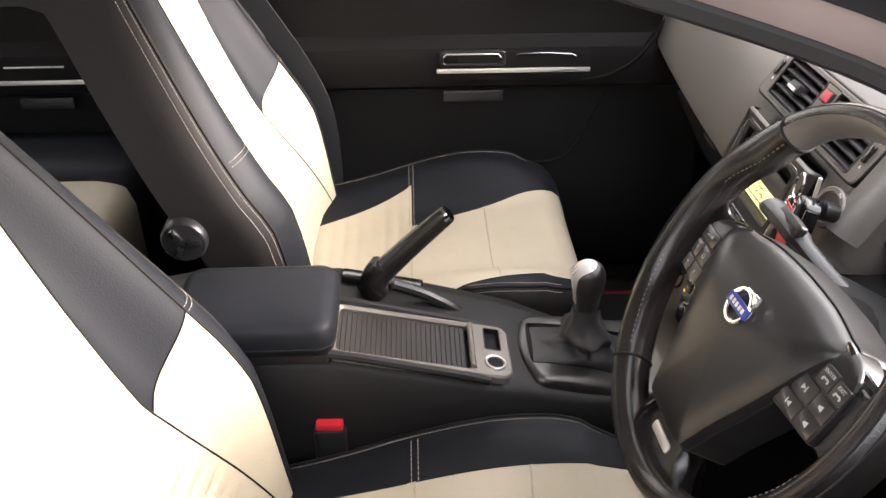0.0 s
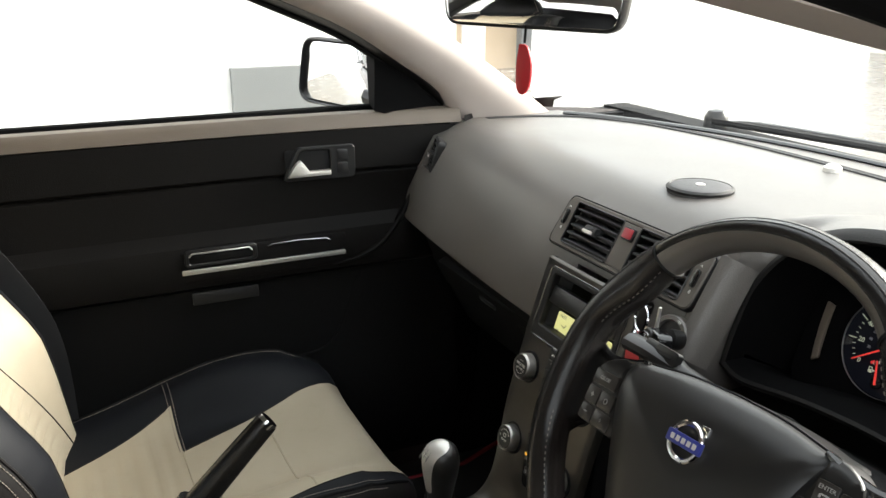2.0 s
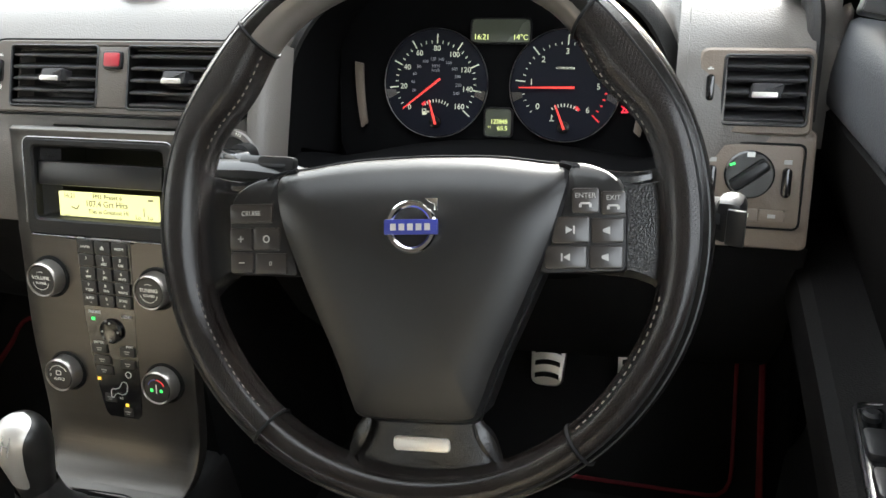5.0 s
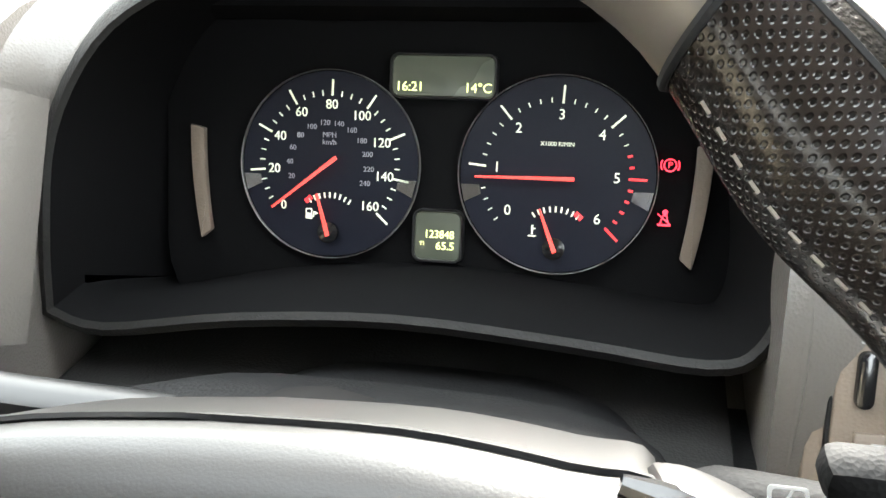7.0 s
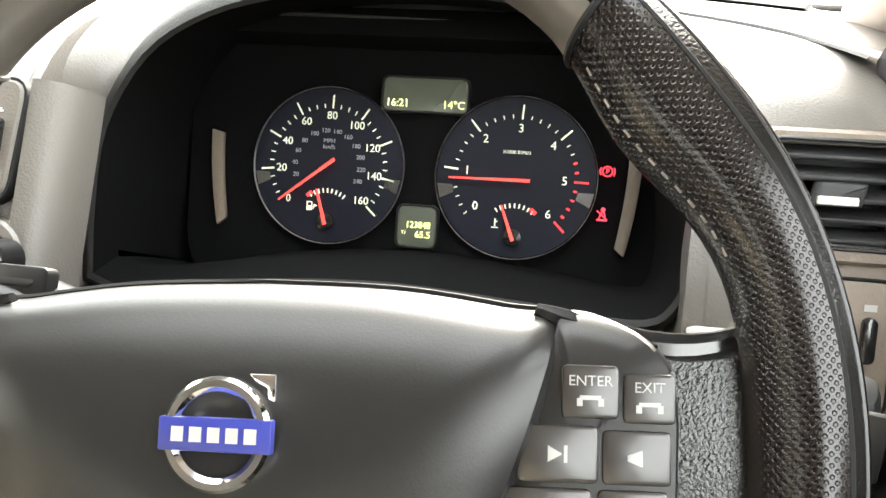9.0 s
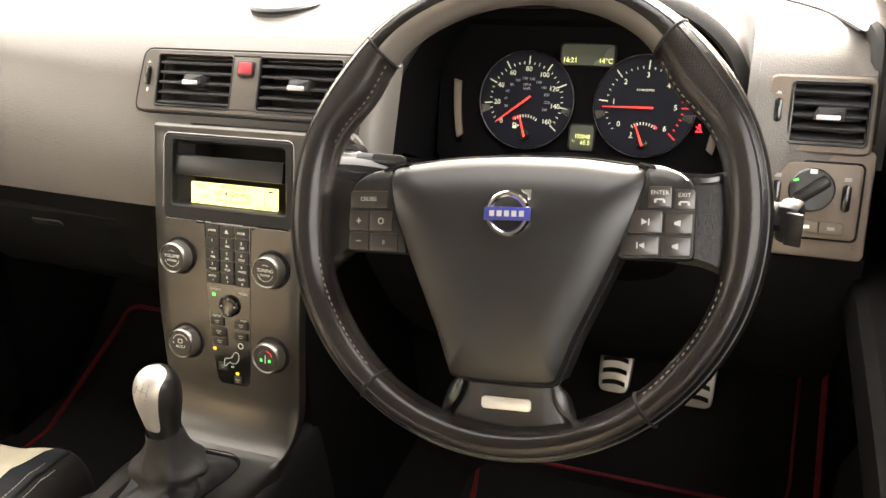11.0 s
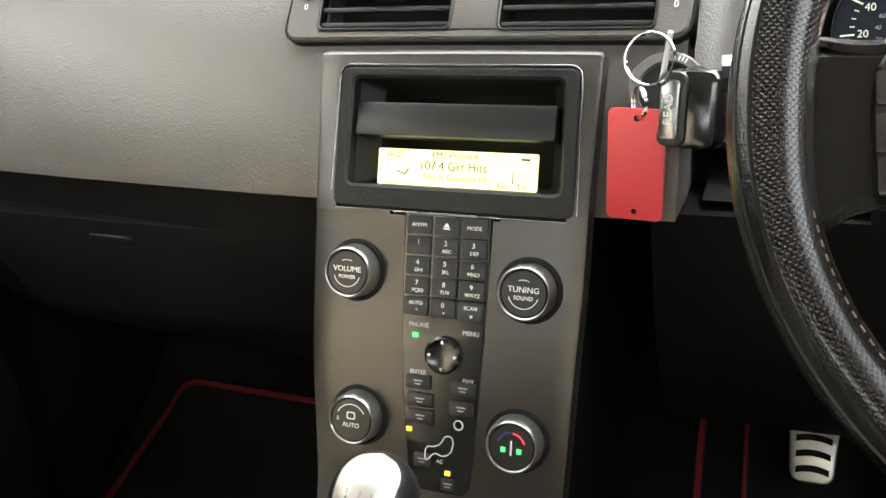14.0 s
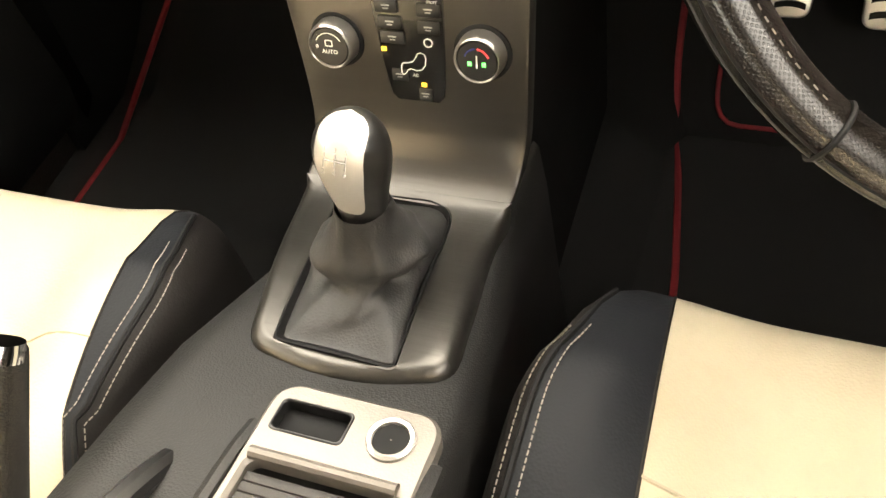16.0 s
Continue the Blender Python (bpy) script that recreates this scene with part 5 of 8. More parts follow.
part("button_panel", slab_bm(rrect(0.0115, 0.033, 0.003, 4, -0.0070, -0.001), 0.004, KB, 0.0012, lift=0.0062), DARKCHROME, fob, "dark silver button panel")
part("lettering", words_bm("READ", 0.0068, KB @ Matrix.Translation((-0.0070, -0.001, 0.0064)) @ Matrix.Rotation(radians(90), 4, "Z")), WHITEPAINT, fob)
part("socket", turned_bm([(0.0105, -0.012), (0.0105, 0.004), (0.006, 0.006)], axes_at((0.147, 0.055, 0.66), (1, 0, 0), (0, 0.3, 0.95)), 18), SMOOTH, keys)


def ring_bm(c, r, wire, right, up):
    R = axes_at(c, right, up)
    bm = tube_bm([R @ Vector((r * math.cos(a), r * math.sin(a), 0)) for a in [math.tau * k / 36 for k in range(36)]], wire, 6, cyclic=True)
    return tube_bm([R @ Vector((r * math.cos(a), r * math.sin(a), wire * 1.8)) for a in [math.tau * k / 36 for k in range(36)]], wire, 6, bm, cyclic=True)


part("large_ring", ring_bm((0.1235, 0.034, 0.678), 0.0140, 0.0007, (1, -0.25, 0), (0, 0.2, 1)), CHROME, keys, "steel split ring")
part("small_ring", ring_bm((0.1195, 0.031, 0.6545), 0.0085, 0.0007, (0.5, -0.8, 0), (0, 0, 1)), CHROME, keys, "steel split ring")
tagt = thing("key_tag", (0.117, 0.031, 0.60), "plain red plastic key tag hanging on a ring", "key tag")
TG = axes_at((0.1175, 0.031, 0.6185), (1, -0.12, 0.0), (0.0, 0.02, 1))
card = slab_bm(rpoly([(-0.0165, -0.0325), (0.0165, -0.0325), (0.0165, 0.0325), (-0.0165, 0.0325)], 0.004, 3), 0.0012, TG, 0.0002)
part("card", card, REDCARD, tagt)
for y in (-0.0275, 0.0270):
    part("eyelet", turned_bm([(0.0017, -0.0002), (0.0017, 0.0003), (0.0002, 0.0003)], TG @ Matrix.Translation((0, y, 0)), 12), RUBBER, tagt)

# ---- pedals ----
def pedal(name, x, y, z, w, h, label, lean=35):
    t = thing(name, (x, y, z), label, "pedal", "pedals")
    P = axes_at((x, y, z), (1, 0, 0), (0, math.sin(radians(lean)), math.cos(radians(lean))))
    part("pad", slab_bm(rpoly([(-w / 2 * 0.82, -h / 2), (w / 2 * 0.82, -h / 2), (w / 2, h / 2), (-w / 2, h / 2)], 0.013, 5), 0.012, P, 0.003), SATIN, t, "silver pedal plate")
    n = 4 if h < 0.09 else 6
    for k in range(n):
        yy = -h / 2 + h * (k + 0.75) / (n + 0.5)
        ww = w * (0.80 + 0.12 * (k + 0.5) / n) - 0.010
        bm = rings_bm([[P @ Vector((ww / 2 * u, yy + 0.003 * (1 - u * u) + dy, 0.0005 + dz)) for dy, dz in ((-0.0034, 0), (-0.003, 0.0025), (0.003, 0.0025), (0.0034, 0))] for u in [-1 + j / 3 for j in range(7)]])
        part("tread", bm, RUBBER, t, "black rubber bar")
    part("arm", tube_bm(smooth_line([(x, y + 0.008, z + h * 0.2), (x, y + 0.04, z + 0.10), (x, y + 0.07, z + 0.24)], 4), 0.008, 8), SMOOTH, t)
    return t


pedal("clutch_pedal", 0.256, 0.40, 0.214, 0.052, 0.074, "silver clutch pedal with black rubber bars")
pedal("brake_pedal", 0.353, 0.40, 0.209, 0.053, 0.078, "silver brake pedal with black rubber bars")
pedal("accelerator_pedal", 0.472, 0.41, 0.218, 0.052, 0.110, "long silver accelerator pedal with black rubber bars", 30)

# ---- centre stack ----
stack = thing("centre_stack", (0.006, 0.0, 0.38), "brushed aluminium centre stack with black display and keypad", "centre console")
CX = 0.006
line = [(0.0600, 0.6785, 0.0905), (0.0550, 0.6770, 0.0920), (0.0530, 0.6695, 0.0919), (0.045, 0.648, 0.0915), (0.032, 0.610, 0.0905), (0.0225, 0.5835, 0.0900), (0.0215, 0.5785, 0.0899), (0.012, 0.547, 0.0890), (0.0, 0.505, 0.0865), (-0.0115, 0.455, 0.0835),
        (-0.0205, 0.408, 0.0810), (-0.029, 0.380, 0.0795), (-0.045, 0.3595, 0.0765), (-0.070, 0.3515, 0.0735), (-0.105, 0.3575, 0.0725), (-0.148, 0.3740, 0.0740), (-0.190, 0.3862, 0.0750), (-0.224, 0.3935, 0.0760), (-0.250, 0.3970, 0.0760)]
pr = smooth_line([(a, b, c) for a, b, c in line], 3)
FAS = ((-1.0, 0.012), (-1.0, 0.004), (-0.985, 0.0012), (-0.96, 0.0), (-0.82, -0.0006), (-0.4, -0.0016), (0, -0.002), (0.4, -0.0016), (0.845, -0.0005), (0.96, 0.0), (0.985, 0.0012), (1.0, 0.004), (1.0, 0.012))
rings = []
FEND = min((p.x for p in pr if p.x > -0.062))
for p in pr:
    if p.x < FEND - 1e-6:
        continue
    w = p.z
    row = []
    spread = 0.004 + 0.007 * math.exp(-((p.y - 0.455) / 0.075) ** 2) if p.x > -0.0115 else 0.011 + 0.0085 * min(1, (-0.0115 - p.x) / 0.05)
    for u, d in FAS:
        out = u * (w + (spread if u < 0 else 0.0))
        row.append((CX + out - 0.003 * max(0, min(1, (p.y - 0.45) / 0.15)), p.x + d, p.y - d * 0.4))
    rings.append(row)
fb = rings_bm(rings, closed=False)
gone = [f for f in fb.faces if 0.5830 < f.calc_center_median().z < 0.6698 and -0.82 * 0.091 < f.calc_center_median().x - CX < 0.845 * 0.091]
bmesh.ops.delete(fb, geom=gone, context="FACES")
part("fascia", fb, ALU, stack, "curved brushed aluminium fascia")
back = [[(CX + u * p.z * 0.97, p.x + 0.013, p.y - 0.006) for u in (-1, -0.3, 0.3, 1)] for p in pr if p.y < 0.575 and p.x >= FEND]
part("fascia_back", rings_bm(back, closed=False), SMOOTH, stack)
# lower plate round the gear lever, with the gaiter's opening through it
def plate_z(y):
    """Height of the plate along its middle."""
    for a, b in zip(pr, pr[1:]):
        if b.x <= y <= a.x:
            return a.y + (b.y - a.y) * (a.x - y) / max(1e-6, a.x - b.x)
    return pr[-1].y


def reach(outline, a):
    """How far from the lever's foot an outline lies in the direction a."""
    c, s_ = math.cos(a), math.sin(a)
    far = 0.0
    for (x0, y0), (x1, y1) in zip(outline, outline[1:] + outline[:1]):
        ex_, ey_ = x1 - x0, y1 - y0
        den = c * ey_ - s_ * ex_
        if abs(den) > 1e-12:
            k = (c * (y0 - FOOT[1]) - s_ * (x0 - FOOT[0])) / -den
            d_ = ((x0 - FOOT[0]) * ey_ - (y0 - FOOT[1]) * ex_) / den
            if -1e-6 <= k <= 1 + 1e-6 and d_ > far:
                far = d_
    return far


FOOT = (0.012, -0.150)
plate_edge = rpoly([(-0.0445, -0.231), (0.010, -0.2425), (0.050, -0.2395), (0.0925, -0.222), (0.0775, -0.100), (0.0803, FEND), (-0.0876, FEND), (-0.0835, -0.100)], [0.016, 0.02, 0.02, 0.016, 0.03, 0.0002, 0.0002, 0.03], 6)
opening = rpoly([(-0.0245, -0.2255), (0.0585, -0.2280), (0.0395, -0.066), (-0.0555, -0.070)], [0.005, 0.007, 0.026, 0.030], 7)
turns = sorted(set([round(math.atan2(y - FOOT[1], x - FOOT[0]), 4) for x, y in plate_edge + opening] + [round(-math.pi + math.tau * k / 72, 4) for k in range(72)]))


def plate_point(a, r, lift=0.0):
    x, y = FOOT[0] + r * math.cos(a), FOOT[1] + r * math.sin(a)
    d_ = 0.002 * max(0, 1 - ((x - CX) / 0.08) ** 2) * max(0, 1 - (FEND - y) / 0.03)
    return Vector((x, y - d_, plate_z(y) + 0.4 * d_ + lift))


rows = []
for inset, drop in ((0.0, 0.020), (0.0, 0.0105), (0.0010, 0.0068), (0.0030, 0.0036), (0.0062, 0.0013), (0.0105, 0.0)):
    ring = []
    for a in turns:
        r = reach(plate_edge, a)
        y = FOOT[1] + r * math.sin(a)
        near = min(1, max(0, (FEND - y) / 0.004))
        ring.append(plate_point(a, r - inset, -drop * near))
    rows.append(ring)
for f in (0.25, 0.5, 0.75, 1.0):
    rows.append([plate_point(a, (reach(plate_edge, a) - 0.0105) * (1 - f) + (reach(opening, a) + 0.0016) * f) for a in turns])
rows.append([plate_point(a, reach(opening, a), -0.0010) for a in turns])
rows.append([plate_point(a, reach(opening, a), -0.0070) for a in turns])
part("base_plate", rings_bm(rows, cap=False), ALU, stack, "brushed aluminium plate round the gear lever")

tilt = math.radians(15.5)
ST = axes_at((CX, 0.012, 0.547), (1, 0, 0), (0, math.sin(tilt), math.cos(tilt)))


def on_stack(x, z, out=0.0):
    """Panel axes on the fascia at a place across and up."""
    y = 0.0
    for a, b in zip(pr, pr[1:]):
        if b.y <= z <= a.y:
            t = (z - b.y) / max(1e-6, a.y - b.y)
            y = b.x + (a.x - b.x) * t
    m = ST.copy()
    m.translation = Vector((x, y, z)) + Vector((0, -math.cos(tilt), math.sin(tilt))) * out
    return m


KNOBRING = mat("satin_metal_knob_ring", (0.42, 0.40, 0.37), 0.3, metal=0.9, vary=0.04)


def knob(x, z, title, sub, label, kind="text"):
    K = on_stack(x, z, 0.0)
    k = part("knob", turned_bm([(0.0205, 0.000), (0.0205, 0.0025), (0.0195, 0.003), (0.0175, 0.003)], K, 36, cap=False), RUBBER, stack, label)
    part("collar", turned_bm([(0.0175, 0.0), (0.0170, 0.012), (0.0162, 0.0152), (0.0154, 0.0160), (0.0148, 0.0154), (0.0146, 0.012)], K, 40, cap=False), KNOBRING, k, "silver knob ring")
    part("cap", turned_bm([(0.0147, 0.004), (0.0147, 0.0142), (0.0136, 0.0152), (0.001, 0.0153)], K, 36), SMOOTH, k)
    F = K @ Matrix.Translation((0, 0, 0.0154))
    bm = bmesh.new()
    if kind == "text":
        words_bm(title, 0.0050, F, bm, cy=0.0022)
        words_bm(sub, 0.0034, F, bm, cy=-0.0028)
        for j in range(14):
            a0, a1 = radians(195 + 150 * j / 14), radians(195 + 150 * (j + 1) / 14)
            bar_bm(0.0092 * math.cos(a0), 0.0092 * math.sin(a0), 0.0092 * math.cos(a1), 0.0092 * math.sin(a1), 0.0004, F, bm)
        for j in range(5):
            a0, a1 = radians(65 + 50 * j / 5), radians(65 + 50 * (j + 1) / 5)
            bar_bm(0.0082 * math.cos(a0), 0.0082 * math.sin(a0), 0.0082 * math.cos(a1), 0.0082 * math.sin(a1), 0.0004, F, bm)
    elif kind == "fan":
        words_bm("AUTO", 0.0044, F, bm, cy=-0.0035)
        words_bm("0", 0.0040, F, bm, cx=-0.0095, cy=0.000)
        frame_bm(rrect(0.006, 0.005, 0.001, 2, 0, 0.003), rrect(0.0045, 0.0035, 0.001, 2, 0, 0.003), 0.0004, F, 0.0001, lift=0.0004, bm=bm)
        for j in range(10):
            a0, a1 = radians(30 + 125 * j / 10), radians(30 + 125 * (j + 1) / 10)
            bar_bm(0.0105 * math.cos(a0), 0.0105 * math.sin(a0), 0.0105 * math.cos(a1), 0.0105 * math.sin(a1), 0.0006, F, bm)
    else:
        bar_bm(0.0, -0.005, 0.0, 0.004, 0.0010, F, bm)
        for sx in (-1, 1):
            part("led", bar_bm(sx * 0.005 - 0.0014, -0.002, sx * 0.005 + 0.0014, -0.002, 0.003, F), LEDGREEN, k, "green lamp")
        red, blu = bmesh.new(), bmesh.new()
        for j in range(6):
            a0, a1 = radians(20 + 65 * j / 6), radians(20 + 65 * (j + 1) / 6)
            bar_bm(0.0088 * math.cos(a0), 0.0088 * math.sin(a0), 0.0088 * math.cos(a1), 0.0088 * math.sin(a1), 0.0010, F, red)
            bar_bm(-0.0088 * math.cos(a0), 0.0088 * math.sin(a0), -0.0088 * math.cos(a1), 0.0088 * math.sin(a1), 0.0010, F, blu)
        part("red_scale", red, REDMARK, k)
        part("blue_scale", blu, BLUE, k)
    part("marking", bm, WHITEPAINT, k)


knob(-0.0565, 0.545, "VOLUME", "POWER", "round volume knob with silver ring")
knob(0.0600, 0.543, "TUNING", "SOUND", "round tuning knob with silver ring")
knob(-0.0515, 0.451, "", "", "round fan knob with silver ring", "fan")
knob(0.0570, 0.451, "", "", "round temperature knob with green lamps", "temp")

# display unit with cubby
DM = axes_at((CX - 0.0025, 0.0395, 0.6265), (1, 0, 0), (0, math.sin(radians(18)), math.cos(radians(18))))
unit = part("display_unit", frame_bm(rpoly([(-0.0815, -0.0455), (0.0815, -0.0455), (0.0785, 0.0455), (-0.0785, 0.0455)], 0.007, 5), rpoly([(-0.071, -0.030), (0.071, -0.030), (0.069, 0.038), (-0.069, 0.038)], 0.005, 5), 0.02, DM, 0.0018, lift=0.0035, inner_depth=0.012), BLACK, stack, "black recessed display housing")
part("trim_line", frame_bm(grow(rpoly([(-0.0815, -0.0455), (0.0815, -0.0455), (0.0785, 0.0455), (-0.0785, 0.0455)], 0.007, 5), 0.0014), rpoly([(-0.0815, -0.0455), (0.0815, -0.0455), (0.0785, 0.0455), (-0.0785, 0.0455)], 0.007, 5), 0.02, DM, 0.0003, lift=0.0030), DARKCHROME, stack)
floor_r = rpoly([(-0.071, -0.030), (0.071, -0.030), (0.069, 0.038), (-0.069, 0.038)], 0.005, 5)
inner_r = rpoly([(-0.059, -0.0265), (0.0605, -0.0265), (0.0585, 0.035), (-0.057, 0.035)], 0.004, 5)
part("funnel", rings_bm([[DM @ Vector((x, y, -0.0075)) for x, y in floor_r], [DM @ Vector((x, y, -0.021)) for x, y in inner_r], [DM @ Vector((x, y, -0.060)) for x, y in inner_r]], cap=False), BLACK, unit)
part("well_back", slab_bm(inner_r, 0.002, DM, 0.0002, lift=-0.055), RUBBER, unit)
part("visor_bar", box_bm((0.134, 0.022, 0.016), DM @ Matrix.Translation((-0.002, 0.0118, -0.009)) @ Matrix.Rotation(radians(-6), 4, "X"), 0.002), SMOOTH, unit, "black bar over the display")
scr = part("screen", slab_bm(rrect(0.108, 0.0265, 0.001, 2, -0.0015, -0.019), 0.003, DM, 0.0003, lift=-0.011), LCDLIT, unit, "lit yellow radio display")
SF = DM @ Matrix.Translation((-0.0015, -0.019, -0.0109)) @ Matrix.Diagonal((0.96, 1, 1, 1))
ink = words_bm("16:21", 0.0062, SF, cx=-0.0435, cy=0.0095)
words_bm("FM1 Preset 6", 0.0062, SF, ink, cx=0.0, cy=0.0098)
words_bm("107.4 Grt Hits", 0.0082, SF, ink, cx=-0.0015, cy=0.0028)
words_bm("This is Greatest Hi", 0.0060, SF, ink, cx=0.0, cy=-0.0045)
words_bm("OFF", 0.0040, SF, ink, cx=-0.048, cy=-0.0105)
words_bm("Lo", 0.0060, SF, ink, cx=0.0335, cy=-0.0070)
words_bm("Lo", 0.0060, SF, ink, cx=0.0470, cy=-0.0070)
bar_bm(0.031, -0.0115, 0.036, -0.0115, 0.0012, SF, ink)
bar_bm(0.0445, -0.0115, 0.0495, -0.0115, 0.0012, SF, ink)
bar_bm(0.0405, -0.006, 0.0405, 0.002, 0.0008, SF, ink)
bar_bm(0.0455, 0.0095, 0.0515, 0.0095, 0.0014, SF, ink)
bar_bm(-0.042, -0.001, -0.036, -0.003, 0.0010, SF, ink)
bar_bm(-0.036, -0.003, -0.033, 0.001, 0.0010, SF, ink)
part("lettering", ink, LCDINK, scr, "dark display lettering")

# keypad
pad = part("keypad", bmesh.new(), GLOSS, stack, "black tapering keypad with white lettering")
bm = bmesh.new()
kp = []
for z, w in ((0.583, 0.0292), (0.55, 0.0290), (0.51, 0.0280), (0.47, 0.0262), (0.44, 0.0240), (0.422, 0.0222), (0.412, 0.0205), (0.4075, 0.0165)):
    M = on_stack(CX - 0.0005, z, 0.0025)
    kp.append([M @ Vector((-w, 0, -0.006)), M @ Vector((-w, 0, -0.0008)), M @ Vector((-w + 0.001, 0, 0)), M @ Vector((w - 0.001, 0, 0)), M @ Vector((w, 0, -0.0008)), M @ Vector((w, 0, -0.006))])
rings_bm(kp, bm=bm)
bmesh.ops.recalc_face_normals(bm, faces=bm.faces)
bm.to_mesh(pad.data)
bm.free()


def pad_key(col_, row_z, lines, w=0.0165, h=0.0118, sizes=(0.0044, 0.0034)):
    x = CX - 0.0005 + col_ * 0.0183
    K = on_stack(x, row_z, 0.0028)
    kk = part("key", slab_bm(rrect(w, h, 0.0008, 2), 0.003, K, 0.0006, lift=0.0014), SMOOTH, pad)
    bm = bmesh.new()
    F = K @ Matrix.Translation((0, 0, 0.0014))
    if lines == ["eject"]:
        bar_bm(0, -0.0005, 0, 0.0022, 0.0042, F, bm, w2=0.0002)
        bar_bm(-0.0021, -0.0014, 0.0021, -0.0014, 0.0008, F, bm)
    elif len(lines) == 1:
        words_bm(lines[0], sizes[1], F, bm)
    else:
        words_bm(lines[0], sizes[0], F, bm, cy=0.0022)
        words_bm(lines[1], sizes[1], F, bm, cy=-0.0026, cx=0.0008)
    part("lettering", bm, WHITEPAINT, kk)


grid = [[["AM/FM"], ["eject"], ["MODE"]], [["1", " "], ["2", "ABC"], ["3", "DEF"]], [["4", "GHI"], ["5", "JKL"], ["6", "MNO"]], [["7", "PQRS"], ["8", "TUV"], ["9", "WXYZ"]], [["AUTO", "*"], ["0", "+"], ["SCAN", "#"]]]
for r, row in enumerate(grid):
    for c, t in enumerate(row):
        pad_key(c - 1, 0.5765 - 0.0124 * r, t, sizes=(0.0044 if r < 4 or c == 1 else 0.0034, 0.0034))


def pad_text(t, x, z, s):
    part("lettering", words_bm(t, s, on_stack(CX + x, z, 0.0029)), WHITEPAINT, pad)


pad_text("PHONE", -0.0165, 0.5155, 0.0040)
pad_text("MENU", 0.0185, 0.5135, 0.0040)
pad_text("ENTER", -0.0160, 0.4855, 0.0038)
pad_text("EXIT", 0.0180, 0.4835, 0.0038)
part("phone_lamp", bar_bm(-0.0018, 0, 0.0018, 0, 0.0030, on_stack(-0.0125, 0.5090, 0.0028), lift=0.0006), LEDGREEN, pad, "lit green lamp")
part("amber_lamp", bar_bm(-0.0018, 0, 0.0018, 0, 0.0030, on_stack(CX - 0.0215, 0.4475, 0.0028), lift=0.0006), LEDAMBER, pad, "lit amber lamp")
part("amber_lamp", bar_bm(-0.0018, 0, 0.0018, 0, 0.0030, on_stack(CX + 0.0055, 0.4215, 0.0028), lift=0.0006), LEDAMBER, pad, "lit amber lamp")
nav = part("cursor_disc", turned_bm([(0.0120, 0.0), (0.0120, 0.003), (0.0105, 0.0042), (0.0085, 0.0036), (0.001, 0.0030)], on_stack(CX + 0.001, 0.4985, 0.0022), 32), GLOSS, pad)
ar = bmesh.new()
NM = on_stack(CX + 0.001, 0.4985, 0.0064)
for a in range(4):
    ca, sa = math.cos(math.tau * a / 4), math.sin(math.tau * a / 4)
    bar_bm(0.0078 * ca, 0.0078 * sa, 0.0098 * ca, 0.0098 * sa, 0.0022, NM, ar, w2=0.0003)
part("arrows", ar, WHITEPAINT, nav)
for x, z, w in ((-0.0155, 0.4795, 0.017), (0.0150, 0.4785, 0.017), (-0.0140, 0.4680, 0.018), (0.0140, 0.4660, 0.016), (-0.0135, 0.4570, 0.018), (-0.0120, 0.4280, 0.012), (0.0060, 0.4140, 0.010)):
    K = on_stack(CX + x, z, 0.0028)
    kk = part("key", slab_bm(rrect(w, 0.0092, 0.0008, 2), 0.003, K, 0.0006, lift=0.0012), SMOOTH, pad)
    bm = bmesh.new()
    F = K @ Matrix.Translation((0, 0, 0.0012))
    bar_bm(-0.003, 0.0008, 0.003, 0.0008, 0.0010, F, bm)
    bar_bm(-0.002, -0.0014, 0.002, -0.0014, 0.0008, F, bm)
    part("symbol", bm, GREYMARK, kk)
pad_text("AC", 0.0000, 0.4285, 0.0034)
pad_text("OFF", 0.0060, 0.4165, 0.0028)
# seated airflow figure drawn as a plain outline
fig = [(-0.0120, -0.0085), (-0.0118, -0.0030), (-0.0105, -0.0008), (-0.0060, -0.0002), (-0.0028, 0.0010), (-0.0005, 0.0040), (0.0010, 0.0070), (0.0035, 0.0082), (0.0062, 0.0072), (0.0072, 0.0040), (0.0062, -0.0015), (0.0035, -0.0048), (-0.0005, -0.0058), (-0.0045, -0.0046), (-0.0070, -0.0058), (-0.0090, -0.0085), (-0.0105, -0.0098)]
fg = bmesh.new()
FM2 = on_stack(CX + 0.002, 0.4385, 0.0030)
for a, b in zip(fig, fig[1:] + fig[:1]):
    bar_bm(*a, *b, 0.0007, FM2, fg)
turned_bm([(0.0034, 0), (0.0034, 0.0004), (0.0026, 0.0004), (0.0026, 0)], on_stack(CX + 0.0125, 0.455, 0.0030), 16, fg, cap=False)
part("airflow_symbol", fg, WHITEPAINT, pad, "white airflow symbol")

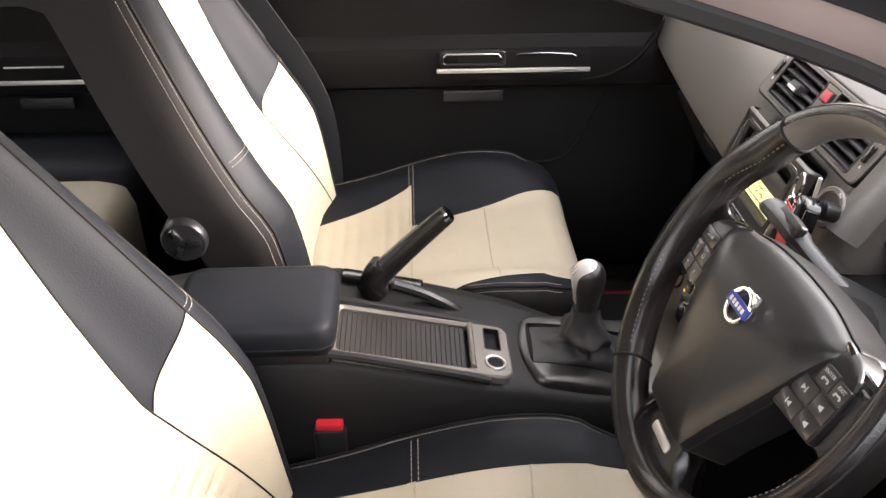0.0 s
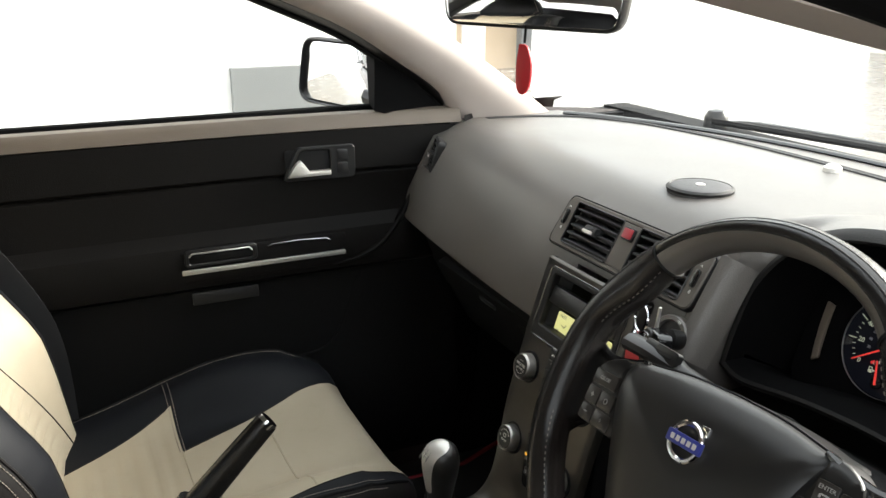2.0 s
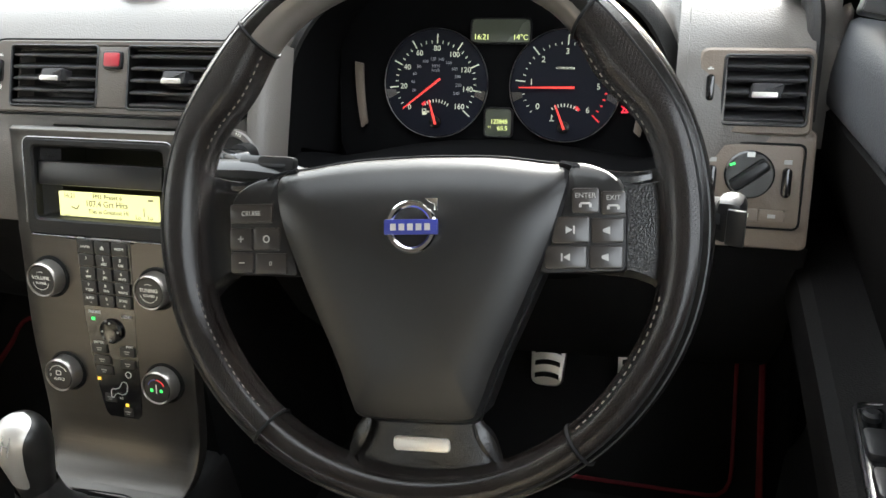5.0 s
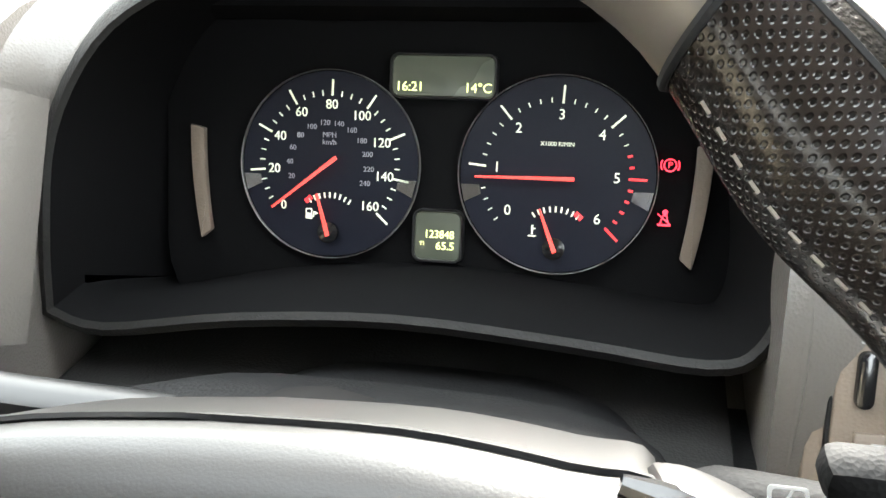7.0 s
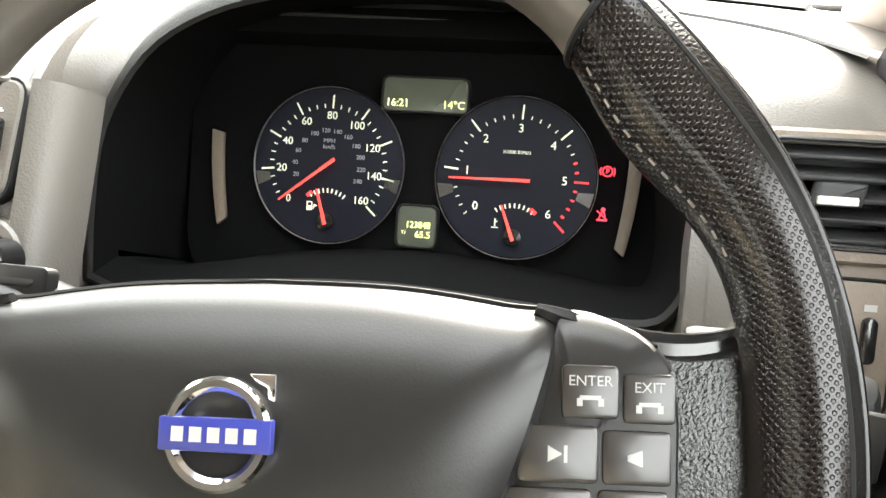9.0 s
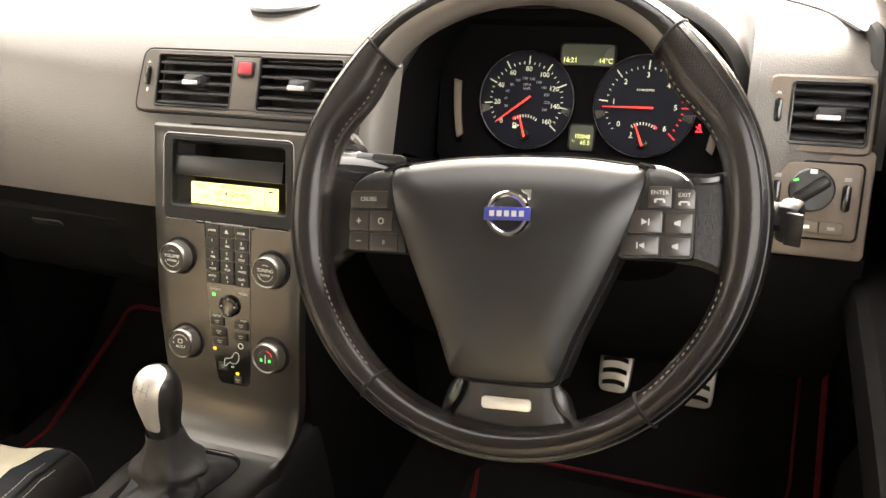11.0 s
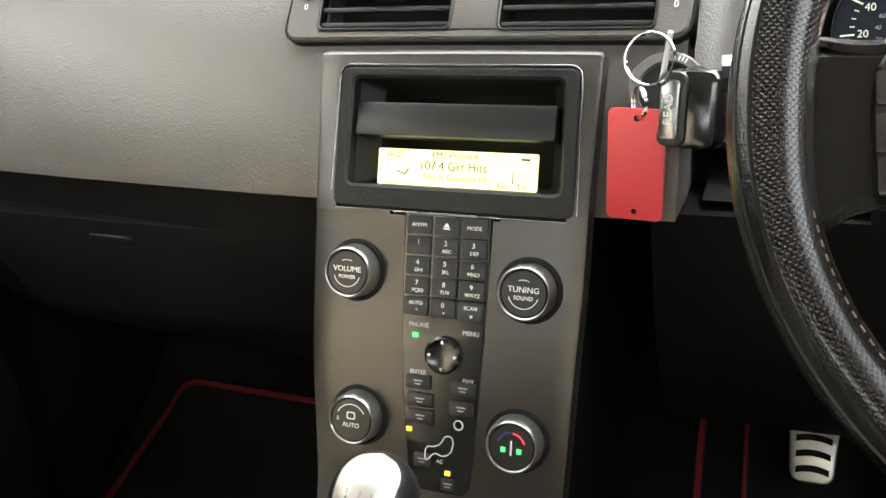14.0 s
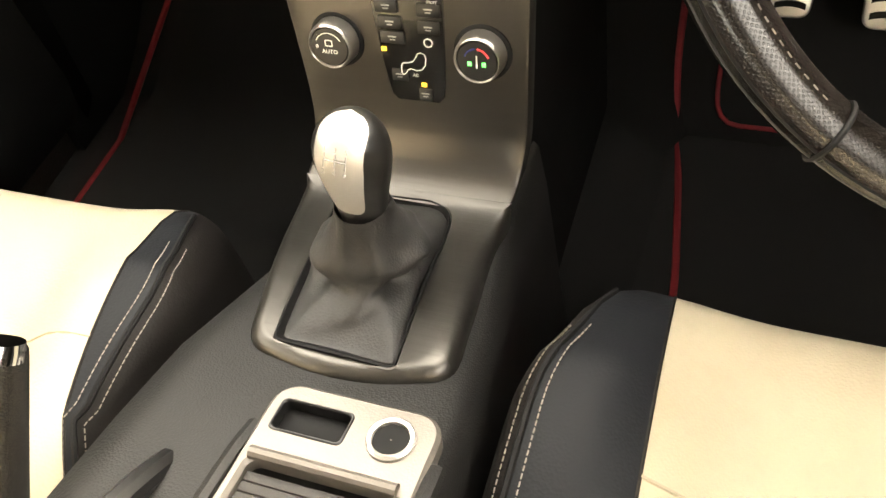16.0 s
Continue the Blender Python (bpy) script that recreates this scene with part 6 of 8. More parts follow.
# ---- gear lever ----
KNOBFACE = mat("satin_silver_knob", (0.58, 0.56, 0.53), 0.38, metal=0.6, vary=0.03)
KNOBBLACK = mat("worn_black_knob_leather", (0.011, 0.0105, 0.010), 0.33, grain=0.15, grain_scale=900)
GAITER = mat("soft_grey_black_gaiter_leather", (0.026, 0.025, 0.025), 0.55, grain=0.3, grain_scale=600)
gear = thing("gear_lever", (0.012, -0.15, 0.37), "gear lever with silver-faced knob and black leather gaiter", "gear lever")
rows = []
for inset, drop in ((0.0002, 0.0100), (0.0002, -0.0004), (0.0012, -0.0008), (0.0020, 0.0004), (0.0030, 0.0024), (0.0046, 0.0046), (0.0070, 0.0056)):
    rows.append([plate_point(a, reach(opening, a) - inset * (1.0 + 0.5 * max(0, -math.sin(a)) ** 6), -drop) for a in turns])
part("gaiter_frame", rings_bm(rows, cap=False), RUBBER, gear, "black frame round the gaiter")
tip = Vector((0.0245, -0.1552, 0.456))
# skirt inside the frame, a tuck, a soft roll at half height, then a cone up to the collar
GAITER_FORM = [(0.0, 1.0, 0.0), (0.10, 0.96, 0.035), (0.22, 0.86, 0.12), (0.34, 0.72, 0.21), (0.44, 0.61, 0.30), (0.54, 0.63, 0.38), (0.64, 0.61, 0.47), (0.76, 0.49, 0.60), (0.88, 0.37, 0.78), (1.0, 0.315, 1.0)]
rings = []
foot = Vector((FOOT[0], FOOT[1], plate_z(FOOT[1]) - 0.004))
for p in smooth_line(GAITER_FORM, 6):
    t, wide, up_t = p.x, p.y, p.z
    ring = []
    soft = math.sin(math.pi * min(1, max(0, t))) ** 0.8
    for j in range(96):
        a = math.tau * j / 96
        low = reach(opening, a) - 0.0040
        k = min(1, up_t * 2.2)
        r = low * (1 - k) + 0.054 * k
        tuck = math.exp(-((t - 0.36) / 0.11) ** 2)
        roll = math.exp(-((t - 0.58) / 0.10) ** 2)
        hollow = max(0, math.cos(1.6 * (a - radians(322)))) ** 3 + 0.8 * max(0, math.cos(1.9 * (a - radians(212)))) ** 3
        rib = max(0, math.cos(2.6 * (a - radians(268) - 0.9 * (t - 0.3)))) ** 4
        r = r * wide - 0.0120 * tuck * hollow + 0.0060 * tuck * rib + 0.0045 * roll * math.cos(2 * a - 0.5) + soft * (0.0016 * math.sin(5 * a - 8 * t) + 0.0012 * math.sin(7 * a + 11 * t))
        sag = soft * (0.0042 * math.sin(2 * a + 0.9) + 0.0030 * math.sin(3 * a - 1.4) - 0.0030 * roll * rib)
        c = foot.lerp(tip, up_t)
        x, y = c.x + r * math.cos(a), c.y + r * math.sin(a)
        tilted = plate_z(max(-0.24, min(-0.06, y))) - plate_z(FOOT[1])
        ring.append((x, y, c.z + tilted * (1 - up_t) ** 2 + sag - 0.0012 * (t < 0.02)))
    rings.append(ring)
part("gaiter", rings_bm(rings, cap=False), GAITER, gear, "creased black leather gaiter", sharp=180)
z0 = 0.437
prof = [(0.0, 0.0125, 0.0125), (0.008, 0.0140, 0.0135), (0.022, 0.0158, 0.0150), (0.040, 0.0185, 0.0175), (0.056, 0.0212, 0.0200), (0.070, 0.0218, 0.0208), (0.080, 0.0195, 0.0192), (0.087, 0.0145, 0.0150), (0.0905, 0.0080, 0.0085), (0.0915, 0.0015, 0.0015)]
KT = Matrix.Translation((0.0225, -0.1550, z0)) @ Matrix.Rotation(radians(2), 4, "X") @ Matrix.Rotation(radians(8), 4, "Y")
prof_s = smooth_line(prof, 4)
part("knob", rings_bm([[KT @ Vector((p.y * math.cos(a), p.z * math.sin(a), p.x)) for a in [math.tau * j / 36 for j in range(36)]] for p in prof_s]), KNOBBLACK, gear, "glossy black gear knob")


def knob_radius(h):
    for a, b in zip(prof_s, prof_s[1:]):
        if a.x <= h <= b.x:
            k = (h - a.x) / max(1e-7, b.x - a.x)
            return a.y + (b.y - a.y) * k, a.z + (b.z - a.z) * k
    return 1e-5, 1e-5


def knob_skin(x, spot, n):
    """Drops a point beside the knob's middle line on to its skin."""
    lo, hi = -0.002, 0.03
    for _ in range(26):
        d_ = (lo + hi) / 2
        y, h = spot.x - n.x * d_, spot.y - n.y * d_
        rx_, rz_ = knob_radius(h)
        if (x / rx_) ** 2 + (y / rz_) ** 2 > 1:
            lo = d_
        else:
            hi = d_
    return Vector((x, spot.x - n.x * (hi - 0.0007), spot.y - n.y * (hi - 0.0007)))


# silver face: up the rear of the knob and over its crown
spine = [Vector((-p.z, p.x)) for p in prof_s if p.x > 0.0285] + [Vector((p.z, p.x)) for p in reversed(prof_s) if p.x > 0.0903]
run = [0.0]
for a, b in zip(spine, spine[1:]):
    run.append(run[-1] + (b - a).length)
ins = []
for k in range(33):
    want = run[-1] * (k / 32)
    i = max(j for j in range(len(run) - 1) if run[j] <= want + 1e-9)
    f = (want - run[i]) / max(1e-7, run[i + 1] - run[i])
    spot = spine[i].lerp(spine[i + 1], f)
    along = (spine[min(i + 2, len(spine) - 1)] - spine[max(0, i - 1)]).normalized()
    n = Vector((-along.y, along.x))
    left = run[-1] - want
    hw = 0.0088 + 0.0052 * min(1, want / 0.040) ** 0.8
    hw *= math.sqrt(max(0.0, 1 - max(0, 1 - left / 0.0150) ** 2)) * math.sqrt(max(0.02, 1 - max(0, 1 - want / 0.004) ** 2 * 0.35))
    ins.append([KT @ knob_skin(-0.0005 + max(0.0004, hw) * (-1 + j / 6), spot, n) for j in range(13)])
face = part("knob_face", rings_bm(ins, closed=False), KNOBFACE, gear, "satin silver knob face", sharp=60)
sh = bmesh.new()
SHM = KT @ axes_at(knob_skin(0.0, Vector((-knob_radius(0.0815)[1], 0.0815)), Vector((-0.85, 0.53))), (1, 0, 0), (0, 0.53, 0.85))
for x in (-0.006, 0, 0.006):
    bar_bm(x, -0.004, x, 0.004, 0.0006, SHM @ Matrix.Translation((0, 0, 0.0006)), sh, lift=0.0012)
bar_bm(-0.006, 0, 0.006, 0, 0.0006, SHM @ Matrix.Translation((0, 0, 0.0006)), sh, lift=0.0012)
part("gate_marking", sh, GREYMARK, face)
for x, y, n in ((-0.006, 0.0062, "1"), (0, 0.0062, "3"), (0.006, 0.0062, "5"), (-0.006, -0.0064, "2"), (0, -0.0064, "4"), (0.006, -0.0064, "6")):
    part("gate_numeral", words_bm(n, 0.0040, SHM @ Matrix.Translation((0, 0, 0.0012)), cx=x, cy=y), GREYMARK, face)

# ---- console between the seats ----
cons = thing("centre_console", (0.01, -0.45, 0.1), "black centre console with roller tray and armrest box", "centre console")
rows = []
for y, zt, xl, xr in ((0.02, 0.34, -0.070, 0.078), (-0.08, 0.342, -0.072, 0.084), (-0.16, 0.362, -0.080, 0.098), (-0.24, 0.390, -0.095, 0.107), (-0.30, 0.403, -0.102, 0.109), (-0.37, 0.4205, -0.105, 0.110), (-0.48, 0.446, -0.106, 0.110), (-0.66, 0.452, -0.104, 0.109), (-0.76, 0.435, -0.10, 0.107)):
    rows.append([(xl - 0.012, y, 0.03), (xl - 0.004, y, zt - 0.06), (xl, y, zt - 0.012), (xl + 0.008, y, zt - 0.002), (xl + 0.03, y, zt), (xr - 0.03, y, zt), (xr - 0.008, y, zt - 0.002), (xr, y, zt - 0.012), (xr + 0.004, y, zt - 0.06), (xr + 0.012, y, 0.03)])
part("body", rings_bm(rows), BLACK, cons, "grained black console body", sharp=50)
TP = axes_at((0.0515, -0.36, 0.4225), (1, 0, 0), (0, 0.976, -0.216))
ROLLER = mat("brown_grey_roller_plastic", (0.026, 0.023, 0.021), 0.5, spec=0.3, grain=0.25, grain_scale=500)
TRAYRIM = mat("satin_taupe_tray", (0.17, 0.153, 0.135), 0.4, metal=0.4, grain=0.15, grain_scale=600)
tray = part("tray_frame", frame_bm(rrect(0.104, 0.235, 0.016, 5, 0, -0.0105), rrect(0.086, 0.170, 0.006, 5, -0.001, -0.031), 0.012, TP, 0.0025, lift=0.0065, inner_depth=0.010), TRAYRIM, cons, "taupe satin tray frame")
for k in range(26):
    part("tray_slat", box_bm((0.085, 0.0062, 0.004), TP @ Matrix.Translation((-0.001, -0.115 + 0.0064 * k, -0.0005)), 0.0006, seg=1), ROLLER, cons, "dark brown-grey roller slat" if k == 0 else "")
part("tray_lip", tube_bm([TP @ Vector((-0.044, 0.0555, 0.008)), TP @ Vector((0.042, 0.0555, 0.008))], 0.0040, 10), TRAYRIM, cons, "satin roller tray lip")
carve(tray, [((0.043, 0.020, 0.030), TP @ Matrix.Translation((-0.0215, 0.084, 0.0)))])
part("coin_slot", frame_bm(rrect(0.046, 0.023, 0.004, 4, -0.0215, 0.084), rrect(0.042, 0.019, 0.003, 4, -0.0215, 0.084), 0.010, TP, 0.0008, lift=0.0072), SMOOTH, cons)
part("slot_floor", slab_bm(rrect(0.043, 0.020, 0.003, 4, -0.0215, 0.084), 0.002, TP, 0.0003, lift=-0.0010), RUBBER, cons)
soc = part("power_socket", turned_bm([(0.0140, 0.0), (0.0140, 0.0082), (0.0128, 0.0092), (0.0108, 0.0086), (0.0104, 0.0062)], TP @ Matrix.Translation((0.0265, 0.0845, 0)), 28, cap=False), SATIN, cons, "round socket with pale ring")
part("bore", turned_bm([(0.0106, 0.0066), (0.009, 0.0067), (0.0005, 0.0067)], TP @ Matrix.Translation((0.0265, 0.0845, 0)), 20, cap=False), RUBBER, soc)
for s in (-1, 1):
    part("side_rail", tube_bm(smooth_line([(0.0515 + s * 0.0545, -0.285, 0.4055), (0.0515 + s * 0.0555, -0.31, 0.4145), (0.0515 + s * 0.0555, -0.37, 0.430), (0.0515 + s * 0.0555, -0.48, 0.456), (0.0515 + s * 0.0555, -0.57, 0.462), (0.0515 + s * 0.054, -0.64, 0.461)], 4), 0.0055, 8), BLACK, cons)
arm = thing("armrest_box", (0.055, -0.57, 0.42), "padded black leather armrest box lid", "armrest")
rings = []
for f, z in ((0.93, 0.463), (0.985, 0.466), (1.0, 0.474), (1.0, 0.486), (0.985, 0.496), (0.94, 0.5035), (0.80, 0.5075), (0.4, 0.509), (0.05, 0.5095)):
    rings.append([(0.052 + x * f, -0.568 + y * f, z - 0.04 * 0) for x, y in rrect(0.142, 0.195, 0.022, 6)])
part("lid", rings_bm(rings), LEATHER, arm, "black padded leather lid", sharp=60)
part("lid_seam", tube_bm([(0.052 + x, -0.568 + y, 0.4755) for x, y in rrect(0.1425, 0.1955, 0.022, 6)], 0.0013, 6, cyclic=True), RUBBER, arm)
part("box", box_bm((0.128, 0.18, 0.02), Matrix.Translation((0.052, -0.568, 0.457)), 0.004), SMOOTH, arm)

# ---- handbrake ----
hb = thing("handbrake", (-0.046, -0.40, 0.40), "raised black handbrake lever with chrome button", "handbrake")
pts = smooth_line([(-0.046, -0.437, 0.440), (-0.046, -0.425, 0.462), (-0.046, -0.400, 0.489), (-0.046, -0.366, 0.523), (-0.046, -0.332, 0.556)], 5)
rr = [0.0160 - 0.0045 * (i / (len(pts) - 1)) for i in range(len(pts))]
part("grip", tube_bm(pts, rr, 16, flat=1.15), WHEELHIDE, hb, "glossy black leather lever grip")
heel_line = smooth_line([(-0.046, -0.418, 0.482), (-0.046, -0.428, 0.464), (-0.046, -0.430, 0.448), (-0.046, -0.424, 0.436)], 4)
part("heel", tube_bm(heel_line, [0.0165 + 0.0045 * math.sin(math.pi * k / 24) for k in range(13)], 14, flat=0.95), WHEELHIDE, hb, "flared leather heel of the grip")
part("strip", tube_bm([(-0.0465, -0.402, 0.5030), (-0.0465, -0.337, 0.5655)], 0.0018, 6), DARKCHROME, hb)
d = Vector((0, 0.037, 0.031)).normalized()
BM = axes_at(Vector((-0.046, -0.332, 0.556)), (1, 0, 0), Vector((0, -d.z, d.y)))
part("collar", turned_bm([(0.0112, -0.004), (0.0118, 0.000), (0.0118, 0.004), (0.0098, 0.006), (0.0078, 0.0062)], BM, 20), CHROME, hb)
part("button", turned_bm([(0.0076, 0.004), (0.0078, 0.014), (0.0060, 0.0160), (0.001, 0.0166)], BM, 18), SATIN, hb, "silver release button")
part("under_arm", tube_bm(smooth_line([(-0.047, -0.405, 0.449), (-0.047, -0.36, 0.430), (-0.047, -0.32, 0.403), (-0.047, -0.295, 0.376)], 5), 0.0085, 10), SMOOTH, hb, "black lever arm into the console")
part("slot_trim", box_bm((0.026, 0.115, 0.012), Matrix.Translation((-0.074, -0.42, 0.436)) @ Matrix.Rotation(radians(-12), 4, "X"), 0.005), GLOSS, hb)

# ---- seats ----
def lerp(a, b, t):
    return a + (b - a) * t


def seat(name, cx, inner, label, group="front seats"):
    """A front seat about x = cx; inner is the side, +1 or -1, of the console."""
    st = thing(name, (cx, -0.4, 0.03), label, "car seat", group)

    # cushion: v runs from back to front, u across
    def half_at(y):
        if y < -0.22:
            return 0.252 - 0.02 * max(0, -0.40 - y) / 0.2
        return 0.125 + 0.127 * math.sqrt(max(0.0, 1 - ((y + 0.22) / 0.132) ** 2))

    def cushion(u, v):
        y = -0.60 + 0.512 * v
        half = half_at(y)
        a = abs(u)
        sg = 1 if u > 0 else -1
        x = half * u
        crest = 0.050 * math.exp(-((v - 0.66) / 0.36) ** 2) * min(1, (1.0 - v) / 0.2 + 0.12)
        t = min(1, max(0, (abs(x) - 0.095) / 0.105))
        z = 0.308 + 0.030 * v - 0.006 * (1 - min(1, abs(x) / 0.16) ** 2) + crest * t * t * (3 - 2 * t)
        if a > 0.88:
            q = (a - 0.88) / 0.12
            z -= 0.140 * q ** 2.4
            x = half * (0.88 + 0.12 * math.sin(math.pi / 2 * min(1, q * 1.6))) * sg
        if v > 0.86:
            q = (v - 0.86) / 0.14
            z -= 0.115 * q ** 2.8
            y = -0.60 + 0.512 * (0.86 + 0.14 * math.sin(math.pi / 2 * min(1, q * 1.2)))
        return Vector((cx + x, y, z))

    CROSS = 0.43

    def split(v, front, side=0):
        """The cream panel's half width as a share of the cushion's."""
        y = -0.60 + 0.512 * v
        if side == inner:
            wide = min(0.234, 0.182 - 0.21 * (y + 0.11)) if inner > 0 else lerp(0.160, 0.168, v)
            return min(0.999, wide / half_at(y))
        if front:
            return min(0.999, lerp(0.055, 0.150, min(1, max(0, (y + 0.38) / 0.27))) / half_at(y))
        return lerp(0.055, 0.160, v / CROSS) / half_at(y)

    rear_v = [CROSS * k / 50 for k in range(51)]
    front_v = [lerp(CROSS, 1.0, k / 26) for k in range(27)]
    vs = rear_v[::4] + front_v

    def strip(u0, u1, n, rows_v, front, flutes=0):
        rows = []
        for v in rows_v:
            a, b = u0(v, front), u1(v, front)
            row = []
            for k in range(n + 1):
                p = cushion(lerp(a, b, k / n), v)
                if flutes:
                    fade = min(1, (CROSS - v) / 0.02) * min(1, 4 * (1 - abs(2 * k / n - 1)))
                    p.z -= 0.0032 * (1 - abs(math.sin(math.pi * flutes * v / CROSS)) ** 0.45) * fade
                row.append(p)
            rows.append(row)
        return rings_bm(rows, closed=False)

    lo, hi = (lambda v, f: -split(v, f, -1)), (lambda v, f: split(v, f, 1))
    part("cushion_rear_panel", strip(lo, hi, 20, rear_v, False, 9), CREAM, st, "fluted cream leather cushion panel", sharp=80)
    part("cushion_panel", strip(lo, hi, 20, front_v[:13], True), CREAM, st, "cream leather cushion panel", sharp=80)
    part("cushion_front_panel", strip(lo, hi, 20, front_v[12:], True), CREAM, st, "cream leather cushion front", sharp=80)
    edge_u = lambda v, f: s * 0.90 if split(v, f, s) < 0.88 else s * min(0.9995, split(v, f, s) + 0.012)
    up = Vector((0, 0, 0.0008))
    for s in (-1, 1):
        own = lambda v, f: s * split(v, f, s)
        part("cushion_rear_bolster", strip(own, edge_u, 10, rear_v[::4] + [CROSS], False), LEATHER, st, "black leather cushion bolster", sharp=80)
        part("cushion_bolster", strip(own, edge_u, 12, front_v, True), LEATHER, st, "black leather front cushion bolster", sharp=80)
        part("cushion_side", strip(edge_u, lambda v, f: s * 1.0, 8, vs, True), SUEDE, st, sharp=80)
        part("piping", tube_bm([cushion(edge_u(v, True), v) + up for v in vs[:-4]], 0.0022, 6), RUBBER, st)
        for off_u in (0.012, -0.012):
            part("stitching", stitches_bm([cushion(edge_u(v, True) - s * off_u, v) + up for v in vs[:-6]], 0.0005, 0.0032, 0.0014), THREAD, st)
        part("seam", tube_bm([cushion(own(v, False), v) for v in rear_v[::4]], 0.0012, 5), SUEDE, st)
        part("seam", tube_bm([cushion(own(v, True), v) for v in front_v], 0.0012, 5), SUEDE, st)
        for off_v in (-0.008, 0.008):
            ln = [cushion(s * lerp(split(CROSS, True, s), 0.88, k / 12), CROSS + off_v) + up for k in range(13)]
            part("cross_stitching", stitches_bm(ln, 0.0006), THREAD, st)
    part("seam", tube_bm([cushion(u * split(CROSS, True, 1 if u > 0 else -1), CROSS) for u in [-1 + k / 10 for k in range(21)]], 0.0014, 5), mat_seam, st)
    part("seam", tube_bm([cushion(u * split(front_v[12], True, 1 if u > 0 else -1), front_v[12]) for u in [-1 + k / 10 for k in range(21)]], 0.0014, 5), mat_seam, st)
    base = [[(cx + sx * 0.235, y, z) for sx, z in ((-1, 0.05), (-1, 0.23), (1, 0.23), (1, 0.05))] for y in (-0.60, -0.13)]
    part("base", rings_bm(base), LOWER, st)

    # backrest
    def back(u, v):
        z = 0.30 + 0.545 * v
        y0 = -0.552 - 0.222 * v
        half = lerp(0.252, 0.262, min(1, v / 0.4)) if v < 0.4 else lerp(0.262, 0.162, ((v - 0.4) / 0.6) ** 1.25)
        a = abs(u)
        sg = 1 if u > 0 else -1
        bol = 0.056 * (1 - 0.50 * max(0, v - 0.35) / 0.65) * min(1, 0.4 + v * 2)
        lumbar = 0.010 * math.exp(-((v - 0.25) / 0.2) ** 2)
        x = half * u
        if a < 0.40:
            d = 0.006 * (a / 0.4) ** 2 + lumbar
        elif a < 0.74:
            t = (a - 0.40) / 0.34
            d = 0.006 + bol * (0.5 - 0.5 * math.cos(math.pi * t)) + lumbar
        elif a < 0.90:
            d = 0.006 + bol + lumbar - 0.022 * ((a - 0.74) / 0.16) ** 1.8
        else:
            t = (a - 0.90) / 0.10
            d = 0.006 + bol + lumbar - 0.022 - 0.100 * t ** 1.5
            x = half * (0.90 + 0.10 * math.sin(math.pi / 2 * min(1, t * 1.8))) * sg
        if v > 0.93:
            t = (v - 0.93) / 0.07
            d -= 0.07 * t ** 2
        c, s_ = math.cos(radians(22)), math.sin(radians(22))
        return Vector((cx + x, y0 + d * c, z + d * s_))

    def cream_half(v):
        return lerp(0.62, 0.36, min(1, v / 0.42)) if v < 0.42 else lerp(0.36, 0.58, ((v - 0.42) / 0.58) ** 1.3)

    J = 55
    JV = 0.405
    bv = [JV * k / 55 for k in range(55)] + [lerp(JV, 1.0, k / 20) for k in range(21)]

    def bstrip(u0, u1, n, j0, j1, flute=0.0, shear=0.0):
        rows = []
        for j in range(j0, j1 + 1):
            row = []
            for k in range(n + 1):
                v = bv[j]
                uu = lerp(u0(v), u1(v), k / n)
                vv = min(1, v + shear * (k / n) * (v / JV if v < JV else (1 - v) / (1 - JV)))
                p = back(uu, vv)
                if flute:
                    q = flute * (1 - abs(math.sin(math.pi * 11 * v / bv[J])) ** 0.45) * min(1, 4 * (1 - abs(2 * k / n - 1)))
                    p.y -= q * 0.93
                    p.z -= q * 0.37
                row.append(p)
            rows.append(row)
        return rings_bm(rows, closed=False)

    part("back_lower_panel", bstrip(lambda v: -cream_half(v), cream_half, 16, 0, J, 0.0048), CREAM, st, "fluted cream leather back panel", sharp=80)
    part("back_upper_panel", bstrip(lambda v: -cream_half(v), cream_half, 20, J, 75), CREAM, st, "cream leather upper back panel", sharp=80)
    for s in (-1, 1):
        part("back_lower_bolster", bstrip(lambda v: s * cream_half(v), lambda v: s * 0.705, 10, 0, J, 0, 0.085), CREAM, st, "cream leather side bolster", sharp=80)
        part("back_upper_bolster", bstrip(lambda v: s * cream_half(v), lambda v: s * 0.705, 10, J, 75, 0, 0.085), LEATHER, st, "blue-black leather side bolster", sharp=80)
        part("back_edge", bstrip(lambda v: s * 0.705, lambda v: s * 0.90, 8, 0, 75), LEATHER, st, "blue-black leather edge strip", sharp=80)
        part("back_side", bstrip(lambda v: s * 0.90, lambda v: s * 1.0, 10, 0, 75), SUEDE, st, "brown-black leather seat side", sharp=80)
        off = Vector((s * 0.0004, 0.0008, 0.0004))
        part("piping", tube_bm([back(s * 0.705, v) + off * 0.4 for v in bv], 0.0013, 6), SUEDE, st)
        part("piping", tube_bm([back(s * 0.902, v) + off * 0.5 for v in bv], 0.0022, 6), SUEDE, st)
        for u in (0.911, 0.924):
            part("stitching", stitches_bm([back(s * u, v) + off for v in bv[:73]], 0.0005, 0.0034, 0.0016), THREAD, st)
        rear = [(cx + s * (abs(back(s, v).x - cx) * 0.994 + 0.0004), -0.552 - 0.222 * v - 0.024 - 0.014 * v, 0.30 + 0.545 * v - 0.024) for v in bv[:70]]
        for dy in (0.0, 0.009):
            part("stitching", stitches_bm([(x, y + dy, z + dy * 0.2) for x, y, z in rear], 0.0006, 0.0034, 0.0016), THREAD, st)
        part("seam", tube_bm([back(s * cream_half(v), v) for v in bv], 0.0013, 5), SUEDE, st)
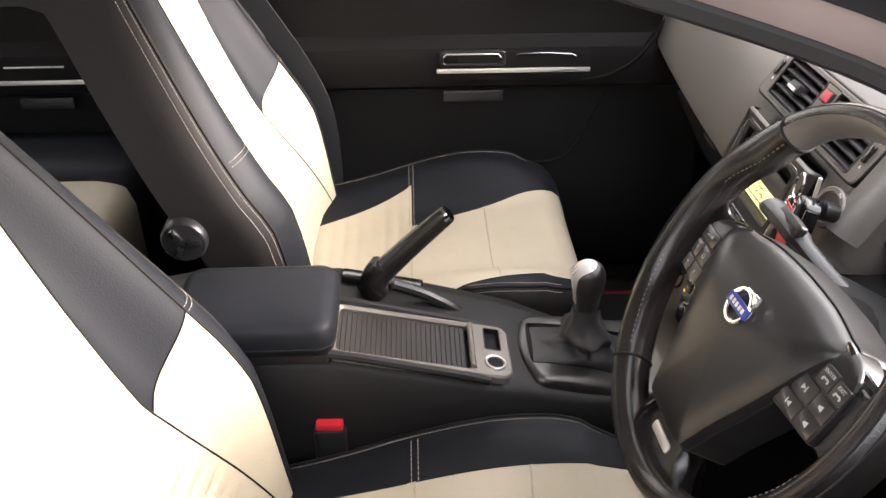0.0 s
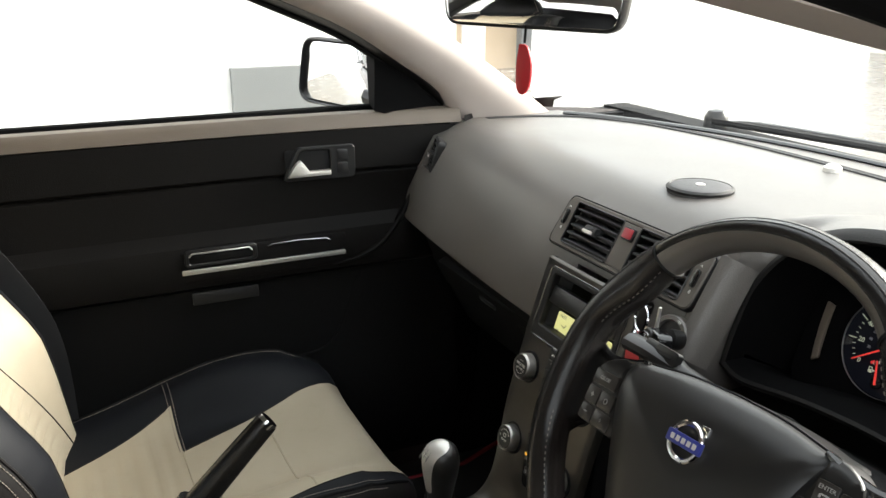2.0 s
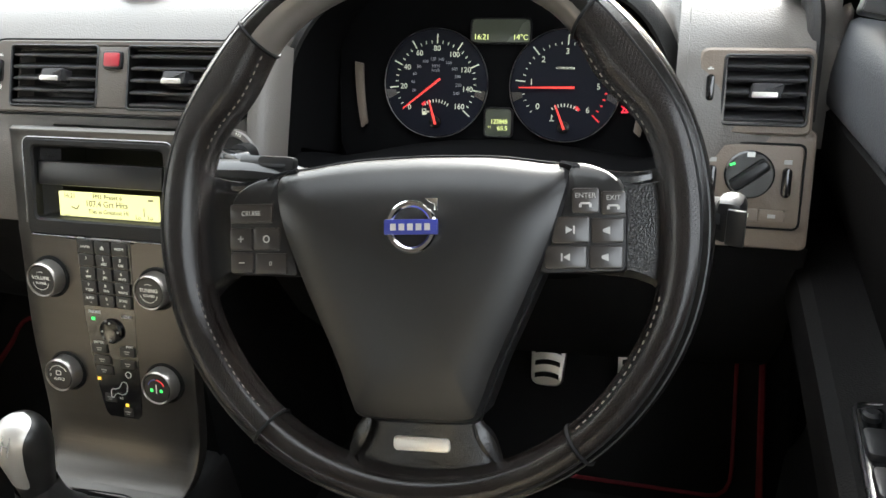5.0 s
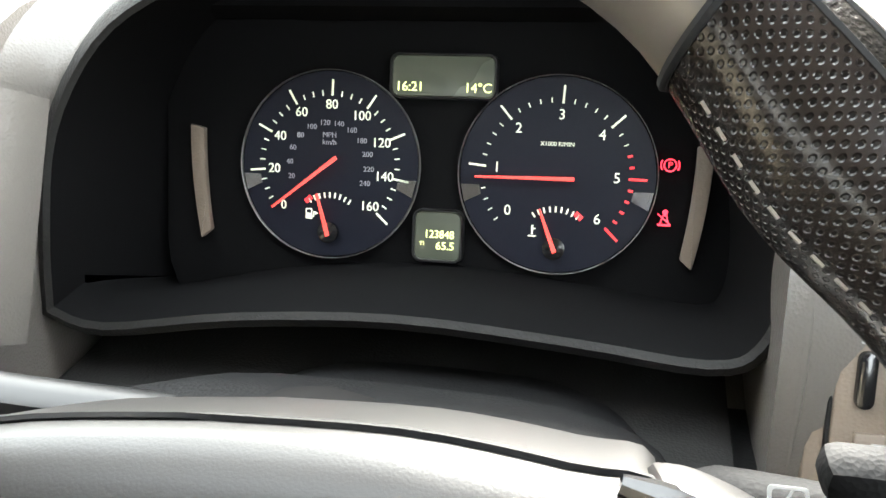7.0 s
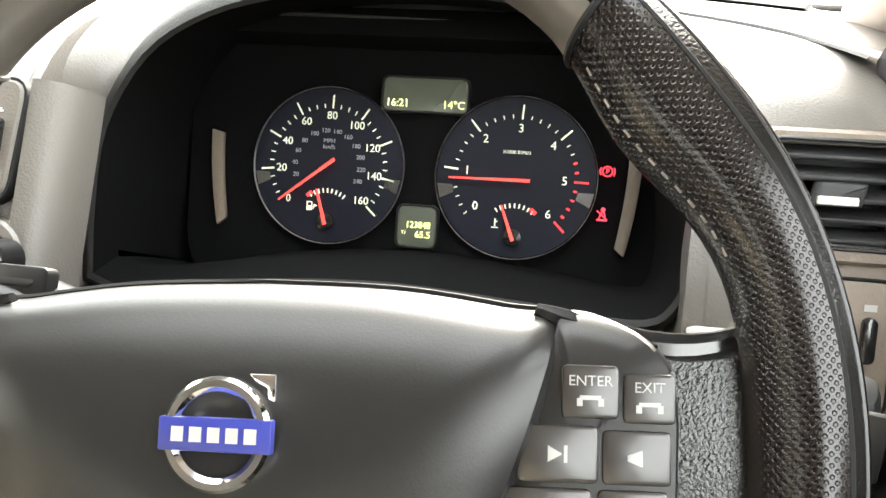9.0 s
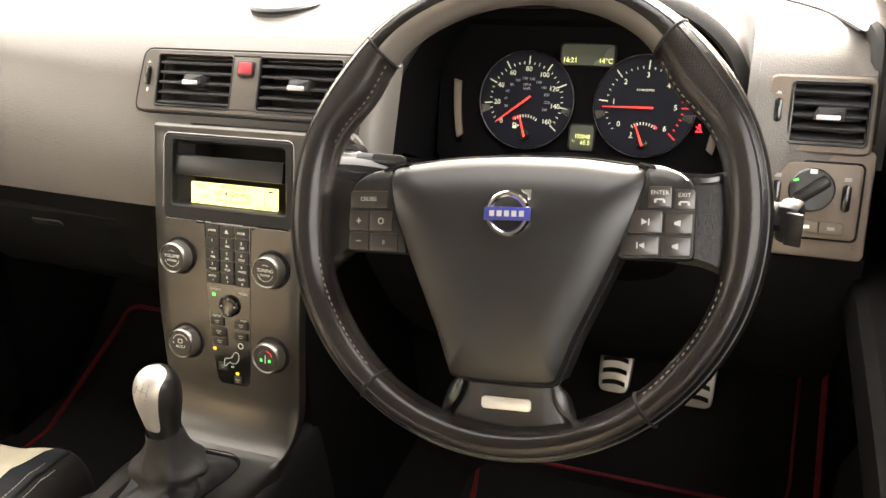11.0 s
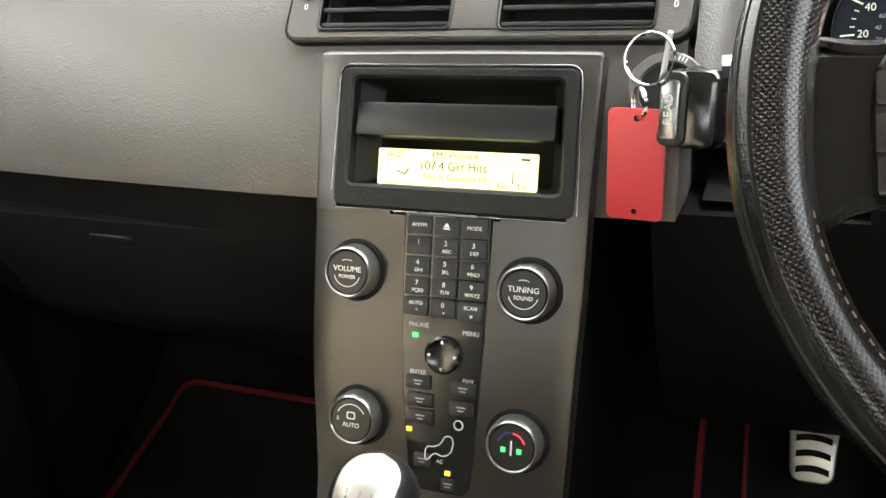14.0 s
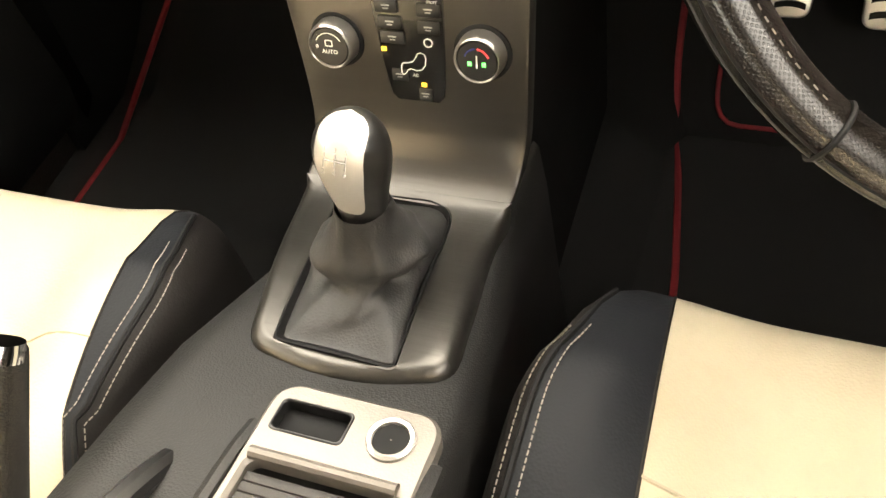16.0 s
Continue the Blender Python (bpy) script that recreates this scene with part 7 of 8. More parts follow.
        jl = [back(lerp(s * cream_half(bv[J]), s * 0.705, k / 10), bv[J] + 0.085 * k / 10) + off for k in range(11)]
        part("cross_seam", stitches_bm(jl, 0.0006, 0.0034, 0.0016), THREAD, st)
        part("cross_seam", tube_bm(jl, 0.0009, 5), SUEDE, st)
        for dv in (-0.006, 0.006):
            part("edge_stitching", stitches_bm([back(s * lerp(0.71, 0.895, k / 6), bv[J] + 0.085 + dv) + off for k in range(7)], 0.0005, 0.0034, 0.0016), THREAD, st)
    # shell behind
    rows = []
    for v in bv[:55:5] + bv[55::2]:
        z, y = 0.30 + 0.545 * v, -0.552 - 0.222 * v
        half = (lerp(0.252, 0.262, min(1, v / 0.4)) if v < 0.4 else lerp(0.262, 0.162, ((v - 0.4) / 0.6) ** 1.25)) * 0.992
        e = 0.035 * max(0, (v - 0.93) / 0.07)
        dp = 0.056 + 0.014 * v + 0.018 * max(0, (v - 0.88) / 0.12)
        rows.append([(cx - half, y - 0.030 - e, z - 0.02), (cx - half, y - dp + 0.025, z - 0.03), (cx - half * 0.9, y - dp, z - 0.035), (cx + half * 0.9, y - dp, z - 0.035), (cx + half, y - dp + 0.025, z - 0.03), (cx + half, y - 0.030 - e, z - 0.02)])
    part("back_shell", rings_bm(rows), SUEDE, st, "black leather back shell", sharp=60)
    # recliner wheel on the console side
    RK = axes_at((cx + inner * 0.262, -0.690, 0.492), (0, 0.94 * inner, -0.34 * inner), (0, 0.34, 0.94))
    rk = part("recliner_knob", turned_bm([(0.032, -0.02), (0.032, 0.008), (0.029, 0.013), (0.012, 0.015), (0.001, 0.015)], RK, 28), SMOOTH, st, "black lobed adjusting knob")
    for a in range(3):
        part("lobe", box_bm((0.022, 0.012, 0.012), RK @ Matrix.Rotation(math.tau * a / 3 + 0.4, 4, "Z") @ Matrix.Translation((0.015, 0, 0.015)), 0.004), GLOSS, rk)

    # headrest on two posts
    def hr(f, d, z, w, tuck=0.0):
        return [(cx + x * f, -0.762 + y + tuck, z) for x, y in rrect(w, d, min(w, d) * 0.36, 6)]
    rings = []
    for z, w, d, t, f in ((0.826, 0.175, 0.060, -0.004, 0.8), (0.832, 0.205, 0.078, -0.004, 0.95), (0.86, 0.225, 0.092, -0.006, 1.0), (0.905, 0.232, 0.100, -0.016, 1.0), (0.95, 0.226, 0.098, -0.030, 1.0), (0.985, 0.208, 0.088, -0.042, 1.0), (1.002, 0.178, 0.066, -0.048, 0.97), (1.010, 0.12, 0.035, -0.05, 0.8)):
        rings.append(hr(f, d, z, w, t))
    h = part("headrest", rings_bm(rings), LEATHER, st, "black leather headrest", sharp=70)
    for s in (-1, 1):
        tr = [(cx + s * w / 2 * 0.93, -0.762 + d * 0.40 + t, z) for z, w, d, t in ((0.84, 0.21, 0.08, -0.004), (0.87, 0.227, 0.094, -0.008), (0.905, 0.234, 0.100, -0.016), (0.95, 0.228, 0.098, -0.030), (0.985, 0.21, 0.088, -0.042))]
        part("stitching", stitches_bm([(x + s * 0.0015, y + 0.0015, z) for x, y, z in smooth_line(tr, 5)], 0.0008), THREAD, h)
        part("post", tube_bm([(cx + s * 0.06, -0.77, 0.80), (cx + s * 0.06, -0.765, 0.84)], 0.006, 10), CHROME, h)
    return st


mat_seam = mat("shadowed_cream_seam", (0.40, 0.35, 0.26), 0.7)
seat("passenger_seat", -0.372, 1, "cream and black leather front passenger seat with stitched bolsters")
seat("driver_seat", 0.372, -1, "cream and black leather driver seat with stitched bolsters")

# seat belt buckles beside the console
def buckle(x, y, z):
    b = thing("seat_belt_buckle", (x, y, z - 0.1), "black seat belt buckle with red release button", "seat belt buckle", "seat belt buckles")
    part("housing", box_bm((0.030, 0.040, 0.085), Matrix.Translation((x, y, z - 0.045)), 0.006), SMOOTH, b)
    part("release_button", box_bm((0.016, 0.034, 0.012), Matrix.Translation((x + 0.004, y, z + 0.001)), 0.003), REDPLASTIC, b, "red release button")
    part("strap", box_bm((0.006, 0.040, 0.14), Matrix.Translation((x, y, z - 0.15)), 0.002), SUEDE, b)


buckle(0.114, -0.485, 0.352)
buckle(-0.118, -0.50, 0.30)

# rear bench
bench = thing("rear_seat", (0, -1.2, 0.05), "cream and black leather rear bench seat", "car seat")
def bench_block(name, x0, x1, y0, y1, z0, z1, m, lab=""):
    rings = []
    cx, cy, w, d = (x0 + x1) / 2, (y0 + y1) / 2, x1 - x0, y1 - y0
    for f, z in ((0.96, z0), (1.0, z0 + 0.03), (1.0, z1 - 0.04), (0.97, z1 - 0.012), (0.88, z1), (0.4, z1 + 0.004), (0.03, z1 + 0.004)):
        rings.append([(cx + x * (f if f > 0.9 else f), cy + y * f, z) for x, y in rrect(w, d, 0.05, 5)])
    part(name, rings_bm(rings), m, bench, lab, sharp=70)


bench_block("cushion_panel", -0.47, -0.20, -1.42, -0.865, 0.10, 0.408, CREAM, "cream leather rear cushion")
bench_block("cushion_bolster", -0.66, -0.475, -1.42, -0.865, 0.10, 0.415, LEATHER, "black leather rear cushion edge")
bench_block("cushion_panel", -0.195, 0.215, -1.42, -0.90, 0.10, 0.40, LEATHER)
bench_block("cushion_panel", 0.22, 0.47, -1.42, -0.93, 0.10, 0.405, CREAM)
bench_block("cushion_bolster", 0.475, 0.66, -1.42, -0.92, 0.10, 0.415, LEATHER)
rows = [[(x, -1.40 - 0.22 * t - 0.02 * math.sin(6 * x) ** 2, 0.30 + 0.52 * t) for x in [-0.64 + 1.28 * k / 16 for k in range(17)]] for t in [j / 8 for j in range(9)]]
bk = rings_bm(rows, closed=False)
rings_bm([[(x, y - 0.12, z) for x, y, z in r] for r in rows], closed=False, bm=bk)
part("backrest", bk, LEATHER, bench, "black leather rear backrest")

# ---- doors ----
DROPS_SEED = 7


def sill_in(y):
    """Inner crest of the driver door top, closing in towards the front."""
    return 0.660 - (0.137 if y < 0 else 0.165) * max(y, -0.45)


def sill_out(y):
    return 0.742 - 0.08 * max(y, -0.45)


def sill_z(t):
    """Height of the driver door top, from its crest (0) out to the glass (1)."""
    return 0.7480 + 0.038 * t ** 0.8


def door_section(s, y, y0, y1):
    """Round the inner trim at y, from the glass line down; s is the side."""
    bow = lambda z: (0.034 if z > 0.64 else 0.010) * (max(0, y + 0.30) / 0.5) ** 2
    low = [(0.664, 0.592), (0.652, 0.580), (0.643, 0.572), (0.6395, 0.555), (0.6395, 0.515), (0.643, 0.498), (0.655, 0.490), (0.672, 0.484)]
    if s > 0:
        low = [(0.668, 0.557), (0.655, 0.553), (0.630, 0.552), (0.621, 0.546), (0.6185, 0.530), (0.6195, 0.505), (0.632, 0.490), (0.672, 0.484)]
    foot = [(0.673, 0.482), (0.676, 0.36), (0.670, 0.30), (0.655, 0.26), (0.652, 0.14), (0.668, 0.08), (0.69, 0.05)]
    if s < 0:
        pts = [(0.735, 0.771), (0.728, 0.773), (0.697, 0.779), (0.684, 0.776), (0.676, 0.767), (0.672, 0.752)]
        pts2 = [(0.6705, 0.750), (0.667, 0.715), (0.6645, 0.680), (0.667, 0.676), (0.672, 0.673), (0.6665, 0.669), (0.6665, 0.62)] + low
        return tuple([(s * (x - bow(z)), y, z) for x, z in ps] for ps in (pts, pts2, foot))
    xi, xo = sill_in(y), sill_out(y)
    pts = [(xo, 0.7745), (xo - 0.0015, 0.7800)] + [(xi + (xo - xi) * t, sill_z(t)) for t in (0.90, 0.7, 0.5, 0.3, 0.18, 0.10)] + [(xi + 0.003, 0.7455), (xi - 0.0005, 0.740), (xi - 0.002, 0.732)]
    pts2 = [(xi - 0.002, 0.732), (xi - 0.0045, 0.710), (xi - 0.005, 0.688), (xi - 0.004, 0.678), (xi - 0.003, 0.676), (xi + 0.001, 0.673), (xi - 0.003, 0.669), (xi - 0.002, 0.63)]
    sag = lambda z: 0.018 * (max(0, y - 0.03) / 0.175) ** 1.4 * max(0, min(1, (z - 0.66) / 0.08))
    drop = lambda ps: [(x, y, z - sag(z)) for x, z in ps]
    return drop(pts), drop(pts2) + [(x - bow(0), y, z) for x, z in low], [(x - bow(0), y, z) for x, z in foot]


def front_door(s, name, label):
    d = thing(name, (s * 0.70, -0.25, 0.05), label, "car door", "front doors", "structure")
    ys = [-0.665 + 0.87 * k / 20 for k in range(21)]
    secs = [door_section(s, y, -0.665, 0.205) for y in ys]
    part("sill_trim", rings_bm([a if s < 0 else a[2:] for a, _, _ in secs], closed=False), BEIGE if s < 0 else SILLGREY, d, "soft door top trim below the window")
    if s > 0:
        part("sill_edge", rings_bm([a[:3] for a, _, _ in secs], closed=False), FRAMESEAL, d, "dull brown rubber along the window slot")
        # sky light on the upper trim, put into its colour as a lighter grey
        part("skylit_trim", rings_bm([b[:5] for _, b, _ in secs], closed=False), SILLGREY, d, "dark vinyl trim below the door top, coloured grey as lit by the sky", sharp=28)
        part("upper_trim", rings_bm([b[4:] for _, b, _ in secs], closed=False), DOORDARK, d, "dark vinyl door trim with armrest", sharp=28)
    else:
        part("upper_trim", rings_bm([b for _, b, _ in secs], closed=False), DOORDARK, d, "dark vinyl door trim with armrest", sharp=28)
    part("lower_trim", rings_bm([c for _, _, c in secs], closed=False), LOWER, d, "black lower door trim")
    ex = lambda y: sill_out(y) - 0.729 if s > 0 else 0.0
    part("outer_skin", rings_bm([[(s * (0.738 + ex(y)), y, 0.783 if s > 0 else 0.769), (s * (0.775 + ex(y)), y, 0.755), (s * 0.82, y, 0.62), (s * 0.835, y, 0.40), (s * 0.815, y, 0.10), (s * 0.78, y, -0.02), (s * 0.70, y, 0.0), (s * 0.695, y, 0.05)] for y in (-0.70, -0.4, -0.1, 0.3, 0.5)], closed=False), PAINT, d, "wet bronze-grey painted outer door skin", sharp=60)
    part("front_edge", rings_bm([[(s * 0.63, 0.207, 0.765), (s * 0.78, 0.45, 0.765)], [(s * 0.66, 0.207, 0.05), (s * 0.78, 0.45, 0.05)]], closed=False), LOWER, d)
    part("rear_edge", rings_bm([[(s * 0.672, -0.668, 0.77), (s * 0.78, -0.70, 0.76)], [(s * 0.66, -0.668, 0.05), (s * 0.80, -0.70, 0.05)]], closed=False), RUBBER, d)
    part("window_seal", tube_bm([(s * (0.742 + ex(y)), y, (0.786 if y < 0.2 else 0.77) - (0 if s > 0 else 0.013)) for y in (-0.69, -0.3, 0.05, 0.24)], 0.010 if s > 0 else 0.008, 8), SEALBLACK, d)
    if s > 0:
        part("window_slot", rings_bm([[(sill_out(y) - 0.001, y, 0.779), (sill_out(y) + 0.024, y, 0.777)] for y in (-0.66, -0.3, 0.0, 0.22)], closed=False), SEALBLACK, d, "dark slot for the lowered window")
    part("outer_moulding", tube_bm([(s * (0.757 + ex(y)), y, 0.780 if s > 0 else 0.766) for y in (-0.69, -0.3, 0.05, 0.26)], 0.006, 8), FRAMESEAL if s > 0 else SMOOTH, d)
    # inner door handle in its cup
    H = axes_at((s * 0.668, -0.070, 0.696), (0.06, 1, 0) if s < 0 else (0.137, -1, 0), (0, 0, 1))
    f = 1 if s < 0 else -1
    H.translation = Vector((s * 0.6575, -0.070, 0.696)) if s < 0 else Vector((0.6640, -0.056, 0.700))
    cup = part("handle_cup", frame_bm(rpoly([(-0.068, -0.030), (0.066, -0.030), (0.066, 0.030), (-0.040, 0.030)] if f > 0 else [(-0.066, -0.030), (0.068, -0.030), (0.040, 0.030), (-0.066, 0.030)], 0.010, 5),
                                      rpoly([(-0.058, -0.023), (0.020, -0.023), (0.020, 0.024), (-0.034, 0.024)] if f > 0 else [(-0.020, -0.023), (0.058, -0.023), (0.034, 0.024), (-0.020, 0.024)], 0.008, 5), 0.006, H, 0.0015, lift=0.006, inner_depth=0.03), SMOOTH, d, "black handle cup")
    part("cup_floor", slab_bm(rrect(0.085, 0.050, 0.006, 3, -0.019 * f, 0), 0.002, H, 0.0003, lift=0.002), RUBBER, cup)
    part("lever", slab_bm(([(-0.059, -0.022), (0.019, -0.022), (0.019, -0.0125), (-0.020, -0.0125), (-0.030, 0.002), (-0.036, 0.008), (-0.042, 0.004), (-0.052, -0.008)] if f > 0 else
                           [(0.059, -0.022), (0.052, -0.008), (0.042, 0.004), (0.036, 0.008), (0.030, 0.002), (0.020, -0.0125), (-0.019, -0.0125), (-0.019, -0.022)]), 0.010, H, 0.003, lift=0.015), SATIN if s < 0 else DARKCHROME, cup, "satin silver pull lever")
    # lock keys ahead of the lever
    for zz in (0.012, -0.012):
        k = part("lock_key", slab_bm(rrect(0.020, 0.020, 0.003, 3, 0.042 * f, zz), 0.004, H, 0.001, lift=0.0075), SMOOTH, cup)
        if s > 0:
            part("symbol", bar_bm(0.042 * f, zz - 0.004, 0.042 * f, zz + 0.004, 0.005, H @ Matrix.Translation((0, 0, 0.0075))), GREYMARK, k)
    # armrest with silver strip and pull
    A = axes_at((s * 0.6375, -0.18, 0.5), (0.014, 1, 0) if s < 0 else (0.014, -1, 0), (0, 0, 1))
    if s < 0:
        part("strip", box_bm((0.292, 0.0085, 0.006), A @ Matrix.Translation((0, 0.030, 0.001)), 0.0015), SATIN, d, "thin silver armrest strip")
        part("armrest_panel", slab_bm(rrect(0.298, 0.060, 0.008, 4, 0, 0.037), 0.012, A, 0.003, lift=-0.0006), DOORDARK, d)
        pul = part("pull_pocket", frame_bm(rrect(0.125, 0.030, 0.008, 4, -0.078 * f, 0.054), rrect(0.110, 0.018, 0.005, 4, -0.078 * f, 0.053), 0.010, A, 0.0015, lift=0.0035, inner_depth=0.008), SMOOTH, d)
        part("pocket_floor", slab_bm(rrect(0.110, 0.018, 0.005, 4, -0.078 * f, 0.053), 0.002, A, 0.0003, lift=-0.0005), RUBBER, pul)
        part("pocket_lip", tube_bm([A @ Vector((x * f, 0.0635 - (0.006 if x in (-0.133, -0.025) else 0), 0.0045)) for x in (-0.133, -0.128, -0.03, -0.025)], 0.0014, 6), SATIN, pul)
        part("crease", tube_bm([A @ Vector((x * f, 0.0625 + z, 0.0010)) for x, z in ((0.004, -0.003), (0.012, 0), (0.06, 0.001), (0.11, -0.002), (0.118, -0.006))], 0.0014, 6), DARKCHROME, d)
        part("ash_lid", box_bm((0.115, 0.022, 0.006), A @ Matrix.Translation((-0.075 * f, -0.022, -0.004)), 0.002), SMOOTH, d)
        sweep = smooth_line([(-0.6395, 0.133, 0.668), (-0.6420, 0.118, 0.645), (-0.6455, 0.090, 0.595), (-0.6370, 0.045, 0.543), (-0.6355, -0.005, 0.517), (-0.6385, -0.055, 0.5075)], 6)
        part("armrest_sweep", tube_bm(sweep, [0.0025 + 0.0060 * math.sin(math.pi * k / 30) for k in range(31)], 10, flat=0.7), DOORDARK, d, "curved front edge of the armrest")
        part("armrest_ridge", tube_bm(smooth_line([(-0.6645, -0.640, 0.592), (-0.6600, -0.56, 0.582), (-0.6530, -0.43, 0.562), (-0.6440, -0.335, 0.549)], 6), 0.0045, 8, flat=0.6), DOORDARK, d)
        part("pocket_edge", tube_bm(smooth_line([(-0.668, 0.010, 0.475), (-0.671, -0.012, 0.430), (-0.671, -0.040, 0.360), (-0.667, -0.085, 0.325), (-0.662, -0.20, 0.322)], 6), 0.0025, 6), LOWER, d)
    # pocket along the bottom
    part("map_pocket", rings_bm([[(s * (0.650 - 0.02 * math.sin(math.pi * t)), -0.60 + 0.55 * t, 0.30 - 0.04 * t), (s * (0.630 - 0.02 * math.sin(math.pi * t)), -0.60 + 0.55 * t, 0.16), (s * 0.66, -0.60 + 0.55 * t, 0.08)] for t in [k / 8 for k in range(9)]], closed=False), LOWER, d)
    # lock pin on the door top
    lk = axes_at((s * (0.690 if s < 0 else 0.745), -0.585, 0.783 if s < 0 else 0.772), (1, 0, 0), (0, 1, 0))
    part("lock_pin", turned_bm([(0.007, 0.0), (0.007, 0.003), (0.0035, 0.004), (0.0035, 0.012), (0.0045, 0.017), (0.001, 0.019)], lk, 14), SMOOTH, d)
    # window frame above
    low = [(-0.78, 1.060), (-0.62, 1.062), (-0.50, 1.057), (-0.43, 1.050), (-0.36, 1.037), (-0.265, 1.010), (-0.208, 0.990), (-0.149, 0.957), (0.012, 0.869), (0.10, 0.818), (0.185, 0.768), (0.23, 0.742)]
    if s > 0:
        low = [(y, z + 0.012 * min(1, max(0, -y / 0.25))) for y, z in low]
    else:
        low = low[:4] + [(-0.36, 1.038), (-0.265, 1.018), (-0.21, 0.998), (-0.132, 0.966), (-0.018, 0.917), (0.076, 0.859), (0.165, 0.797), (0.23, 0.745)]
    pts = smooth_line([(0, y, z) for y, z in low], 4)
    n = len(pts)
    rings, inner = [], []
    for i, p in enumerate(pts):
        t = max(0, (p.y + 0.5) / 0.72)
        xb = 0.628 + 0.05 * t ** 1.6
        w = 0.05 * min(1, max(0, t - 0.30) / 0.25) if s > 0 else 0.0
        xi = w * 0.25
        rings.append([(s * xb, p.y, p.z), (s * (xb + 0.018), p.y, p.z - 0.002), (s * (xb + 0.030), p.y + 0.004, p.z + 0.010), (s * (xb + 0.028), p.y + (0.014 + w) * min(1, t * 2), p.z + 0.034 + w * 0.7), (s * (xb + 0.004), p.y + (0.018 + w) * min(1, t * 2), p.z + 0.044 + w * 0.7), (s * (xb - 0.018 - xi), p.y + 0.012 + w, p.z + 0.034 + w * 0.7), (s * (xb - 0.020 - xi * 0.4), p.y + 0.003, p.z + 0.008)])
    if s > 0:
        part("frame_lining", rings_bm([[(x - 0.0016, y, z) for x, y, z in (r[4], r[5], r[6], r[0])] for r in rings], closed=False), SEALBLACK, d, "matt black lining inside the window frame")
    if s > 0:
        part("outer_seal", rings_bm([[(r[2][0] + 0.0016, r[2][1], r[2][2]), (r[3][0] + 0.0016, r[3][1], r[3][2])] for r in rings], closed=False), SEALBLACK, d, "matt black seal on the outside of the frame")
        part("seal_bead", tube_bm([(r[2][0] * 0.55 + r[3][0] * 0.45 + 0.002, r[2][1] * 0.55 + r[3][1] * 0.45, r[2][2] * 0.55 + r[3][2] * 0.45) for r in rings], 0.003, 6), FRAMESEAL, d)
    part("window_frame", rings_bm(rings), FRAMEBROWN if s > 0 else SMOOTH, d, "dark window frame with rubber seals", sharp=50)
    part("frame_seal", tube_bm([(s * (0.628 + 0.05 * max(0, (p.y + 0.5) / 0.72) ** 1.6 + 0.012), p.y, p.z - 0.004) for p in pts], 0.006, 8), RUBBER, d)
    part("frame_lip", tube_bm([(s * (0.628 + 0.05 * max(0, (p.y + 0.5) / 0.72) ** 1.6 + 0.031), p.y + 0.006, p.z + 0.022) for p in pts], 0.004, 8), FRAMESEAL if s > 0 else RUBBER, d)
    # sail panel at the mirror, with tweeter
    if s > 0:
        sail = [[(0.642, 0.235, 0.715), (0.690, 0.040, 0.762), (0.742, 0.060, 0.780), (0.745, 0.235, 0.755)], [(0.643, 0.165, 0.785), (0.687, 0.026, 0.795), (0.733, 0.042, 0.800), (0.730, 0.175, 0.790)], [(0.644, 0.110, 0.826), (0.680, 0.002, 0.835), (0.718, 0.014, 0.838), (0.715, 0.115, 0.830)], [(0.640, 0.050, 0.862), (0.668, -0.032, 0.876), (0.698, -0.024, 0.878), (0.698, 0.054, 0.865)], [(0.634, -0.035, 0.910), (0.655, -0.078, 0.919), (0.680, -0.072, 0.920), (0.680, -0.032, 0.912)], [(0.632, -0.092, 0.936), (0.645, -0.106, 0.940), (0.660, -0.103, 0.940), (0.660, -0.090, 0.937)]]
        sp = part("sail_panel", rings_bm(sail), SEALBLACK, d, "black sail panel behind the mirror", sharp=50)
        for k in range(4):
            a, b = Vector((0.6845 - 0.003 * k, 0.052 - 0.009 * k, 0.778 + 0.017 * k)), Vector((0.6700 - 0.003 * k, 0.098 - 0.010 * k, 0.776 + 0.017 * k))
            part("louvre", tube_bm([a, b], 0.0016, 6), LOWER, sp)
    else:
        part("sail_panel", rings_bm([[(-0.662, 0.040, 0.780), (-0.672, 0.235, 0.715), (-0.662, 0.10, 0.850), (-0.668, 0.045, 0.886)], [(-0.742, 0.060, 0.780), (-0.745, 0.235, 0.755), (-0.715, 0.10, 0.850), (-0.712, 0.045, 0.886)]]), SEALBLACK, d, "black sail panel behind the mirror")
    if s > 0:
        TW = axes_at((0.645, 0.122, 0.783), (0.96, -0.14, -0.22), (0.20, 0.28, 0.94))
        tw = part("tweeter", slab_bm(rpoly([(-0.0120, -0.0205), (0.0110, -0.0195), (0.0125, 0.0205), (-0.0100, 0.0210)], 0.004, 4), 0.034, TW, 0.003, lift=0.004), SMOOTH, d, "black tweeter housing")
        part("mesh", slab_bm(rpoly([(-0.0105, -0.0190), (0.0095, -0.0180), (0.0110, 0.0190), (-0.0085, 0.0195)], 0.003, 4), 0.004, TW, 0.0008, lift=0.0046), GRILLE, tw, "grey tweeter mesh")
    return d


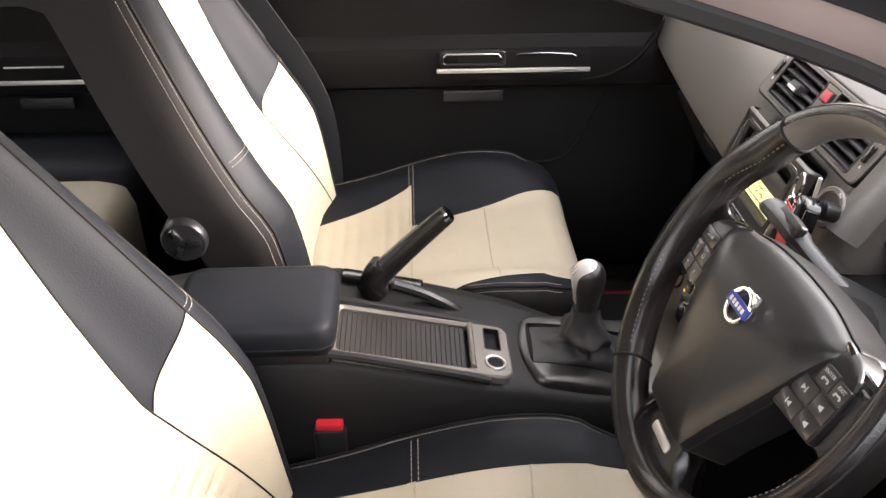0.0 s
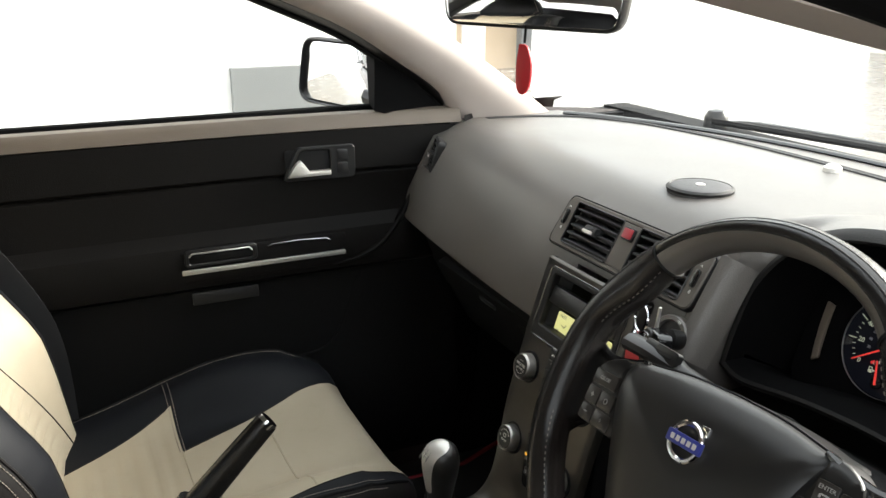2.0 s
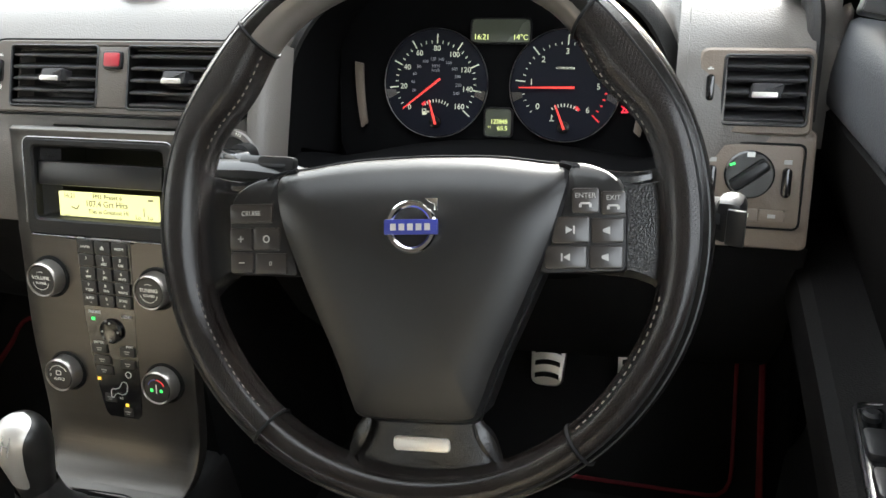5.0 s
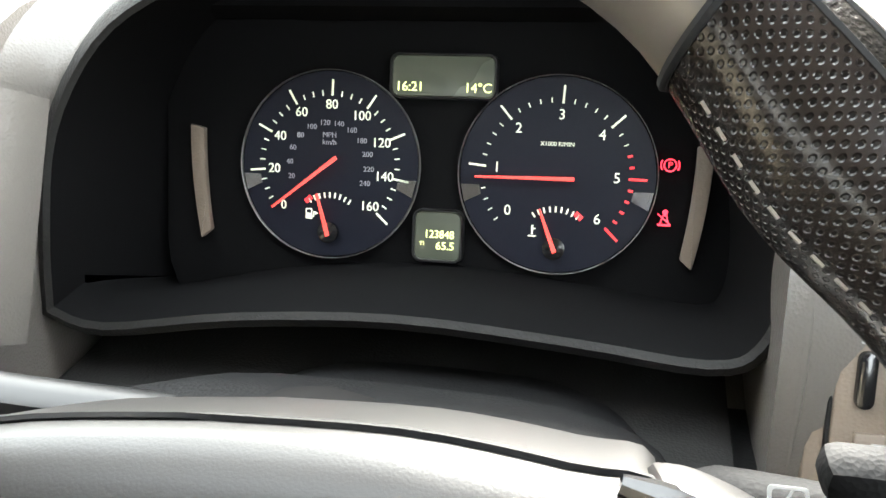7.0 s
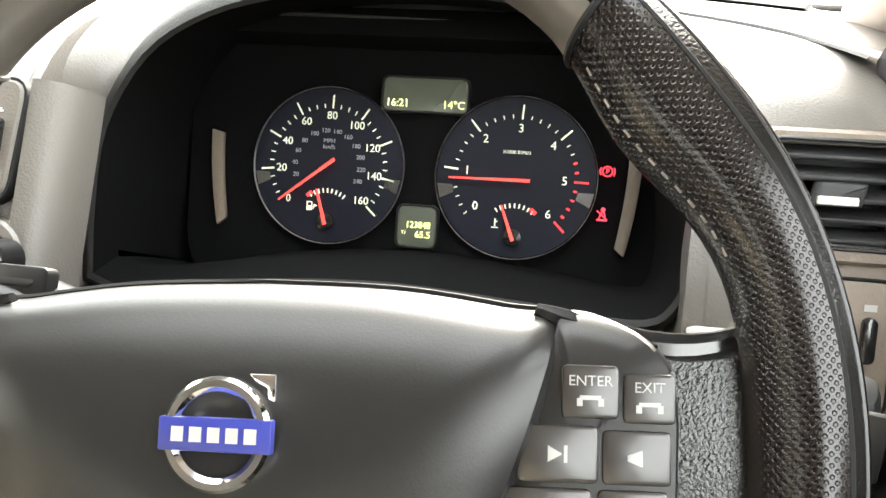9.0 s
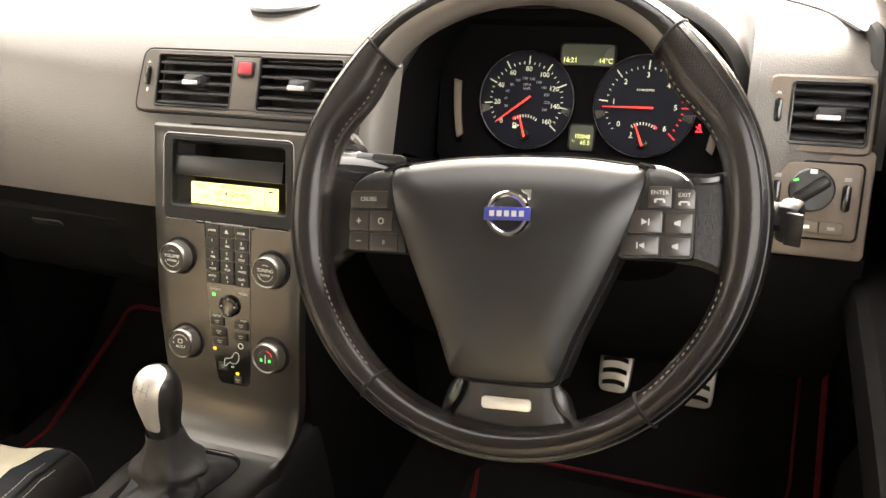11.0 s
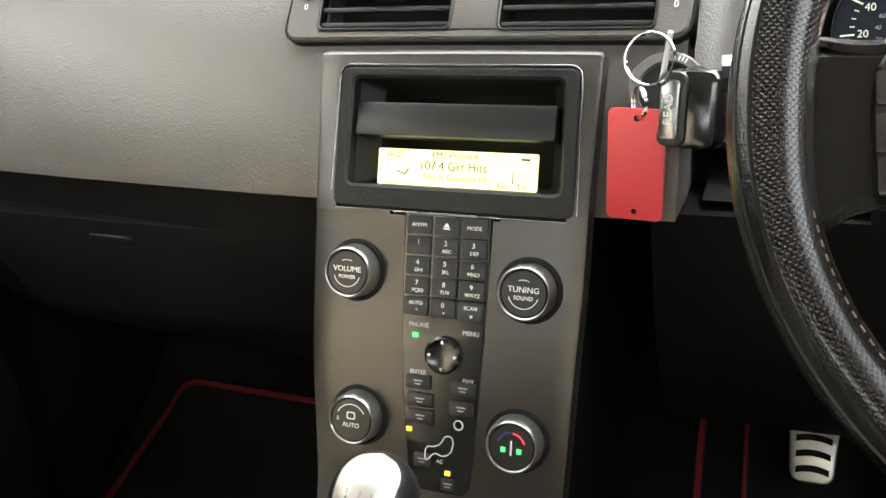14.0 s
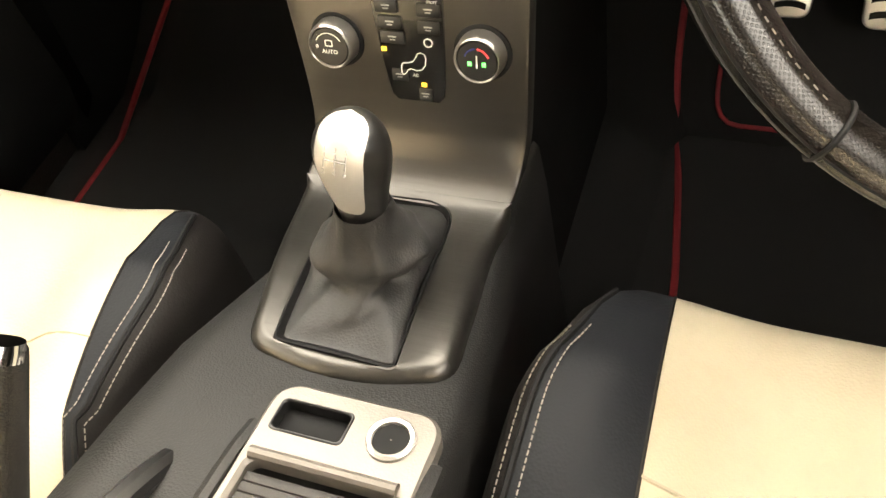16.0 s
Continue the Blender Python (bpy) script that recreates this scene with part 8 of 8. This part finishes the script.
SILLGREY = mat("grey_wet_door_top_vinyl", (0.075, 0.077, 0.084), 0.48, spec=0.35, grain=0.3, grain_scale=600, rvary=0.12)
FRAMESEAL = mat("dull_brown_seal_rubber", (0.026, 0.021, 0.020), 0.65, spec=0.15)
FRAMEBROWN = mat("brown_black_frame_rubber", (0.105, 0.084, 0.080), 0.55, spec=0.25, vary=0.15, vary_scale=20)
front_door(-1, "passenger_door", "dark passenger door trim with beige top and silver handle")
dd = front_door(1, "driver_door", "driver door trim with lowered window and wet top")
# window switches on the driver's armrest
SWM = axes_at((0.655, -0.118, 0.5500), (-1, 0, 0), (0, -1, 0.08))
sw = part("switch_panel", slab_bm(rpoly([(-0.022, -0.062), (0.018, -0.062), (0.023, 0.062), (-0.023, 0.062)], 0.010, 4), 0.012, SWM, 0.003, lift=0.008), GLOSS, dd, "black window switch panel")
for i, (x, y) in enumerate(((-0.010, -0.016), (0.010, -0.016), (-0.010, 0.022), (0.010, 0.022))):
    part("window_switch", slab_bm(rrect(0.017, 0.028, 0.004, 3, x, y), 0.006, SWM, 0.002, lift=0.013), SMOOTH, sw)
for x in (-0.013, 0.013):
    part("mirror_switch", turned_bm([(0.006, 0.0), (0.006, 0.012), (0.004, 0.014)], SWM @ Matrix.Translation((x * 0.75, -0.046, 0)), 14), SMOOTH, sw)
part("switch_edge", tube_bm([SWM @ Vector((x, y, 0.0075)) for x, y in grow(rpoly([(-0.022, -0.062), (0.018, -0.062), (0.023, 0.062), (-0.023, 0.062)], 0.010, 4), 0.001)], 0.0014, 6, cyclic=True), DARKCHROME, sw)

# front wings ahead of the doors
for s in (-1, 1):
    w = rings_bm([[(s * 0.70, y, z0 - 0.012), (s * 0.705, y, z0), (s * 0.785, y, z0 - 0.022), (s * 0.822, y, 0.62), (s * 0.832, y, 0.40), (s * 0.82, y, 0.12)] for y, z0 in ((0.255, 0.764), (0.40, 0.758), (0.55, 0.745), (0.70, 0.728))], closed=False)
    tagged(part("front_wing", w, PAINT, sharp=60), "bronze-grey painted wing ahead of the door", "car wing", kind="structure")

# rain drops on the driver's door top
rnd = random.Random(DROPS_SEED)
db = bmesh.new()
for k in range(190):
    y = rnd.uniform(-0.45, 0.02)
    t = rnd.uniform(0.12, 0.93)
    x = sill_in(y) + (sill_out(y) - sill_in(y)) * t
    r = rnd.choice((0.0005, 0.0005, 0.0006, 0.0007, 0.0009, 0.0012))
    M = Matrix.Translation((x, y, sill_z(t) + 0.0002)) @ Matrix.Rotation(rnd.uniform(0, 3), 4, "Z")
    st = rnd.uniform(1.0, 2.2)
    rings_bm([[M @ Vector((r * st * f * math.cos(a), r * f * math.sin(a), h * r)) for a in [math.tau * j / 7 for j in range(7)]] for f, h in ((1.0, -0.1), (0.8, 0.2), (0.4, 0.3))], bm=db)
tagged(part("rain_drops", db, DROP), "scattered clear rain drops on the door top", "rain drops", kind="stuff")


# side glass
gl = bmesh.new()
rings_bm([[(-0.742, -0.68, 0.762), (-0.742, -0.3, 0.762), (-0.735, 0.06, 0.762)], [(-0.69, -0.70, 0.92), (-0.692, -0.3, 0.92), (-0.70, 0.0, 0.90)], [(-0.638, -0.74, 1.062), (-0.642, -0.5, 1.06), (-0.645, -0.30, 1.03)]], closed=False, bm=gl)
pw = tagged(part("window_passenger", gl, PANE), "closed clear passenger window", "window", kind="structure")
pw.visible_shadow = False


# rear doors
def rear_door(s, name, label):
    d = thing(name, (s * 0.70, -1.2, 0.05), label, "car door", "rear doors", "structure")
    ys = [-1.55 + 0.80 * k / 8 for k in range(9)]
    secs = [door_section(s, -0.30, 0, 0) for _ in ys]
    mv = lambda sec, y: [(x, y, z) for x, _, z in sec]
    part("sill_trim", rings_bm([mv(a, y) for (a, _, _), y in zip(secs, ys)], closed=False), BEIGE, d, "beige rear door top trim")
    part("upper_trim", rings_bm([mv(b, y) for (_, b, _), y in zip(secs, ys)], closed=False), DOORDARK, d, "dark vinyl rear door trim", sharp=28)
    part("lower_trim", rings_bm([mv(c, y) for (_, _, c), y in zip(secs, ys)], closed=False), LOWER, d)
    ex = lambda y: sill_out(y) - 0.729 if s > 0 else 0.0
    part("outer_skin", rings_bm([[(s * (0.738 + ex(y)), y, 0.783), (s * (0.775 + ex(y)), y, 0.76), (s * 0.82, y, 0.62), (s * 0.835, y, 0.40), (s * 0.815, y, 0.10), (s * 0.78, y, -0.02), (s * 0.70, y, 0.0)] for y in (-1.75, -1.2, -0.71)], closed=False), PAINT, d, sharp=60)
    part("window_frame", tube_bm(smooth_line([(s * 0.628, -0.80, 1.062), (s * 0.628, -1.1, 1.058), (s * 0.625, -1.4, 1.03), (s * 0.63, -1.62, 0.97), (s * 0.68, -1.72, 0.80)], 4), 0.022, 8), SMOOTH, d)
    H = axes_at((s * 0.668, -1.03, 0.698), (0, 1, 0) if s < 0 else (0, -1, 0), (0, 0, 1))
    f = 1 if s < 0 else -1
    part("lever", slab_bm([(-0.059, -0.020), (0.030, -0.020), (0.030, -0.010), (-0.020, -0.010), (-0.036, 0.010), (-0.052, -0.006)] if f > 0 else [(0.059, -0.020), (0.052, -0.006), (0.036, 0.010), (0.020, -0.010), (-0.030, -0.010), (-0.030, -0.020)], 0.010, H, 0.003, lift=0.014), SATIN, d, "satin silver rear pull lever")
    part("handle_cup", slab_bm(rrect(0.12, 0.058, 0.012, 4, 0, 0), 0.006, H, 0.002, lift=0.004), RUBBER, d)
    A = H.copy()
    A.translation = Vector((s * 0.6405, -1.07, 0.5))
    part("strip", box_bm((0.20, 0.0085, 0.006), A @ Matrix.Translation((0, 0.022, 0.001)), 0.0015), SATIN, d, "thin silver armrest strip")
    part("pull_lip", tube_bm([A @ Vector((x, 0.052, 0.001)) for x in (-0.06, 0.05)], 0.002, 6), SATIN, d)
    part("ash_lid", box_bm((0.10, 0.022, 0.006), A @ Matrix.Translation((0, -0.022, -0.004)), 0.002), SMOOTH, d)
    g = tagged(part("pane", rings_bm([[(s * 0.742, -1.68, 0.78), (s * 0.742, -0.8, 0.78)], [(s * 0.635, -1.5, 1.02), (s * 0.638, -0.84, 1.06)]], closed=False), PANE, d), "closed clear rear door window")
    g.visible_shadow = False
    return d


rear_door(-1, "rear_passenger_door", "dark rear door trim with beige top and silver handle")
rear_door(1, "rear_driver_door", "dark rear door trim with beige top on the driver side")


# ---- door mirrors ----
def door_mirror(s, label):
    m = thing("door_mirror", (s * 0.78, 0.10, 0.77), label, "door mirror", "door mirrors")
    MM = axes_at((s * 0.862, 0.040, 0.822), (0.93, 0.36, 0) if s > 0 else (0.86, 0.50, 0), (0, 0.03, 1))
    o = rpoly([(-0.104, -0.058), (0.092, -0.070), (0.096, 0.064), (-0.084, 0.070)] if s < 0 else [(-0.092, -0.070), (0.104, -0.058), (0.084, 0.070), (-0.096, 0.064)], [0.035, 0.02, 0.02, 0.03] if s < 0 else [0.02, 0.035, 0.03, 0.02], 6)
    rings = [[MM @ Vector((x * f, y * f, z)) for x, y in o] for f, z in ((0.35, -0.095), (0.70, -0.080), (0.95, -0.045), (1.03, -0.012), (1.03, 0.004), (0.99, 0.008), (0.955, 0.004), (0.95, -0.004))]
    part("housing", rings_bm(rings, cap=False), SMOOTH, m, "black mirror housing", sharp=60)
    part("housing_back", rings_bm([[MM @ Vector((x * f, y * f, z)) for x, y in o] for f, z in ((0.36, -0.0945), (0.02, -0.098))]), SMOOTH, m)
    part("glass", slab_bm(grow(o, -0.006), 0.003, MM, 0.001, lift=0.0), MIRROR, m, "mirror glass")
    part("arm", tube_bm(smooth_line([(s * 0.70, 0.13, 0.785), (s * 0.76, 0.11, 0.778), (s * 0.81, 0.09, 0.785)], 3), 0.026, 10, flat=0.8), SMOOTH, m)


door_mirror(-1, "black passenger door mirror showing a pale wall")
door_mirror(1, "black wet driver door mirror")

# ---- seat belt at the passenger's pillar ----
belt = thing("seat_belt", (-0.62, -0.66, 0.2), "dark grey seat belt webbing at the pillar", "seat belt", "front seat belts")
ln = smooth_line([(-0.600, -0.815, 0.95), (-0.610, -0.758, 0.833), (-0.625, -0.66, 0.68), (-0.630, -0.576, 0.531), (-0.640, -0.545, 0.42), (-0.645, -0.54, 0.25)], 5)
part("webbing", rings_bm([[p + Vector((-0.010, 0.0, 0)) + Vector((0.0, -0.020, -0.012)), p + Vector((0.004, 0.022, 0.010)), p + Vector((0.002, 0.022, 0.010)), p + Vector((-0.012, -0.020, -0.012))] for p in ln]), mat("grey_belt_webbing", (0.055, 0.056, 0.06), 0.7, grain=0.6, grain_scale=900), belt)
part("anchor", box_bm((0.02, 0.05, 0.06), Matrix.Translation((-0.603, -0.815, 0.955)), 0.006), SMOOTH, belt)


# ---- interior mirror with pendant ----
im = thing("interior_mirror", (0.0, -0.05, 0.97), "black framed interior mirror under the headliner", "mirror")
IM = axes_at((0.0, -0.045, 0.995), (0.93, 0.36, 0.0), (0.02, 0.08, 1))
o = rpoly([(-0.112, -0.026), (0.112, -0.026), (0.120, 0.030), (-0.120, 0.030)], 0.018, 5)
part("housing", rings_bm([[IM @ Vector((x * f, y * f, z)) for x, y in o] for f, z in ((0.6, -0.03), (0.95, -0.018), (1.0, -0.002), (0.985, 0.002), (0.96, 0.0))], cap=True), SMOOTH, im, sharp=60)
part("glass", slab_bm(grow(o, -0.0035), 0.002, IM, 0.0008, lift=0.0022), MIRROR, im)
part("stem", tube_bm([(0.01, -0.025, 1.0), (0.0, -0.02, 1.03), (0.0, -0.03, 1.06)], 0.012, 10), SMOOTH, im)
pen = thing("pendant", (0.0, -0.045, 0.96), "red air freshener hanging under the mirror", "air freshener")
PM = axes_at((-0.004, -0.046, 0.927), (0.9, 0.4, 0), (0, 0, 1))
part("tag", slab_bm([(p.x, p.y) for p in smooth_line([(-0.006, 0.026, 0), (0.004, 0.024, 0), (0.010, 0.006, 0), (0.008, -0.016, 0), (0.0, -0.026, 0), (-0.008, -0.020, 0), (-0.009, 0.004, 0), (-0.006, 0.026, 0)], 3)][:-1], 0.003, PM, 0.0008), REDPLASTIC, pen)
part("cord", tube_bm([(0.0, -0.046, 0.972), (-0.002, -0.046, 0.955)], 0.0015, 6), RUBBER, pen)

# ---- floor mats with red binding ----
def floor_mat(label, corners, z):
    m = thing("floor_mat", (sum(c[0] for c in corners) / len(corners), 0.2, z), label, "floor mat", "floor mats")
    o = rpoly(corners, 0.03, 4)
    lift = lambda x, y: z + max(0, y - 0.33) * 0.85
    rows = [[(x, y, lift(x, y) + d) for x, y in o] for d in (0.0, 0.006)]
    ys = sorted({round(c[1], 3) for c in corners})
    xs0 = min(c[0] for c in corners)
    xs1 = max(c[0] for c in corners)
    pile = bmesh.new()
    n, k = 12, 14
    for lay in (0.0, 0.006):
        rings_bm([[(xs0 + (xs1 - xs0) * i / n, ys[0] + (ys[-1] - ys[0]) * j / k, lift(0, ys[0] + (ys[-1] - ys[0]) * j / k) + lay) for i in range(n + 1)] for j in range(k + 1)], closed=False, bm=pile)
    part("carpet_sheet", pile, MATCLOTH, m)
    edge = []
    for a, b in zip(o, o[1:] + o[:1]):
        for q in range(3):
            x, y = a[0] + (b[0] - a[0]) * q / 3, a[1] + (b[1] - a[1]) * q / 3
            edge.append((x, y, lift(x, y) + 0.005))
    part("binding", tube_bm(edge, 0.0048, 6, cyclic=True), REDTRIM, m, "red cloth binding")
    return m


floor_mat("black carpet driver mat with red binding", [(0.205, -0.28), (0.645, -0.28), (0.645, 0.58), (0.135, 0.58), (0.140, 0.40), (0.165, 0.275), (0.186, 0.12)], 0.020)
floor_mat("black carpet passenger mat with red binding", [(-0.62, -0.28), (-0.17, -0.28), (-0.17, 0.46), (-0.62, 0.46)], 0.012)
heel = thing("heel_pad", (0.38, 0.2, 0.02), "black heel pad with red edge on the driver mat", "heel pad")
ho = rpoly([(0.195, 0.345), (0.61, 0.345), (0.61, 0.57), (0.185, 0.57)], 0.03, 4)
rise = lambda y: 0.0285 + max(0, y - 0.33) * 0.85
part("pad", rings_bm([[(x, y, rise(y) + d) for x, y in grow(ho, g)] for g, d in ((0.0, -0.002), (0.0, 0.002), (-0.002, 0.004))]), RUBBER, heel)
part("edge", tube_bm([(x, y, rise(y) + 0.0035) for x, y in ho], 0.003, 6, cyclic=True), REDTRIM, heel)

# ---- wiper at the foot of the windscreen ----
wip = thing("wiper", (0.0, 0.62, 0.76), "black windscreen wiper resting on the glass", "wiper", "wipers")
part("blade", tube_bm([(-0.42, 0.62, 0.757), (-0.1, 0.672, 0.760), (0.25, 0.66, 0.757)], 0.006, 6), RUBBER, wip)
part("arm", tube_bm(smooth_line([(-0.45, 0.66, 0.742), (-0.36, 0.672, 0.757), (-0.05, 0.688, 0.764)], 4), 0.008, 8, flat=0.6), SMOOTH, wip)
part("pivot", turned_bm([(0.022, 0.0), (0.022, 0.02), (0.015, 0.032), (0.002, 0.034)], Matrix.Translation((-0.45, 0.655, 0.738)), 16), SMOOTH, wip)

# ---- outside: bottle-shaped extinguisher, pillar, yellow van ----
ext = thing("fire_extinguisher", (-4.08, -2.21, 0.15), "red fire extinguisher with white label on the white wall", "fire extinguisher")
EX = Matrix.Translation((-4.05, -2.21, 0.17))
part("body", turned_bm([(0.062, 0.0), (0.068, 0.01), (0.068, 0.22), (0.060, 0.25), (0.030, 0.275), (0.022, 0.285), (0.022, 0.31), (0.012, 0.315)], EX, 24), REDPLASTIC, ext, "glossy red cylinder")
part("label_band", turned_bm([(0.0686, 0.075), (0.0690, 0.08), (0.0690, 0.15), (0.0686, 0.155)], EX, 24, cap=False), WHITEPAINT, ext, "white paper label")
part("label_band", turned_bm([(0.0686, 0.185), (0.0690, 0.188), (0.0690, 0.205), (0.0686, 0.208)], EX, 24, cap=False), WHITEPAINT, ext)
lb = bmesh.new()
EL = axes_at((-4.05 + 0.0695, -2.21, 0.285), (0, 1, 0), (0, 0, 1))
bar_bm(-0.03, 0.016, 0.03, 0.016, 0.012, EL, lb)
bar_bm(0.0, 0.012, 0.0, -0.022, 0.012, EL, lb)
part("plain_bars", lb, REDPLASTIC, ext)
part("bracket", box_bm((0.06, 0.05, 0.03), Matrix.Translation((-4.115, -2.21, 0.36)), 0.004), SMOOTH, ext)
part("bracket", box_bm((0.08, 0.12, 0.012), Matrix.Translation((-4.105, -2.21, 0.162)), 0.003), SMOOTH, ext)


# yellow car parked ahead, and a concrete post
yc = thing("parked_car", (1.3, 8.4, GROUND), "yellow parked car with dark windows across the yard", "car")
body = [(-1.0, 0.22), (-1.0, 0.62), (-0.92, 0.80), (-0.2, 0.88), (0.25, 1.30), (1.35, 1.36), (2.2, 1.30), (2.7, 0.92), (2.85, 0.60), (2.8, 0.22)]
bx = lambda x, w, z: (2.2 - x, 8.4 + w, GROUND + z)
prof_c = smooth_line([(x, 0, z) for x, z in body], 4)
part("body", rings_bm([[bx(p.x, w * (1 - 0.25 * max(0, p.z - 0.85)), p.z) for p in prof_c] for w in (-0.80, -0.74, 0.74, 0.80)]), YELLOWPAINT, yc, "glossy yellow body", sharp=60)
for a, b in (((0.30, 0.92), (1.20, 1.26)), ((1.28, 0.92), (2.15, 1.24))):
    part("side_window", slab_bm(rpoly([(a[0], a[1]), (b[0], a[1]), (b[0] - 0.05, b[1]), (a[0] + 0.25, b[1])], 0.04, 3), 0.02, axes_at((2.2, 7.595, GROUND), (-1, 0, 0), (0, 0.16, 1)), 0.004), GLASSDARK, yc)
for x in (-0.35, 2.05):
    W = axes_at(bx(x, -0.74, 0.31), (1, 0, 0), (0, 0, 1))
    wh = part("wheel", turned_bm([(0.20, -0.05), (0.31, -0.04), (0.315, 0.05), (0.30, 0.085), (0.21, 0.09)], W, 28), RUBBER, yc)
    part("rim", turned_bm([(0.205, 0.085), (0.20, 0.095), (0.06, 0.06), (0.005, 0.07)], W, 24), SATIN, wh)
